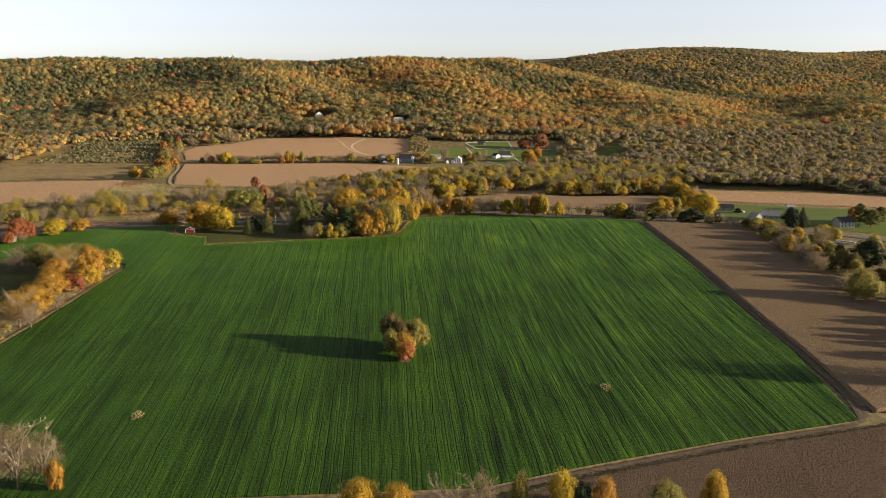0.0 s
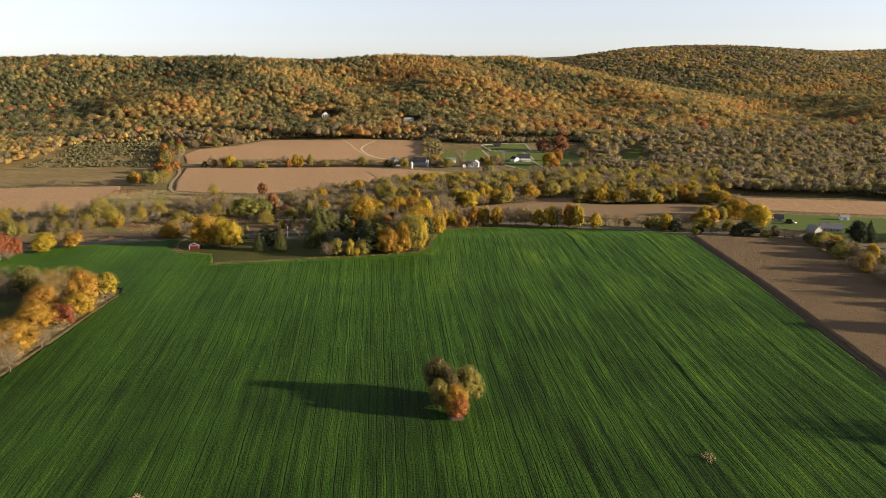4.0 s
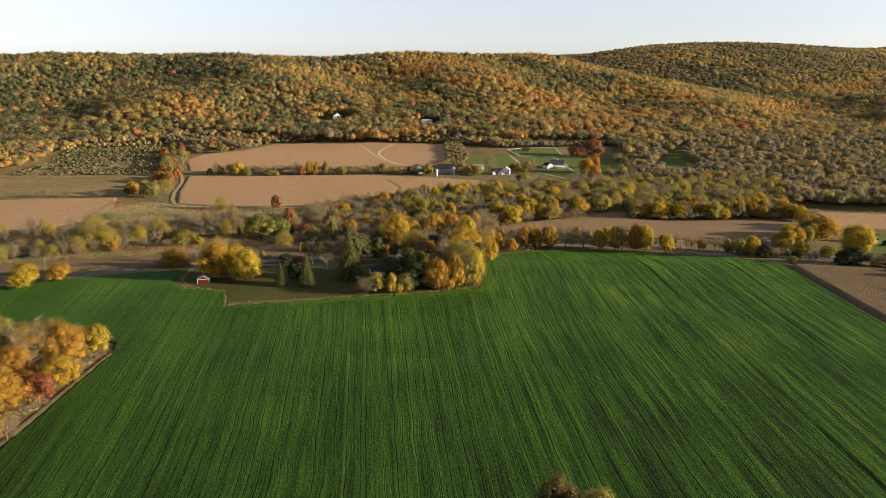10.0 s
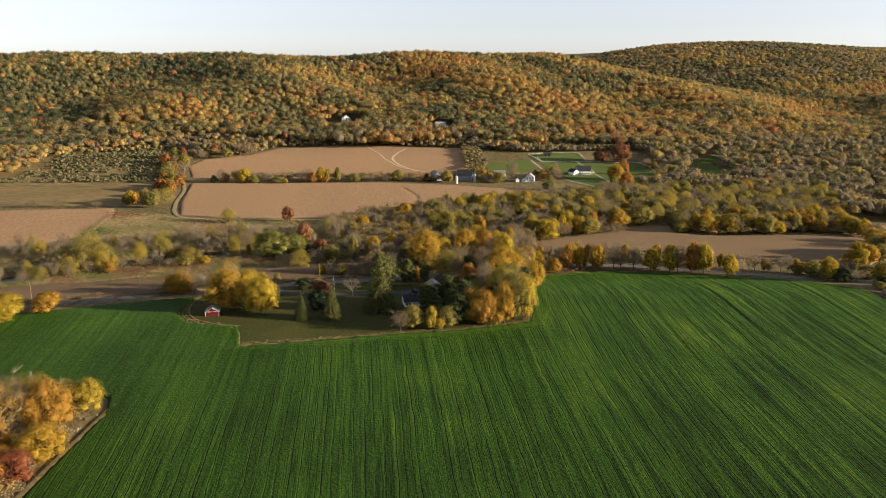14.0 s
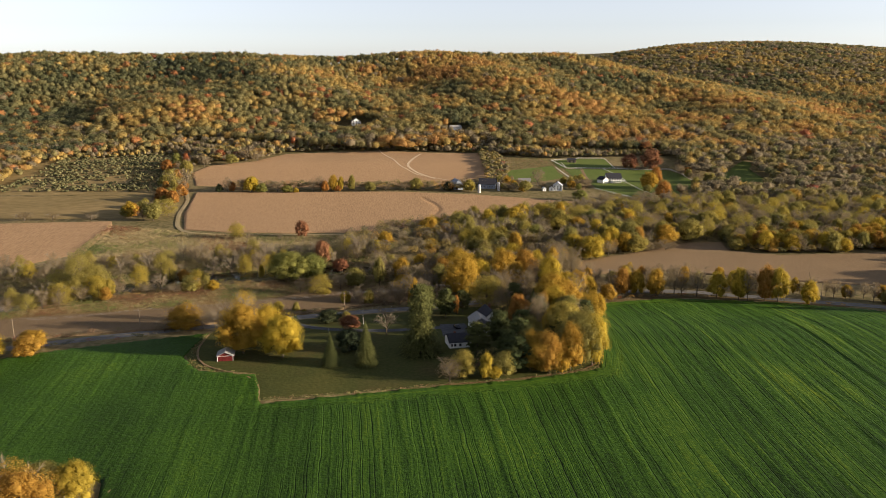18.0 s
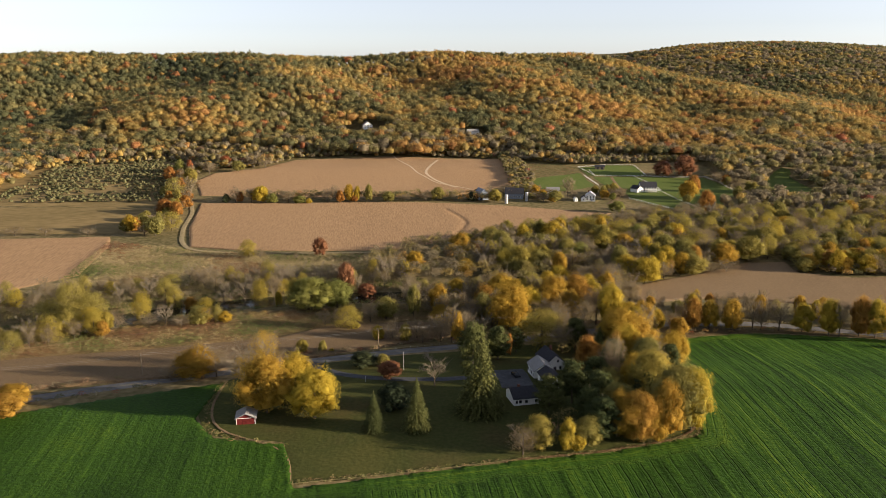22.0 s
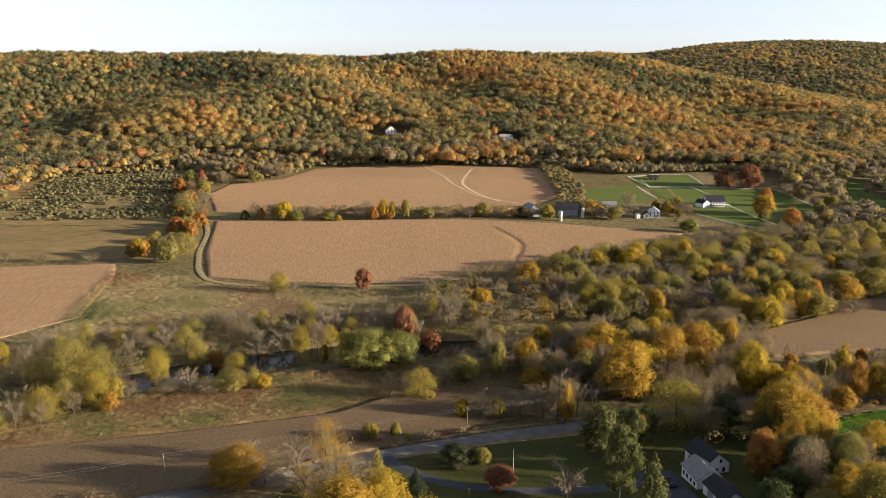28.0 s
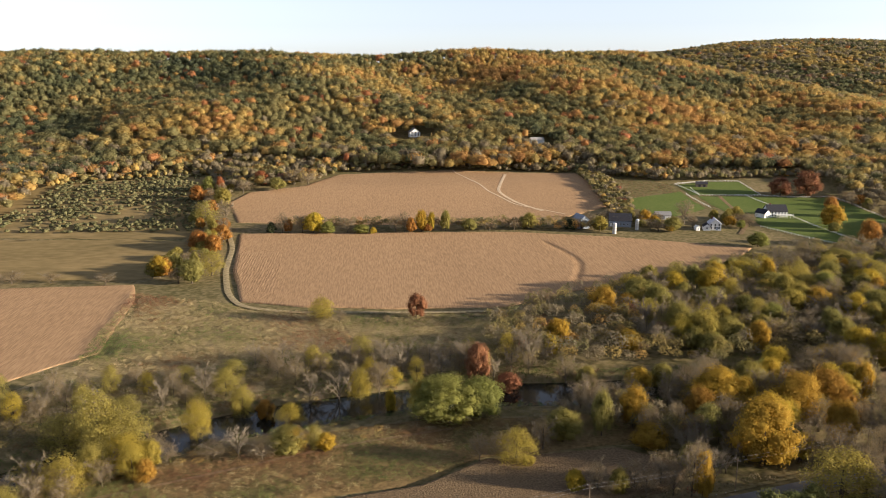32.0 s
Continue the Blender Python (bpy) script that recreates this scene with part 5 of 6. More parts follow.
RIVER_SHRUBS = [
    ("olive", -95.9, 634.5, 3.7, 2.2), ("brown", -109.6, 639.4, 8.5, 4.1), ("brown", -80.1, 618.5, 9.9, 3.4), ("olive", -74.8, 616.4, 8.5, 3.0),
    ("brown", -67.5, 615.5, 8.6, 4.2), ("brown", -59.9, 615.7, 10.2, 4.2), ("olive", -108.3, 605.0, 5.5, 2.0), ("olive", -116.2, 602.9, 6.6, 2.8),
    ("yellow", -104.5, 603.4, 2.2, 1.4), ("brown", -77.7, 615.8, 5.9, 2.9), ("brown", -118.7, 601.6, 4.4, 2.4),
]
for rows, where, group in (
        (YARD, "on the farmhouse lawn", "trees on the lawn"), (GROVE, "in the grove by the farmhouse", "trees of the grove"),
        (WEST_ROW, "in a row along the crop", "trees of the west row"), (WEST_ROAD, "beside the country road", "trees on the west road"),
        (LONE, "alone amid the green crop", "lone clump in the crop"), (BANK_WEST, "on the river bank", "trees on the river bank"),
        (BANK_EAST, "on the river bank", "trees on the river bank"), (MEADOW_EDGE, "at the marshy meadow's edge", "trees at the meadow"),
        (ROADSIDE, "beside the country road", "trees along the road"), (RIVER_WOOD, "in the wood by the river", "trees of the river wood"),
        (NORTH_WOOD, "in the wood beyond the river", "trees of the north wood"), (NORTH_WOOD_B, "in the wood beyond the river", "trees of the north wood"),
        (NORTH_LINE, "in the line along the road", "trees of the road line"), (EAST_HEDGE, "in the hedge by the corn", "trees of the east hedge"),
        (EAST_YARDS, "near the roadside houses", "trees of the east yards"), (FIELD_HEDGE, "in the hedge between brown fields", "trees of the field hedge"),
        (LEFT_EDGE, "at the brown field's edge", "trees at the west fields"), (VALLEY_LONE, "on the valley floor", "trees of the valley floor"),
        (HOUSE_PINES, "behind the farmhouse lawn", "trees of the grove"), (RIVER_SHRUBS, "on the weedy road bank", "trees along the road"), (FARM_TREES, "near the far farmstead", "trees of the farmstead")):
    for row in rows:
        plant(*row, where, group)

# the trees just south of the crop, of which the tops show
for kind, x, y, h, rad in (("gold", -7, 172, 15, 6.5), ("gold", 2, 171, 14, 5.0), ("bare", 14, 171, 15, 4.5), ("brown", 22, 173, 15.5, 4.5), ("olive", 32, 174, 14, 3.0),
                           ("yellow", 42, 172, 15.5, 4.2), ("amber", 52, 171, 13.5, 4.0), ("yew", 47, 171, 13, 4.0), ("olive", 67, 170, 12.5, 4.6), ("gold", 80, 172, 13.5, 3.6),
                           ("brown", -97, 200, 18.5, 7.5), ("brown", -101, 205, 17, 6.5), ("brown", -91, 203, 16, 5.5), ("amber", -87, 199, 9, 2.5), ("brown", -105, 204, 18, 6.0)):
    plant(kind, x, y, h, rad, "at the crop's southern edge", "trees south of the crop")
# hedgerow trees east of the south corn, whose long shadows lie over the crop
for kind, x, y, h, rad in (("red", -229, 500, 8, 4.2), ("red", -236, 499, 7, 3.6), ("brown", -222, 503, 7, 3.5), ("brown", -126, 551, 13, 5), ("brown", -118, 559, 14, 5), ("russet", -132, 559, 12, 4.5)):
    plant(kind, x, y, h, rad, "beside the western road", "trees on the west road")
for kind, x, y, h, rad in (("brown", 213, 250, 25, 7.5), ("olive", 219, 240, 22, 6.0), ("olive", 236, 262, 16, 6.0), ("gold", 262, 330, 17, 7.0),
                           ("olive", 258, 372, 16, 6.0), ("gold", 270, 300, 18, 7.0), ("olive", 268, 410, 17, 6.0), ("brown", 262, 450, 14, 6.0)):
    plant(kind, x, y, h, rad, "in the hedge by the corn", "trees of the east hedge")


# ---- thickets ----
def thicket(poly, gap, kinds, hs, rs, where, group, seed, rise=0.0):
    x, y, r = scatter(min(p[0] for p in poly), max(p[0] for p in poly), min(p[1] for p in poly), max(p[1] for p in poly), gap, seed)
    k = inside(x, y, poly) & (dist_line(x, y, RIVER) > np.where(x > 30, 0.0, 11.0)) & (dist_line(x, y, ROAD) > 8)
    share = np.array([q[1] for q in kinds], float)
    for px, py in zip(x[k], y[k]):
        kind = r.choice([q[0] for q in kinds], p=share / share.sum())
        plant(str(kind), float(px), float(py), float(r.uniform(*hs)), float(r.uniform(*rs)), where, group)


thicket([(-62, 640), (30, 650), (40, 662), (42, 692), (94, 718), (100, 730), (40, 712), (-40, 678), (-80, 664)], 9.5, (("brown", 5), ("gold", 3), ("bare", 2), ("amber", 1), ("olive", 1)), (9, 16), (3.5, 6.0),
        "in the wood by the river", "trees of the river wood", 61)
thicket([(-30, 712), (40, 712), (94, 724), (141, 748), (232, 742), (290, 748), (330, 830), (320, 890), (170, 880), (100, 872), (70, 845), (15, 822), (-40, 790)], 12.5, (("olive", 3), ("brown", 3), ("willow", 5), ("bare", 3), ("gold", 1)), (10, 16), (4.5, 7.5),
        "in the wood beyond the river", "trees of the north wood", 62)
thicket([(-300, 650), (-235, 672), (-190, 692), (-60, 706), (-75, 728), (-150, 724), (-250, 704), (-310, 685)], 11.0, (("bare", 4), ("brown", 3), ("willow", 3)), (7, 12), (3.0, 5.0),
        "on the far river bank", "trees on the river bank", 63)
thicket([(-330, 560), (-262, 596), (-225, 622), (-200, 640), (-202, 650), (-240, 632), (-290, 612), (-340, 585)], 7.5, (("brown", 3), ("willow", 5), ("bare", 1), ("olive", 1)), (8, 14), (3.6, 5.6), "on the near river bank", "trees on the river bank", 64)
thicket([(-20, 592), (22, 590), (26, 611), (-12, 609)], 9.0, (("brown", 3), ("pine", 2), ("gold", 3)), (13, 19), (4.0, 5.6), "behind the farmhouse grove", "trees of the grove", 65)
thicket([(-30, 512), (4, 516), (14, 530), (20, 575), (2, 578), (-10, 545)], 9.0, (("olive", 3), ("pine", 3), ("gold", 3), ("brown", 1)), (11, 18), (4.0, 6.0), "in the grove by the farmhouse", "trees of the grove", 66)

thicket([(182, 545), (240, 526), (252, 530), (258, 540), (200, 558), (188, 556)], 7.0, (("yew", 3), ("brown", 3), ("olive", 1)), (4, 8), (3.0, 4.6), "in the hedge by the corn", "trees of the east hedge", 67)
thicket([(244, 522), (240, 420), (235, 338), (208, 270), (218, 262), (250, 330), (258, 420), (266, 520)], 9.5, (("dull", 4), ("olive", 3), ("yew", 1), ("gold", 1), ("brown", 1)), (6, 11), (3.4, 5.5), "in the hedge by the corn", "trees of the east hedge", 68)
thicket([(200, 612), (232, 616), (266, 650), (284, 706), (272, 712), (254, 655), (224, 626)], 8.5, (("gold", 3), ("olive", 3), ("yellow", 2), ("brown", 2)), (8, 13), (4.0, 6.0), "in the line beside the brown field", "trees of the road line", 69)

thicket([(-275, 1090), (-255, 1085), (-256, 1040), (-258, 1000), (-236, 955), (-232, 900), (-236, 860), (-262, 845), (-258, 900), (-252, 945), (-272, 1000)], 9.0, (("orange", 2), ("olive", 3), ("brown", 4), ("willow", 1)), (6, 12), (3.2, 5.0), "beside the farm lane", "trees at the west fields", 70)
thicket([(5, 972), (22, 970), (40, 972), (44, 945), (60, 948), (64, 968), (50, 990), (10, 985)], 7.5, (("brown", 4), ("olive", 2), ("gold", 1)), (5, 9), (2.8, 4.2), "near the far farmstead", "trees of the farmstead", 71)
thicket([(100, 975), (118, 985), (124, 960), (112, 940), (100, 952)], 9.0, (("brown", 3), ("olive", 3), ("green", 1)), (6, 10), (3.2, 4.8), "near the far farmstead", "trees of the farmstead", 72)
thicket([(158, 965), (170, 900), (200, 900), (240, 960), (246, 1030), (235, 1060), (228, 1030), (224, 960), (196, 925), (178, 910)], 12.0, (("brown", 4), ("olive", 3), ("orange", 1)), (7, 12), (3.5, 5.5), "beside the paddocks", "trees of the farmstead", 73)

thicket([(40, 642), (88, 640), (125, 624), (160, 602), (192, 574), (198, 582), (165, 612), (128, 634), (90, 651), (40, 654)], 6.0, (("brown", 4), ("gold", 3), ("olive", 1), ("amber", 1)), (6, 11.5), (2.4, 3.8), "in the line along the road", "trees of the road line", 74)

thicket([(154, 744), (151, 716), (173, 704), (217, 704), (241, 708), (262, 694), (284, 712), (262, 742), (232, 748)], 7.5, (("olive", 4), ("gold", 3), ("brown", 3), ("yellow", 1), ("amber", 1)), (9, 14), (4.0, 6.0), "in the wood above the brown field", "trees of the north wood", 76)
thicket([(-58, 622), (-20, 630), (-12, 648), (-48, 642)], 6.5, (("brown", 4), ("bare", 2), ("olive", 1), ("gold", 1)), (8, 12), (3.0, 4.5), "in the wood by the river", "trees of the river wood", 75)

# ---- wood fill, scrub and weeds ----
def tones_of(mix, n, r):
    """Tones drawn from (tone, share) pairs, each a little varied."""
    share = np.array([m[1] for m in mix], float)
    return np.clip(r.choice([m[0] for m in mix], n, p=share / share.sum()) + r.normal(0, 0.035, n), 0, 1)


BROWNS = ((0.97, 5), (0.54, 1.5), (0.40, 2.5), (0.30, 1.5), (0.64, 0.7))
MIXED = ((0.97, 5), (0.40, 3), (0.28, 1), (0.48, 2), (0.58, 0.6))
GOLDS = ((0.55, 3), (0.62, 1), (0.97, 3), (0.46, 3), (0.34, 2))


def fill(name, poly, gap, rad, high, tone, cards, size, label, seed, mat=None, squat=0.36, keep=None, zones=0.0):
    x, y, r = scatter(min(p[0] for p in poly), max(p[0] for p in poly), min(p[1] for p in poly), max(p[1] for p in poly), gap, seed)
    k = inside(x, y, poly) & (dist_line(x, y, RIVER) > np.where(x > 25, 0.0, 8.2 if mat is M_WEED else 10.0)) & (dist_line(x, y, ROAD) > 6)
    if keep is not None:
        k &= keep(x, y, r)
    x, y = x[k], y[k]
    n = len(x)
    tone = tones_of(tone, n, r)
    if zones:
        tone[np.argsort(patchy(x, y, zones, seed) + r.normal(0, 0.45, n))] = np.sort(tone)
    return canopy(name, x, y, r.uniform(*rad, n), r.uniform(*high, n), tone, cards, size, label, seed, mat, squat, name in ("valley_wood_west", "west_slope_wood", "valley_wood_east", "foot_wood", "hill_foot_brush", "west_foot_brush", "east_shrub_row", "lane_hedge_shrubs", "meadow_shrubs"))


fill("river_wood_understorey", [(-60, 640), (30, 648), (40, 662), (42, 692), (94, 718), (100, 734), (40, 712), (-40, 676), (-70, 662)], 4.6, (1.8, 3.4), (4, 11), BROWNS, 190, 0.62, "brown and gold undergrowth in the river wood", 31)
fill("north_wood_understorey", [(-95, 708), (-20, 706), (40, 708), (94, 722), (141, 746), (232, 740), (290, 748), (330, 830), (320, 900), (170, 885), (105, 880), (70, 850), (15, 830), (-40, 800), (-90, 770)], 5.6, (2.2, 4.2), (4, 11.5), MIXED, 190, 0.60, "mixed undergrowth of the valley wood", 32)
fill("valley_wood_east", [(290, 745), (520, 690), (800, 800), (900, 1150), (330, 1160), (240, 1110), (245, 1040), (245, 960), (180, 895), (330, 840)], 9.5, (4.0, 6.5), (9, 15), ((0.97, 8), (0.36, 3), (0.22, 2), (0.46, 2), (0.56, 0.7)), 90, 0.9, "mixed autumn wood on the valley floor", 33, None, 0.36, lambda x, y, r: ~inside(x, y, PASTURE))
fill("valley_wood_west", [(-470, 700), (-480, 1000), (-440, 1190), (-700, 1200), (-900, 1000), (-700, 700)], 9.5, (4.5, 6.5), (9, 15), GOLDS, 70, 1.6, "orange and brown wood at the valley side", 34)
fill("field_wood_undergrowth", [(153, 742), (150, 715), (173, 702), (217, 702), (242, 705), (264, 692), (286, 712), (262, 744), (232, 748)], 4.0, (1.8, 3.2), (3, 7), ((0.97, 4), (0.25, 3), (0.46, 2), (0.6, 1)), 120, 0.7, "dark brown and olive undergrowth above the field", 60)
fill("east_shrub_row", [(310, 775), (391, 738), (452, 682), (520, 640), (530, 665), (468, 706), (405, 764), (330, 808)], 5.0, (2.4, 4.4), (3.5, 8.5), ((0.05, 3), (0.15, 4), (0.28, 2), (0.97, 1)), 90, 0.8, "dark green shrubs behind the far field", 61)
fill("west_slope_wood", [(-640, 960), (-432, 955), (-408, 1000), (-402, 1090), (-392, 1135), (-300, 1172), (-290, 1205), (-500, 1260), (-640, 1220)], 8.5, (4.0, 6.0), (9, 15), ((0.66, 2), (0.56, 3), (0.97, 3), (0.44, 3), (0.34, 2)), 100, 0.85, "orange and brown wood at the meadow's head", 53)
fill("foot_wood", [(-460, 1115), (-290, 1170), (-262, 1110), (-258, 1060), (-240, 1085), (-196, 1102), (-172, 1172), (-60, 1182), (50, 1160), (60, 1130), (110, 1100), (110, 1150), (330, 1130), (340, 1200), (-460, 1230)],
     7.0, (2.6, 5.0), (5, 12), BROWNS, 80, 1.05, "brown scrubby wood edge at the foot of the hill", 35)
fill("hill_foot_brush", [(-200, 1098), (-175, 1165), (-68, 1175), (46, 1153), (60, 1135), (110, 1098), (240, 1110), (330, 1130), (330, 1165), (60, 1185), (-70, 1205), (-200, 1205), (-300, 1180)],
     4.6, (2.0, 3.6), (3, 8.5), ((0.97, 5), (0.30, 3), (0.46, 2), (0.6, 1)), 60, 0.85, "brown and olive brush along the hill's foot", 57, None, 0.48)
fill("west_foot_brush", [(-405, 1085), (-395, 1125), (-292, 1160), (-262, 1095), (-200, 1098), (-200, 1190), (-300, 1205), (-420, 1165)],
     4.6, (2.0, 3.8), (3, 8.5), ((0.97, 4), (0.30, 3), (0.46, 2), (0.6, 1)), 60, 0.85, "brown and olive brush at the meadow's head", 58, None, 0.48)
fill("meadow_shrubs", [(-412, 965), (-262, 960), (-262, 1017), (-292, 1165), (-398, 1130), (-405, 1000)], 4.8, (1.3, 3.0), (1.8, 3.8), ((0.1, 2), (0.3, 3), (0.7, 3)), 90, 0.7, "silvery green shrubs scattered over the meadow", 36, M_SAGE, 0.5,
     lambda x, y, r: patchy(x, y, 30, 2.0) + r.normal(0, 0.8, len(x)) > -0.6)
fill("field_hedge_shrubs", [(-204, 962), (-165, 958), (-40, 952), (10, 940), (12, 962), (-30, 964), (-165, 970), (-200, 974)], 2.9, (1.8, 3.0), (4.0, 8.5), ((0.97, 4), (0.40, 3), (0.26, 2), (0.5, 1.5), (0.64, 1)), 120, 0.7, "low brown and green hedge between fields", 37)
fill("lane_hedge_shrubs", [(44, 1150), (60, 1150), (62, 1040), (40, 965), (28, 965), (36, 1024)], 4.0, (2.0, 3.4), (3, 6.5), ((0.34, 3), (0.42, 3), (0.97, 2), (0.5, 1)), 120, 0.65, "scrubby hedge beside the upper field", 38)
fill("bank_scrub", [(-270, 640), (-200, 676), (-160, 698), (-60, 706), (-80, 735), (-150, 730), (-230, 705), (-290, 680)], 4.2, (1.6, 3.0), (2.5, 6), ((0.98, 6), (0.42, 2), (0.30, 2)), 130, 0.5, "grey-brown scrub on the river bank", 39)
fill("bank_scrub_south", [(-290, 610), (-228, 636), (-190, 655), (-130, 672), (-60, 676), (-60, 662), (-130, 658), (-200, 640), (-290, 598)], 3.6, (1.0, 2.0), (1.0, 2.4), BROWNS, 110, 0.5, "brown and yellow scrub along the river", 40)
fill("road_scrub", [(-130, 602), (-111, 602), (-70, 613), (-30, 622), (30, 642), (90, 640), (125, 622), (190, 572), (188, 566), (122, 616), (87, 632), (45, 636), (0, 627), (-55, 611), (-111, 597)], 2.6, (1.0, 1.9), (1.2, 2.8), ((0.97, 4), (0.2, 3), (0.86, 1)), 60, 0.75, "weedy hedge along the road", 41)
fill("road_scrub_west", [(-260, 524), (-206, 553), (-150, 578), (-150, 582), (-206, 560), (-262, 532)], 2.6, (1.2, 2.0), (1.4, 3.0), ((0.97, 4), (0.2, 3), (0.86, 1)), 60, 0.75, "weedy hedge along the west road", 42)
fill("road_scrub_near", [(-262, 518), (-206, 541), (-172, 556), (-150, 566), (-148, 569), (-172, 560), (-206, 545.5), (-264, 522)], 2.4, (1.0, 1.9), (1.0, 2.6), ((0.97, 4), (0.2, 3), (0.86, 1)), 70, 0.7, "weedy hedge between crop and road", 59)
fill("crop_edge_shrubs", [(24, 602), (31, 608), (56, 617), (88, 616), (120, 606), (150, 586.5), (151, 588.5), (121, 608), (88, 620), (52, 623), (22, 615)], 2.6, (0.8, 1.7), (0.8, 2.6), ((0.97, 5), (0.62, 2), (0.3, 2), (0.84, 1)), 70, 0.7, "low brown weeds and shrubs at the crop's edge", 62)
fill("lawn_wood", [(-15, 585), (24, 590), (27, 612), (-5, 611)], 4.5, (2.0, 3.4), (3, 8), BROWNS, 80, 0.8, "undergrowth at the grove's road side", 43)
fill("grove_shrubs", [(-46, 502), (-22, 504), (6, 511), (12, 528), (18, 570), (4, 575), (-12, 540), (-30, 520)], 4.5, (1.8, 3.2), (2.5, 6), MIXED, 90, 0.7, "brown and gold shrubs in the grove", 44)
fill("west_row_shrubs", [(-141, 434), (-147, 372), (-156, 318), (-162, 262), (-182, 262), (-176, 318), (-168, 372), (-165, 430)], 4.6, (1.8, 3.4), (2.5, 7), ((0.97, 4), (0.42, 2), (0.58, 2)), 90, 0.75, "gold and brown shrubs under the tree row", 45)
fill("east_hedge_shrubs", [(246, 524), (240, 420), (235, 338), (204, 270), (214, 262), (246, 330), (254, 420), (262, 520)], 4.5, (1.8, 3.2), (2.2, 5.5), BROWNS, 80, 0.8, "brown hedge beside the standing corn", 46)
fill("south_shrubs", [(-110, 188), (-60, 182), (25, 178), (48, 180), (40, 168), (-120, 165)], 4.0, (1.6, 2.8), (2, 4.5), BROWNS, 80, 0.7, "grey-brown shrubs south of the crop", 47)
fill("marsh_weeds", [(-262, 826), (-212, 805), (-200, 793), (-120, 780), (-60, 775), (-75, 735), (-150, 732), (-230, 712), (-256, 725)], 1.8, (0.7, 1.6), (0.6, 2.0), ((0.06, 1.5), (0.25, 2.5), (0.5, 3.5), (0.68, 7), (0.85, 2.5), (0.98, 1.5)), 52, 0.62, "pale tussocks and rust weeds of the marshy meadow", 48, M_WEED, 0.6, None, 22.0)
fill("riverside_weeds", [(-275, 590), (-227, 609), (-174, 619), (-127, 630), (-100, 645), (-60, 652), (-60, 664), (-130, 660), (-200, 640), (-290, 602)], 1.5, (0.6, 1.3), (0.9, 2.6), ((0.06, 3), (0.22, 4), (0.5, 2), (0.66, 2.5), (0.86, 4), (0.97, 1.6)), 60, 0.55, "tan and olive weeds beside the corn", 49, M_WEED, 0.6, None, 14.0)
fill("bank_weeds", [(-290, 640), (-228, 664), (-185, 690), (-133, 703), (-60, 706), (-70, 740), (-150, 734), (-250, 712), (-300, 690)], 1.8, (0.7, 1.5), (0.5, 1.3), ((0.1, 2), (0.3, 3), (0.62, 4), (0.85, 2)), 40, 0.7, "olive and brown bank weeds", 50, M_WEED, 0.6, None, 16.0)
fill("river_edge_weeds", [(-300, 580), (-200, 630), (-60, 668), (28, 692), (28, 726), (-60, 708), (-140, 708), (-240, 672), (-300, 640)], 1.7, (0.7, 1.5), (0.7, 2.0), ((0.08, 3), (0.28, 3), (0.85, 2), (0.5, 1)), 30, 1.0, "dark olive growth overhanging the river's edge", 56, M_WEED, 0.6,
     lambda x, y, r: (dist_line(x, y, RIVER) < 15.5) & (dist_line(x, y, RIVER) > 9.0))
fill("field_corner_weeds", [(60, 1160), (110, 1090), (112, 1060), (60, 1045), (52, 1100)], 2.2, (0.7, 1.4), (0.4, 1.1), ((0.3, 2), (0.5, 2), (0.85, 3)), 24, 0.9, "rusty weeds on the slope by the pasture", 51, M_WEED, 0.6)
fill("lawn_edge_weeds", [(-109, 487.5), (-79, 490.5), (-48, 495.5), (-22, 498), (8, 506), (14, 522), (22, 577), (20.5, 577), (12, 523), (7, 508), (-22, 500), (-48, 497.5), (-79, 492.5), (-109, 489.5)], 0.9, (0.4, 0.8), (0.5, 1.2), ((0.3, 3), (0.55, 2), (0.8, 2)), 22, 1.1, "ragged dry weeds along the lawn's edge", 54, M_WEED, 0.6)
fill("barn_path_weeds", [(-141, 566), (-141, 540), (-138, 520), (-132, 515), (-113, 509), (-112, 511), (-130, 518), (-136, 524), (-138, 541), (-138, 566)], 1.2, (0.4, 0.9), (0.4, 1.0), ((0.3, 3), (0.55, 2), (0.8, 2)), 22, 1.1, "ragged weeds along the barn path", 55, M_WEED, 0.6)
for x0, y0 in ((-79, 244), (76, 255)):
    fill("weed_patch", [(x0 - 1, y0 - 3), (x0 + 2, y0 - 1.5), (x0 + 2, y0 + 1.5), (x0 + 0.5, y0 + 3.5), (x0 - 1.8, y0 + 1)], 0.8, (0.4, 0.8), (1.0, 2.2), ((0.68, 1),), 26, 1.1, "dry straw-coloured weeds amid the crop", 52, M_WEED, 0.6)
tagged(lay("tree_bed", [(5, 285), (9, 284.5), (11, 287.5), (8, 292), (4, 291)], 1.0, 0.5, M_SOIL, "bare soil under the lone trees", 0.4), kind="structure")


# ---- buildings ----
M_BRICK = plain_mat("chimney_brick", (0.16, 0.075, 0.055), 0.9, 0.3, 4.0)
M_CREAM = plain_mat("cream_siding", (0.30, 0.285, 0.25), 0.7, 0.12, 1.5)

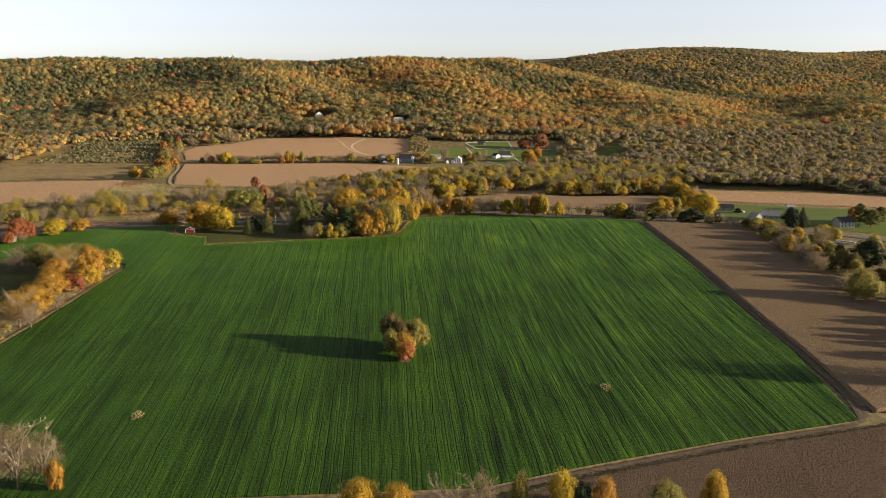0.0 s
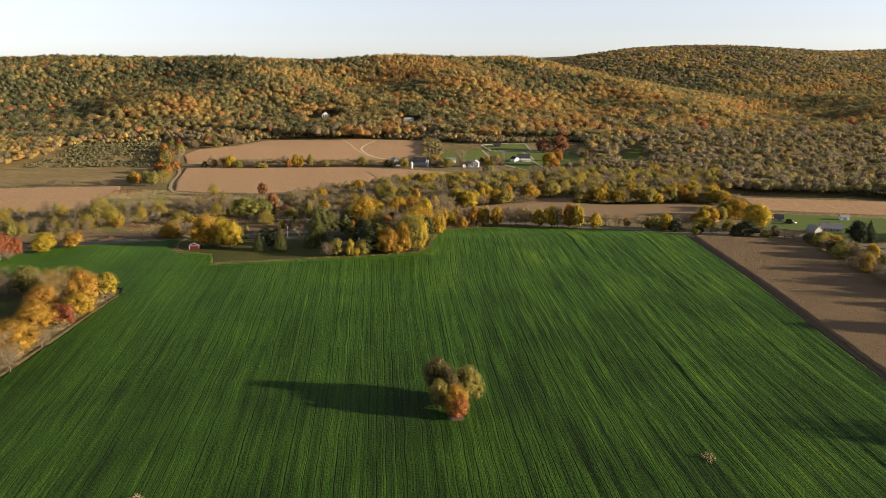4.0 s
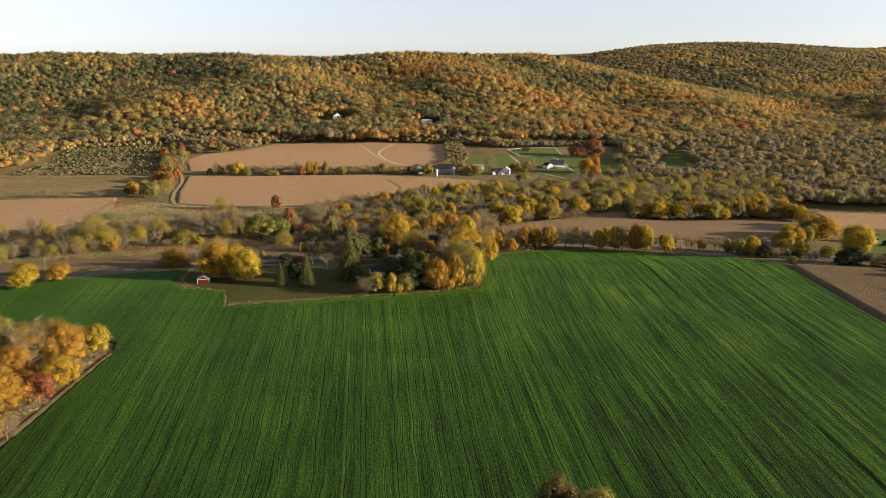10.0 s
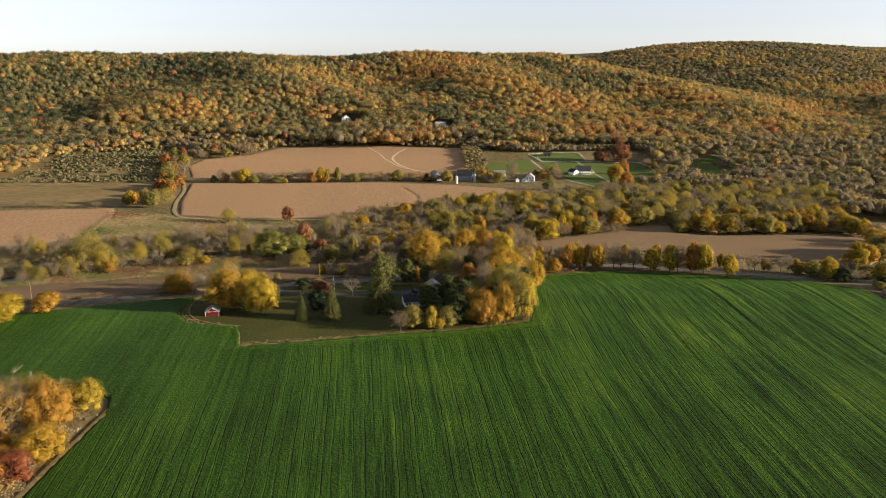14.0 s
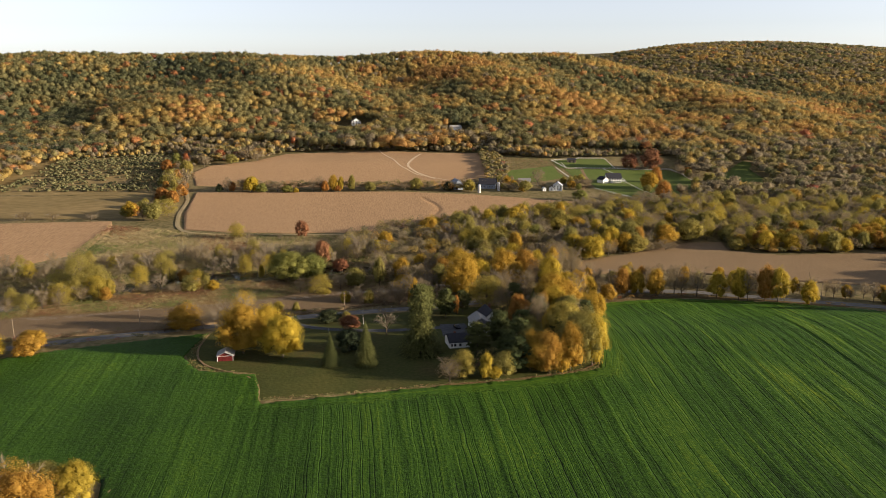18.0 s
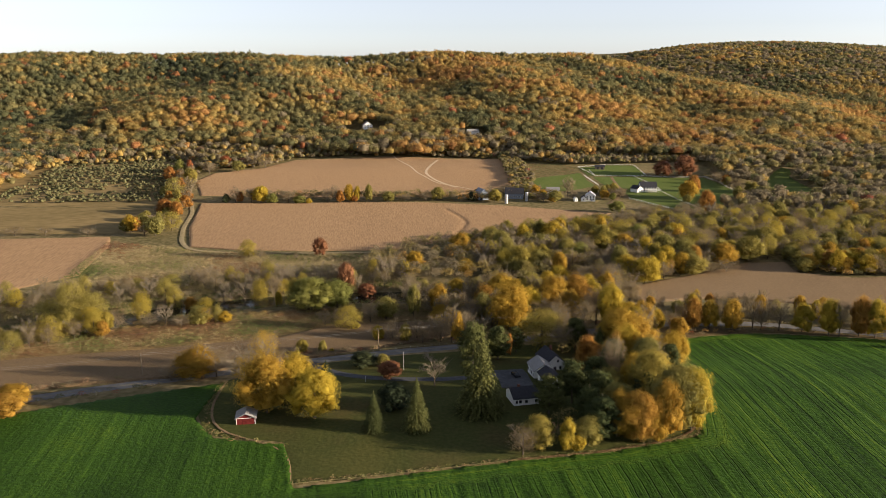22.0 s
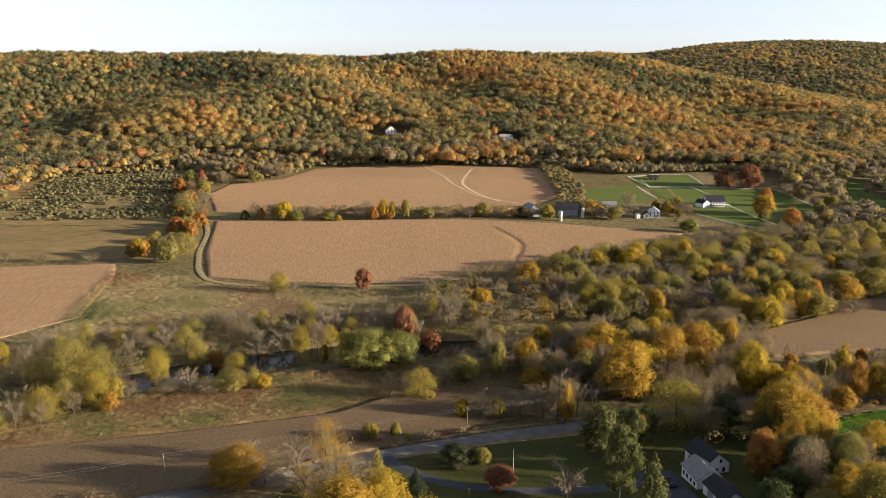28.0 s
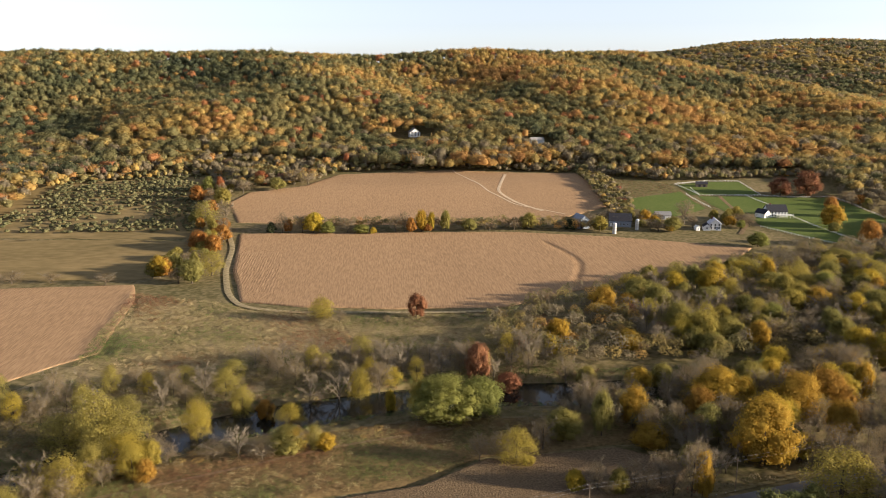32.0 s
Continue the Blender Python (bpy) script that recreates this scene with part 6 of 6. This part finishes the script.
def house(name, x, y, rz, wide, deep, wall, rise, m_wall, m_roof, label, category, windows=(), doors=(), chimney=None, over=0.4, lift=0.0):
    """A gabled building; its ridge runs along its own y. windows: (side, along, sill, width, height); sides e, w, n, s."""
    top = tagged(holder(name, x, y, float(terrain(x, y)) + 0.1 + lift, rz), label, category)
    a, b = wide / 2, deep / 2
    v = [(-a, -b, -0.6), (a, -b, -0.6), (a, b, -0.6), (-a, b, -0.6), (-a, -b, wall), (a, -b, wall), (a, b, wall), (-a, b, wall), (0, -b, wall + rise), (0, b, wall + rise)]
    child("wall", v, [(0, 3, 2, 1), (0, 1, 5, 8, 4), (2, 3, 7, 9, 6), (1, 2, 6, 5), (3, 0, 4, 7), (4, 8, 9, 7), (5, 6, 9, 8)], m_wall, top)
    k, t, slope = rise / a, 0.18, math.hypot(1, rise / a)
    roof = []
    for s in (-1, 1):
        ex, ez = s * (a + over), wall - k * over
        up = t * slope
        p = [(0, wall + rise + 0.03), (ex, ez + 0.03), (ex, ez + 0.03 + up), (0, wall + rise + 0.03 + up)]
        vs = [(px, yy, pz) for yy in (-b - over, b + over) for px, pz in p]
        fs = [(0, 1, 2, 3), (7, 6, 5, 4), (0, 4, 5, 1), (1, 5, 6, 2), (2, 6, 7, 3), (3, 7, 4, 0)]
        roof.append((vs, fs if s < 0 else [q[::-1] for q in fs]))
    child("roof", *merged(*roof), m_roof, top)

    def panel(nm, side, at, sill, w2, h2, mat, out, parent):
        if side in "ns":
            s = -1 if side == "s" else 1
            bx = box(at - w2 / 2, at + w2 / 2, min(s * b, s * (b + out)), max(s * b, s * (b + out)), sill, sill + h2)
        else:
            s = -1 if side == "w" else 1
            bx = box(min(s * a, s * (a + out)), max(s * a, s * (a + out)), at - w2 / 2, at + w2 / 2, sill, sill + h2)
        return child(nm, *bx, mat, parent)

    for side, at, sill, w2, h2 in windows:
        fr = panel("window", side, at, sill - 0.08, w2 + 0.2, h2 + 0.16, M_WHITE, 0.04, top)
        panel("pane", side, at, sill, w2, h2, M_GLASS, 0.07, fr)
    for side, at, w2, h2, mat in doors:
        panel("door", side, at, 0.0, w2, h2, mat, 0.06, top)
    if chimney:
        cx, cy, ch = chimney
        child("chimney", *box(cx - 0.4, cx + 0.4, cy - 0.4, cy + 0.4, wall, wall + rise + ch), M_BRICK, top)
    return top


barn = house("barn", -126.0, 527.6, 4, 5.6, 5.2, 2.1, 1.3, M_RED, M_GREYROOF, "small red wooden barn with a grey roof", "barn",
             (), (("s", 0, 1.8, 1.9, M_RED),))
for cx in (-2.75, 2.75):
    child("corner_board", *box(cx - 0.08, cx + 0.08, -2.68, -2.60, -0.3, 2.1), M_WHITE, barn)
child("fascia", *box(-2.9, 2.9, -2.67, -2.61, 2.0, 2.12), M_WHITE, barn)
house("farmhouse", -22.6, 573.0, 9, 7.2, 10.6, 3.4, 3.0, M_WHITE, M_SLATE, "white clapboard farmhouse with a dark shingle roof", "house",
      (("s", -1.9, 1.0, 0.9, 1.3), ("s", 1.9, 1.0, 0.9, 1.3), ("s", 0.9, 3.7, 0.7, 1.0), ("w", -3, 1.0, 0.9, 1.3), ("w", 0, 1.0, 0.9, 1.3), ("w", 3, 1.0, 0.9, 1.3), ("e", -2, 1.0, 0.9, 1.3), ("e", 2, 1.0, 0.9, 1.3)), (("s", -0.2, 1.0, 2.1, M_SLATE),), (1.2, 3.0, 0.9))
house("farmhouse_wing", -28.3, 562.6, 4, 7.0, 9.0, 3.2, 2.3, M_WHITE, M_GREYROOF, "white farmhouse wing with a pale and dark roof", "house",
      (("w", -3, 0.9, 0.9, 1.2), ("w", -1, 0.9, 0.9, 1.2), ("w", 1.2, 0.9, 0.9, 1.2), ("w", 3.2, 0.9, 0.9, 1.2), ("s", 1.5, 0.9, 0.8, 1.2)))
house("garage_wing", -27.2, 551.4, 6, 6.0, 9.5, 2.7, 1.9, M_WHITE, M_SLATE, "low white garage wing with a dark roof", "garage",
      (("w", -3, 1.0, 0.9, 1.0), ("s", 0.8, 1.0, 0.8, 1.0)), (("w", 1.2, 2.6, 2.2, M_BLUEGREY),))
house("outbuilding", -39.2, 536.6, 98, 8.6, 9.0, 2.5, 2.0, M_WHITE, M_SLATE, "low white outbuilding with a black shingle roof", "outbuilding",
      (("w", -2.9, 0.9, 0.9, 1.0), ("w", 0.4, 0.9, 0.9, 1.0), ("w", 2.4, 0.9, 0.9, 1.0), ("w", 3.6, 0.9, 0.7, 1.0)), (), (0.5, 1.5, 0.8))
house("grey_barn", 0.5, 958, 15, 8, 12, 5.0, 3.6, M_BLUEGREY, M_BLUEGREY, "weathered blue-grey gabled barn", "barn", (("s", 0, 2.2, 1.2, 1.4),), (("s", -2, 2.4, 2.8, M_SLATE),))
house("dairy_barn", 29, 960, 75, 9, 15, 4.2, 4.2, M_BLUEGREY, M_SLATE, "long weathered barn beside the silos", "barn", tuple(("w", -5 + 2.5 * k, 1.2, 0.9, 0.9) for k in range(5)), (("w", 6, 1.6, 2.2, M_WHITE),))
house("white_shed", 66, 979, 80, 6, 11, 3.0, 2.0, M_WHITE, M_GREYROOF, "white farm shed with a pale roof", "shed", (), (("w", 0, 2.2, 2.2, M_BLUEGREY),))
house("garden_shed", 77.5, 943.5, 10, 2.6, 3.0, 2.0, 1.2, M_WHITE, M_WHITE, "tiny white garden shed", "shed", (), (("s", 0, 0.8, 1.7, M_BLUEGREY),))
house("white_house", 90.5, 946, -14, 8.0, 8.5, 4.2, 3.0, M_WHITE, M_TIN, "white two-storey house with a bright tin roof", "house",
      tuple((sd, at, zz, 0.9, 1.4) for sd in "sw" for at in (-2.6, 0, 2.6) for zz in (0.8, 2.8)), (("s", 1.3, 1.0, 2.0, M_BLUEGREY),), (-1.5, 2, 1.0))
house("house_lean_to", 84.5, 944.5, -14, 4.5, 6, 2.6, 1.6, M_WHITE, M_SLATE, "low dark-roofed annex of the white house", "annex", (("s", 0, 0.9, 0.9, 1.1),))
house("manor_house", 151, 981, 84, 10, 14, 4.4, 4.0, M_WHITE, M_SLATE, "large white house with a dark roof and deck", "house",
      tuple(("w", at, zz, 1.0, 1.5) for at in (-5.5, -3.2, -0.9, 1.4, 3.7) for zz in (0.8, 2.7)), (("w", 5.8, 1.1, 2.1, M_BLUEGREY),), (0.5, 4, 1.2))
deck = tagged(holder("deck", 154, 973.4, float(terrain(154, 973)) + 0.05, -6), "white timber deck on posts before the house", "deck")
child("platform", *box(-6, 6, -2, 2, 2.4, 2.6), M_WHITE, deck)
for k in range(7):
    child("deck_post", *box(-5.9 + 1.95 * k, -5.7 + 1.95 * k, -1.95, -1.75, -0.3, 3.5), M_WHITE, deck)
child("handrail", *box(-6, 6, -1.95, -1.83, 3.4, 3.52), M_WHITE, deck)
house("manor_wing", 140.5, 978.5, 30, 7, 8, 3.4, 2.4, M_WHITE, M_SLATE, "white gabled wing with a dark roof", "house", (("s", -1.5, 0.9, 0.9, 1.2), ("s", 1.5, 0.9, 0.9, 1.2)))
house("stable", 134, 1077, 80, 5, 9, 2.6, 1.6, M_POLE, M_SLATE, "low dark brown stable in the paddock", "stable", (), (("w", -2, 1.8, 2.0, M_SLATE), ("w", 2, 1.8, 2.0, M_SLATE)))
house("hill_house", -98, 1298, 8, 11, 12, 4.5, 4.2, M_WHITE, M_GREYROOF, "white gabled house in a hillside clearing", "house", tuple(("s", at, zz, 1.3, 1.6) for at in (-3.6, 0, 3.6) for zz in (1.0, 3.4)), (), (1, 3, 1.0), lift=1.5)
house("hill_cottage", 27, 1252, 100, 8, 14, 3.2, 2.4, M_WHITE, M_GREYROOF, "pale low house among the hill trees", "house", tuple(("e", at, 1.0, 1.0, 1.3) for at in (-4, 0, 4)), lift=1.5)
house("road_house", 280, 551, 65, 7.5, 13, 2.6, 2.8, M_CREAM, M_GREYROOF, "white roadside house with a grey roof", "house", (("w", -4, 0.9, 1.0, 1.2), ("w", 0, 0.9, 1.0, 1.2), ("w", 4, 0.9, 1.0, 1.2), ("s", 1, 0.9, 1.0, 1.2)), (), (0.5, 2, 0.9))
house("white_garage", 266, 546, 20, 6.2, 7, 2.4, 2.4, M_CREAM, M_GREYROOF, "white gabled garage by the road", "garage", (("s", 2, 3.4, 0.8, 0.9),), (("s", 0, 4.6, 2.3, M_BLUEGREY),))
house("grey_house", 312, 512, 95, 8, 11, 4.2, 2.6, M_CREAM, M_SLATE, "white two-storey house with a brown roof", "house", tuple(("w", at, zz, 1.0, 1.3) for at in (-4, -1.4, 1.4, 4) for zz in (0.8, 2.7)))
house("north_house", 279, 624, 70, 7, 11, 2.8, 2.2, M_CREAM, M_SLATE, "pale roadside house beneath the yellow trees", "house", (("w", -3, 0.9, 1.0, 1.2), ("w", 2, 0.9, 1.0, 1.2)))
house("far_garage", 333, 624, 80, 5, 6, 2.4, 1.4, M_WHITE, M_GREYROOF, "small white garage beyond the lawn", "garage", (), (("w", 0, 2.6, 2.2, M_BLUEGREY),))
house("west_house", -232, 506, 40, 7, 10, 3.2, 2.4, M_CREAM, M_GREYROOF, "white house half hidden by red trees", "house", (("s", -1.5, 0.9, 0.9, 1.2), ("s", 1.5, 0.9, 0.9, 1.2), ("e", 0, 0.9, 0.9, 1.2)))

for x, y, rad, hi, lb in ((18.6, 938, 1.3, 6.8, "pale concrete silo with a flat top"), (37, 947, 1.25, 6.8, "pale concrete silo beside the barn")):
    silo = tagged(holder("silo", x, y, float(terrain(x, y))), lb, "silo", "silos of the farmstead")
    child("shaft", *tube([(0, 0, -0.5), (0, 0, hi)], [rad, rad], 20), M_CONCRETE, silo, smooth=False)
    child("dome", *tube([(0, 0, hi), (0, 0, hi + 0.5), (0, 0, hi + 0.8)], [rad * 1.03, rad * 0.75, 0.1], 20), M_TIN, silo)
    for k in range(4):
        child("hoop", *tube([(0, 0, 1.2 + k * 1.6), (0, 0, 1.35 + k * 1.6)], [rad + 0.05, rad + 0.05], 20), M_TIN, silo)


# ---- cars ----
def car(x, y, rz, paint, label):
    top = tagged(holder("car", x, y, float(terrain(x, y)) + 0.3, rz), label, "car", "parked cars")
    v = [(-0.9, -2.2, 0.35), (0.9, -2.2, 0.35), (0.9, 2.2, 0.35), (-0.9, 2.2, 0.35), (-0.88, -2.25, 0.85), (0.88, -2.25, 0.85), (0.88, 2.2, 0.95), (-0.88, 2.2, 0.95)]
    child("body", v, [(0, 3, 2, 1), (0, 1, 5, 4), (2, 3, 7, 6), (1, 2, 6, 5), (3, 0, 4, 7), (4, 5, 6, 7)], paint, top)
    c = [(-0.84, -1.2, 0.9), (0.84, -1.2, 0.9), (0.84, 1.9, 0.95), (-0.84, 1.9, 0.95), (-0.66, -0.5, 1.45), (0.66, -0.5, 1.45), (0.66, 1.3, 1.48), (-0.66, 1.3, 1.48)]
    cab = child("cabin", c, [(0, 1, 5, 4), (2, 3, 7, 6), (1, 2, 6, 5), (3, 0, 4, 7)], M_GLASS, top)
    child("roof_panel", *box(-0.68, 0.68, -0.5, 1.32, 1.45, 1.52), paint, cab)
    for sx in (-0.9, 0.9):
        for sy in (-1.4, 1.35):
            child("wheel", *tube([(sx - 0.11, sy, 0.33), (sx + 0.11, sy, 0.33)], [0.33, 0.33], 14), M_TYRE, top)
    return top


car(-37.5, 561, 15, M_CARDARK, "dark car parked on the farmhouse court")
for x, y, rz in ((279, 463, 60), (282.5, 461, 62), (286, 459, 58)):
    car(x, y, rz, M_CARWHITE, "white car parked behind the hedge")
car(287, 612, 20, M_CARWHITE, "white car parked by the roadside house")


# ---- fences, poles and wires ----
def fence(line, label, rails=2, gap=2.6):
    x0, y0 = line[0]
    top = tagged(holder("fence", x0, y0, 0), label, "fence", "white paddock fences")
    pm = None
    for (ax, ay), (bx, by) in zip(line, line[1:]):
        n = max(1, round(math.hypot(bx - ax, by - ay) / gap))
        pts = [(ax + (bx - ax) * k / n, ay + (by - ay) * k / n) for k in range(n + 1)]
        zs = [float(terrain(*p)) for p in pts]
        for p, z in zip(pts, zs):
            if pm is None:
                post = child("post", *box(-0.09, 0.09, -0.09, 0.09, -0.3, 1.45), M_WHITE, top)
                pm = post.data
            else:
                post = new("post", pm)
                post.parent = top
            post.location = (p[0] - x0, p[1] - y0, z)
        for k in range(rails):
            zz = 0.55 + 0.55 * k
            for (p, za), (q, zb) in zip(zip(pts, zs), zip(pts[1:], zs[1:])):
                d = Vector((q[0] - p[0], q[1] - p[1], 0)).normalized().cross(Vector((0, 0, 1))) * 0.04
                vs = [(p[0] - x0 + s * d.x, p[1] - y0 + s * d.y, za + zz + u) for u in (0, 0.10) for s in (-1, 1)]
                vs += [(q[0] - x0 + s * d.x, q[1] - y0 + s * d.y, zb + zz + u) for u in (0, 0.10) for s in (-1, 1)]
                child("rail", vs, [(0, 2, 3, 1), (4, 5, 7, 6), (0, 4, 6, 2), (1, 3, 7, 5), (2, 6, 7, 3), (0, 1, 5, 4)], M_WHITE, top)
    return top


fence([(114, 1085), (146, 1095), (173, 1093), (172, 1047), (122, 1050), (114, 1085)], "white board fence round the north paddock")
fence([(122, 1071), (122, 1050)], "short white board fence at the stable")
fence([(172, 1047), (194, 1040), (227, 1041)], "white board fence below the wood")
fence([(227, 1041), (233, 1022), (227, 963), (215, 920)], "white board fence along the paddock's east side")
fence([(159, 1048), (166, 1017), (165, 990)], "white board fence down to the manor")
fence([(162, 975), (164, 942), (171, 902)], "white board fence below the manor")
fence([(125, 949), (140, 921), (156, 895), (175, 880)], "white board fence beside the marsh")
fence([(112, 1053), (116, 1014)], "white board fence along the lane")

POLES = [(-214, 558), (-170, 574), (-128, 592), (-86, 605), (-42, 617), (4, 631), (50, 640), (98, 633), (147, 607), (186, 573), (236, 548)]
mast = None
for x, y in POLES:
    z = float(terrain(x, y))
    if mast is None:
        mast = tagged(holder("utility_pole", x, y, z, 20), "weathered wooden utility pole beside the road", "utility pole", "poles along the road")
        child("pole", *tube([(0, 0, -0.5), (0, 0, 9.6)], [0.16, 0.11], 8), M_POLE, mast)
        child("crossarm", *box(-0.06, 0.06, -1.1, 1.1, 8.9, 9.05), M_POLE, mast)
        for yy in (-1.0, 1.0):
            child("insulator", *tube([(0, yy, 9.05), (0, yy, 9.25)], [0.06, 0.04], 6), M_WHITE, mast)
    else:
        copy_thing(mast, pose(x, y, z, 0, 0, 20))
for k, off in enumerate((-0.9, 0.9)):
    pts = []
    for (ax, ay), (bx, by) in zip(POLES, POLES[1:]):
        for j in range(10):
            u = j / 10
            x, y = ax + (bx - ax) * u + off * 0.3, ay + (by - ay) * u + off
            pts.append((x, y, float(terrain(ax, ay)) * (1 - u) + float(terrain(bx, by)) * u + 9.25 - 3.2 * u * (1 - u)))
    v, fc = tube(pts, [0.014] * len(pts), 4)
    me = bpy.data.meshes.new("power_line")
    me.from_pydata(v, [], fc)
    me.materials.append(M_WIRE)
    tagged(new("power_line", me), "thin sagging wire strung between road poles", "power line", "wires along the road")

flag = tagged(holder("flagpole", -76.7, 574.2, float(terrain(-76.7, 574.2))), "slim white flagpole on the lawn", "flagpole")
child("pole", *tube([(0, 0, -0.3), (0, 0, 7.0)], [0.06, 0.035], 8), M_WHITE, flag)
child("finial", *tube([(0, 0, 7.0), (0, 0, 7.1), (0, 0, 7.2)], [0.05, 0.11, 0.03], 8), M_WHITE, flag)
lamp_post = tagged(holder("lamp_post", -90.5, 560.5, float(terrain(-90.5, 560.5))), "small white lamp post beside the driveway", "lamp post")
child("pole", *tube([(0, 0, -0.2), (0, 0, 1.7)], [0.045, 0.04], 6), M_WHITE, lamp_post)
child("lantern", *box(-0.1, 0.1, -0.1, 0.1, 1.7, 2.0), M_WHITE, lamp_post)
post = None
for k in range(26):
    u = k / 25
    x, y = -118 + 75 * u, 596.5 + 18.5 * u - 3 * u * (1 - u)
    if post is None:
        post = tagged(holder("guide_post", x, y, float(terrain(x, y))), "short weathered roadside guide post", "post", "guide posts along the road")
        child("stake", *box(-0.06, 0.06, -0.06, 0.06, -0.2, 0.85), M_POLE, post)
        child("cap", *box(-0.08, 0.08, -0.08, 0.08, 0.85, 0.98), M_WHITE, post)
    else:
        copy_thing(post, pose(x, y, float(terrain(x, y))))
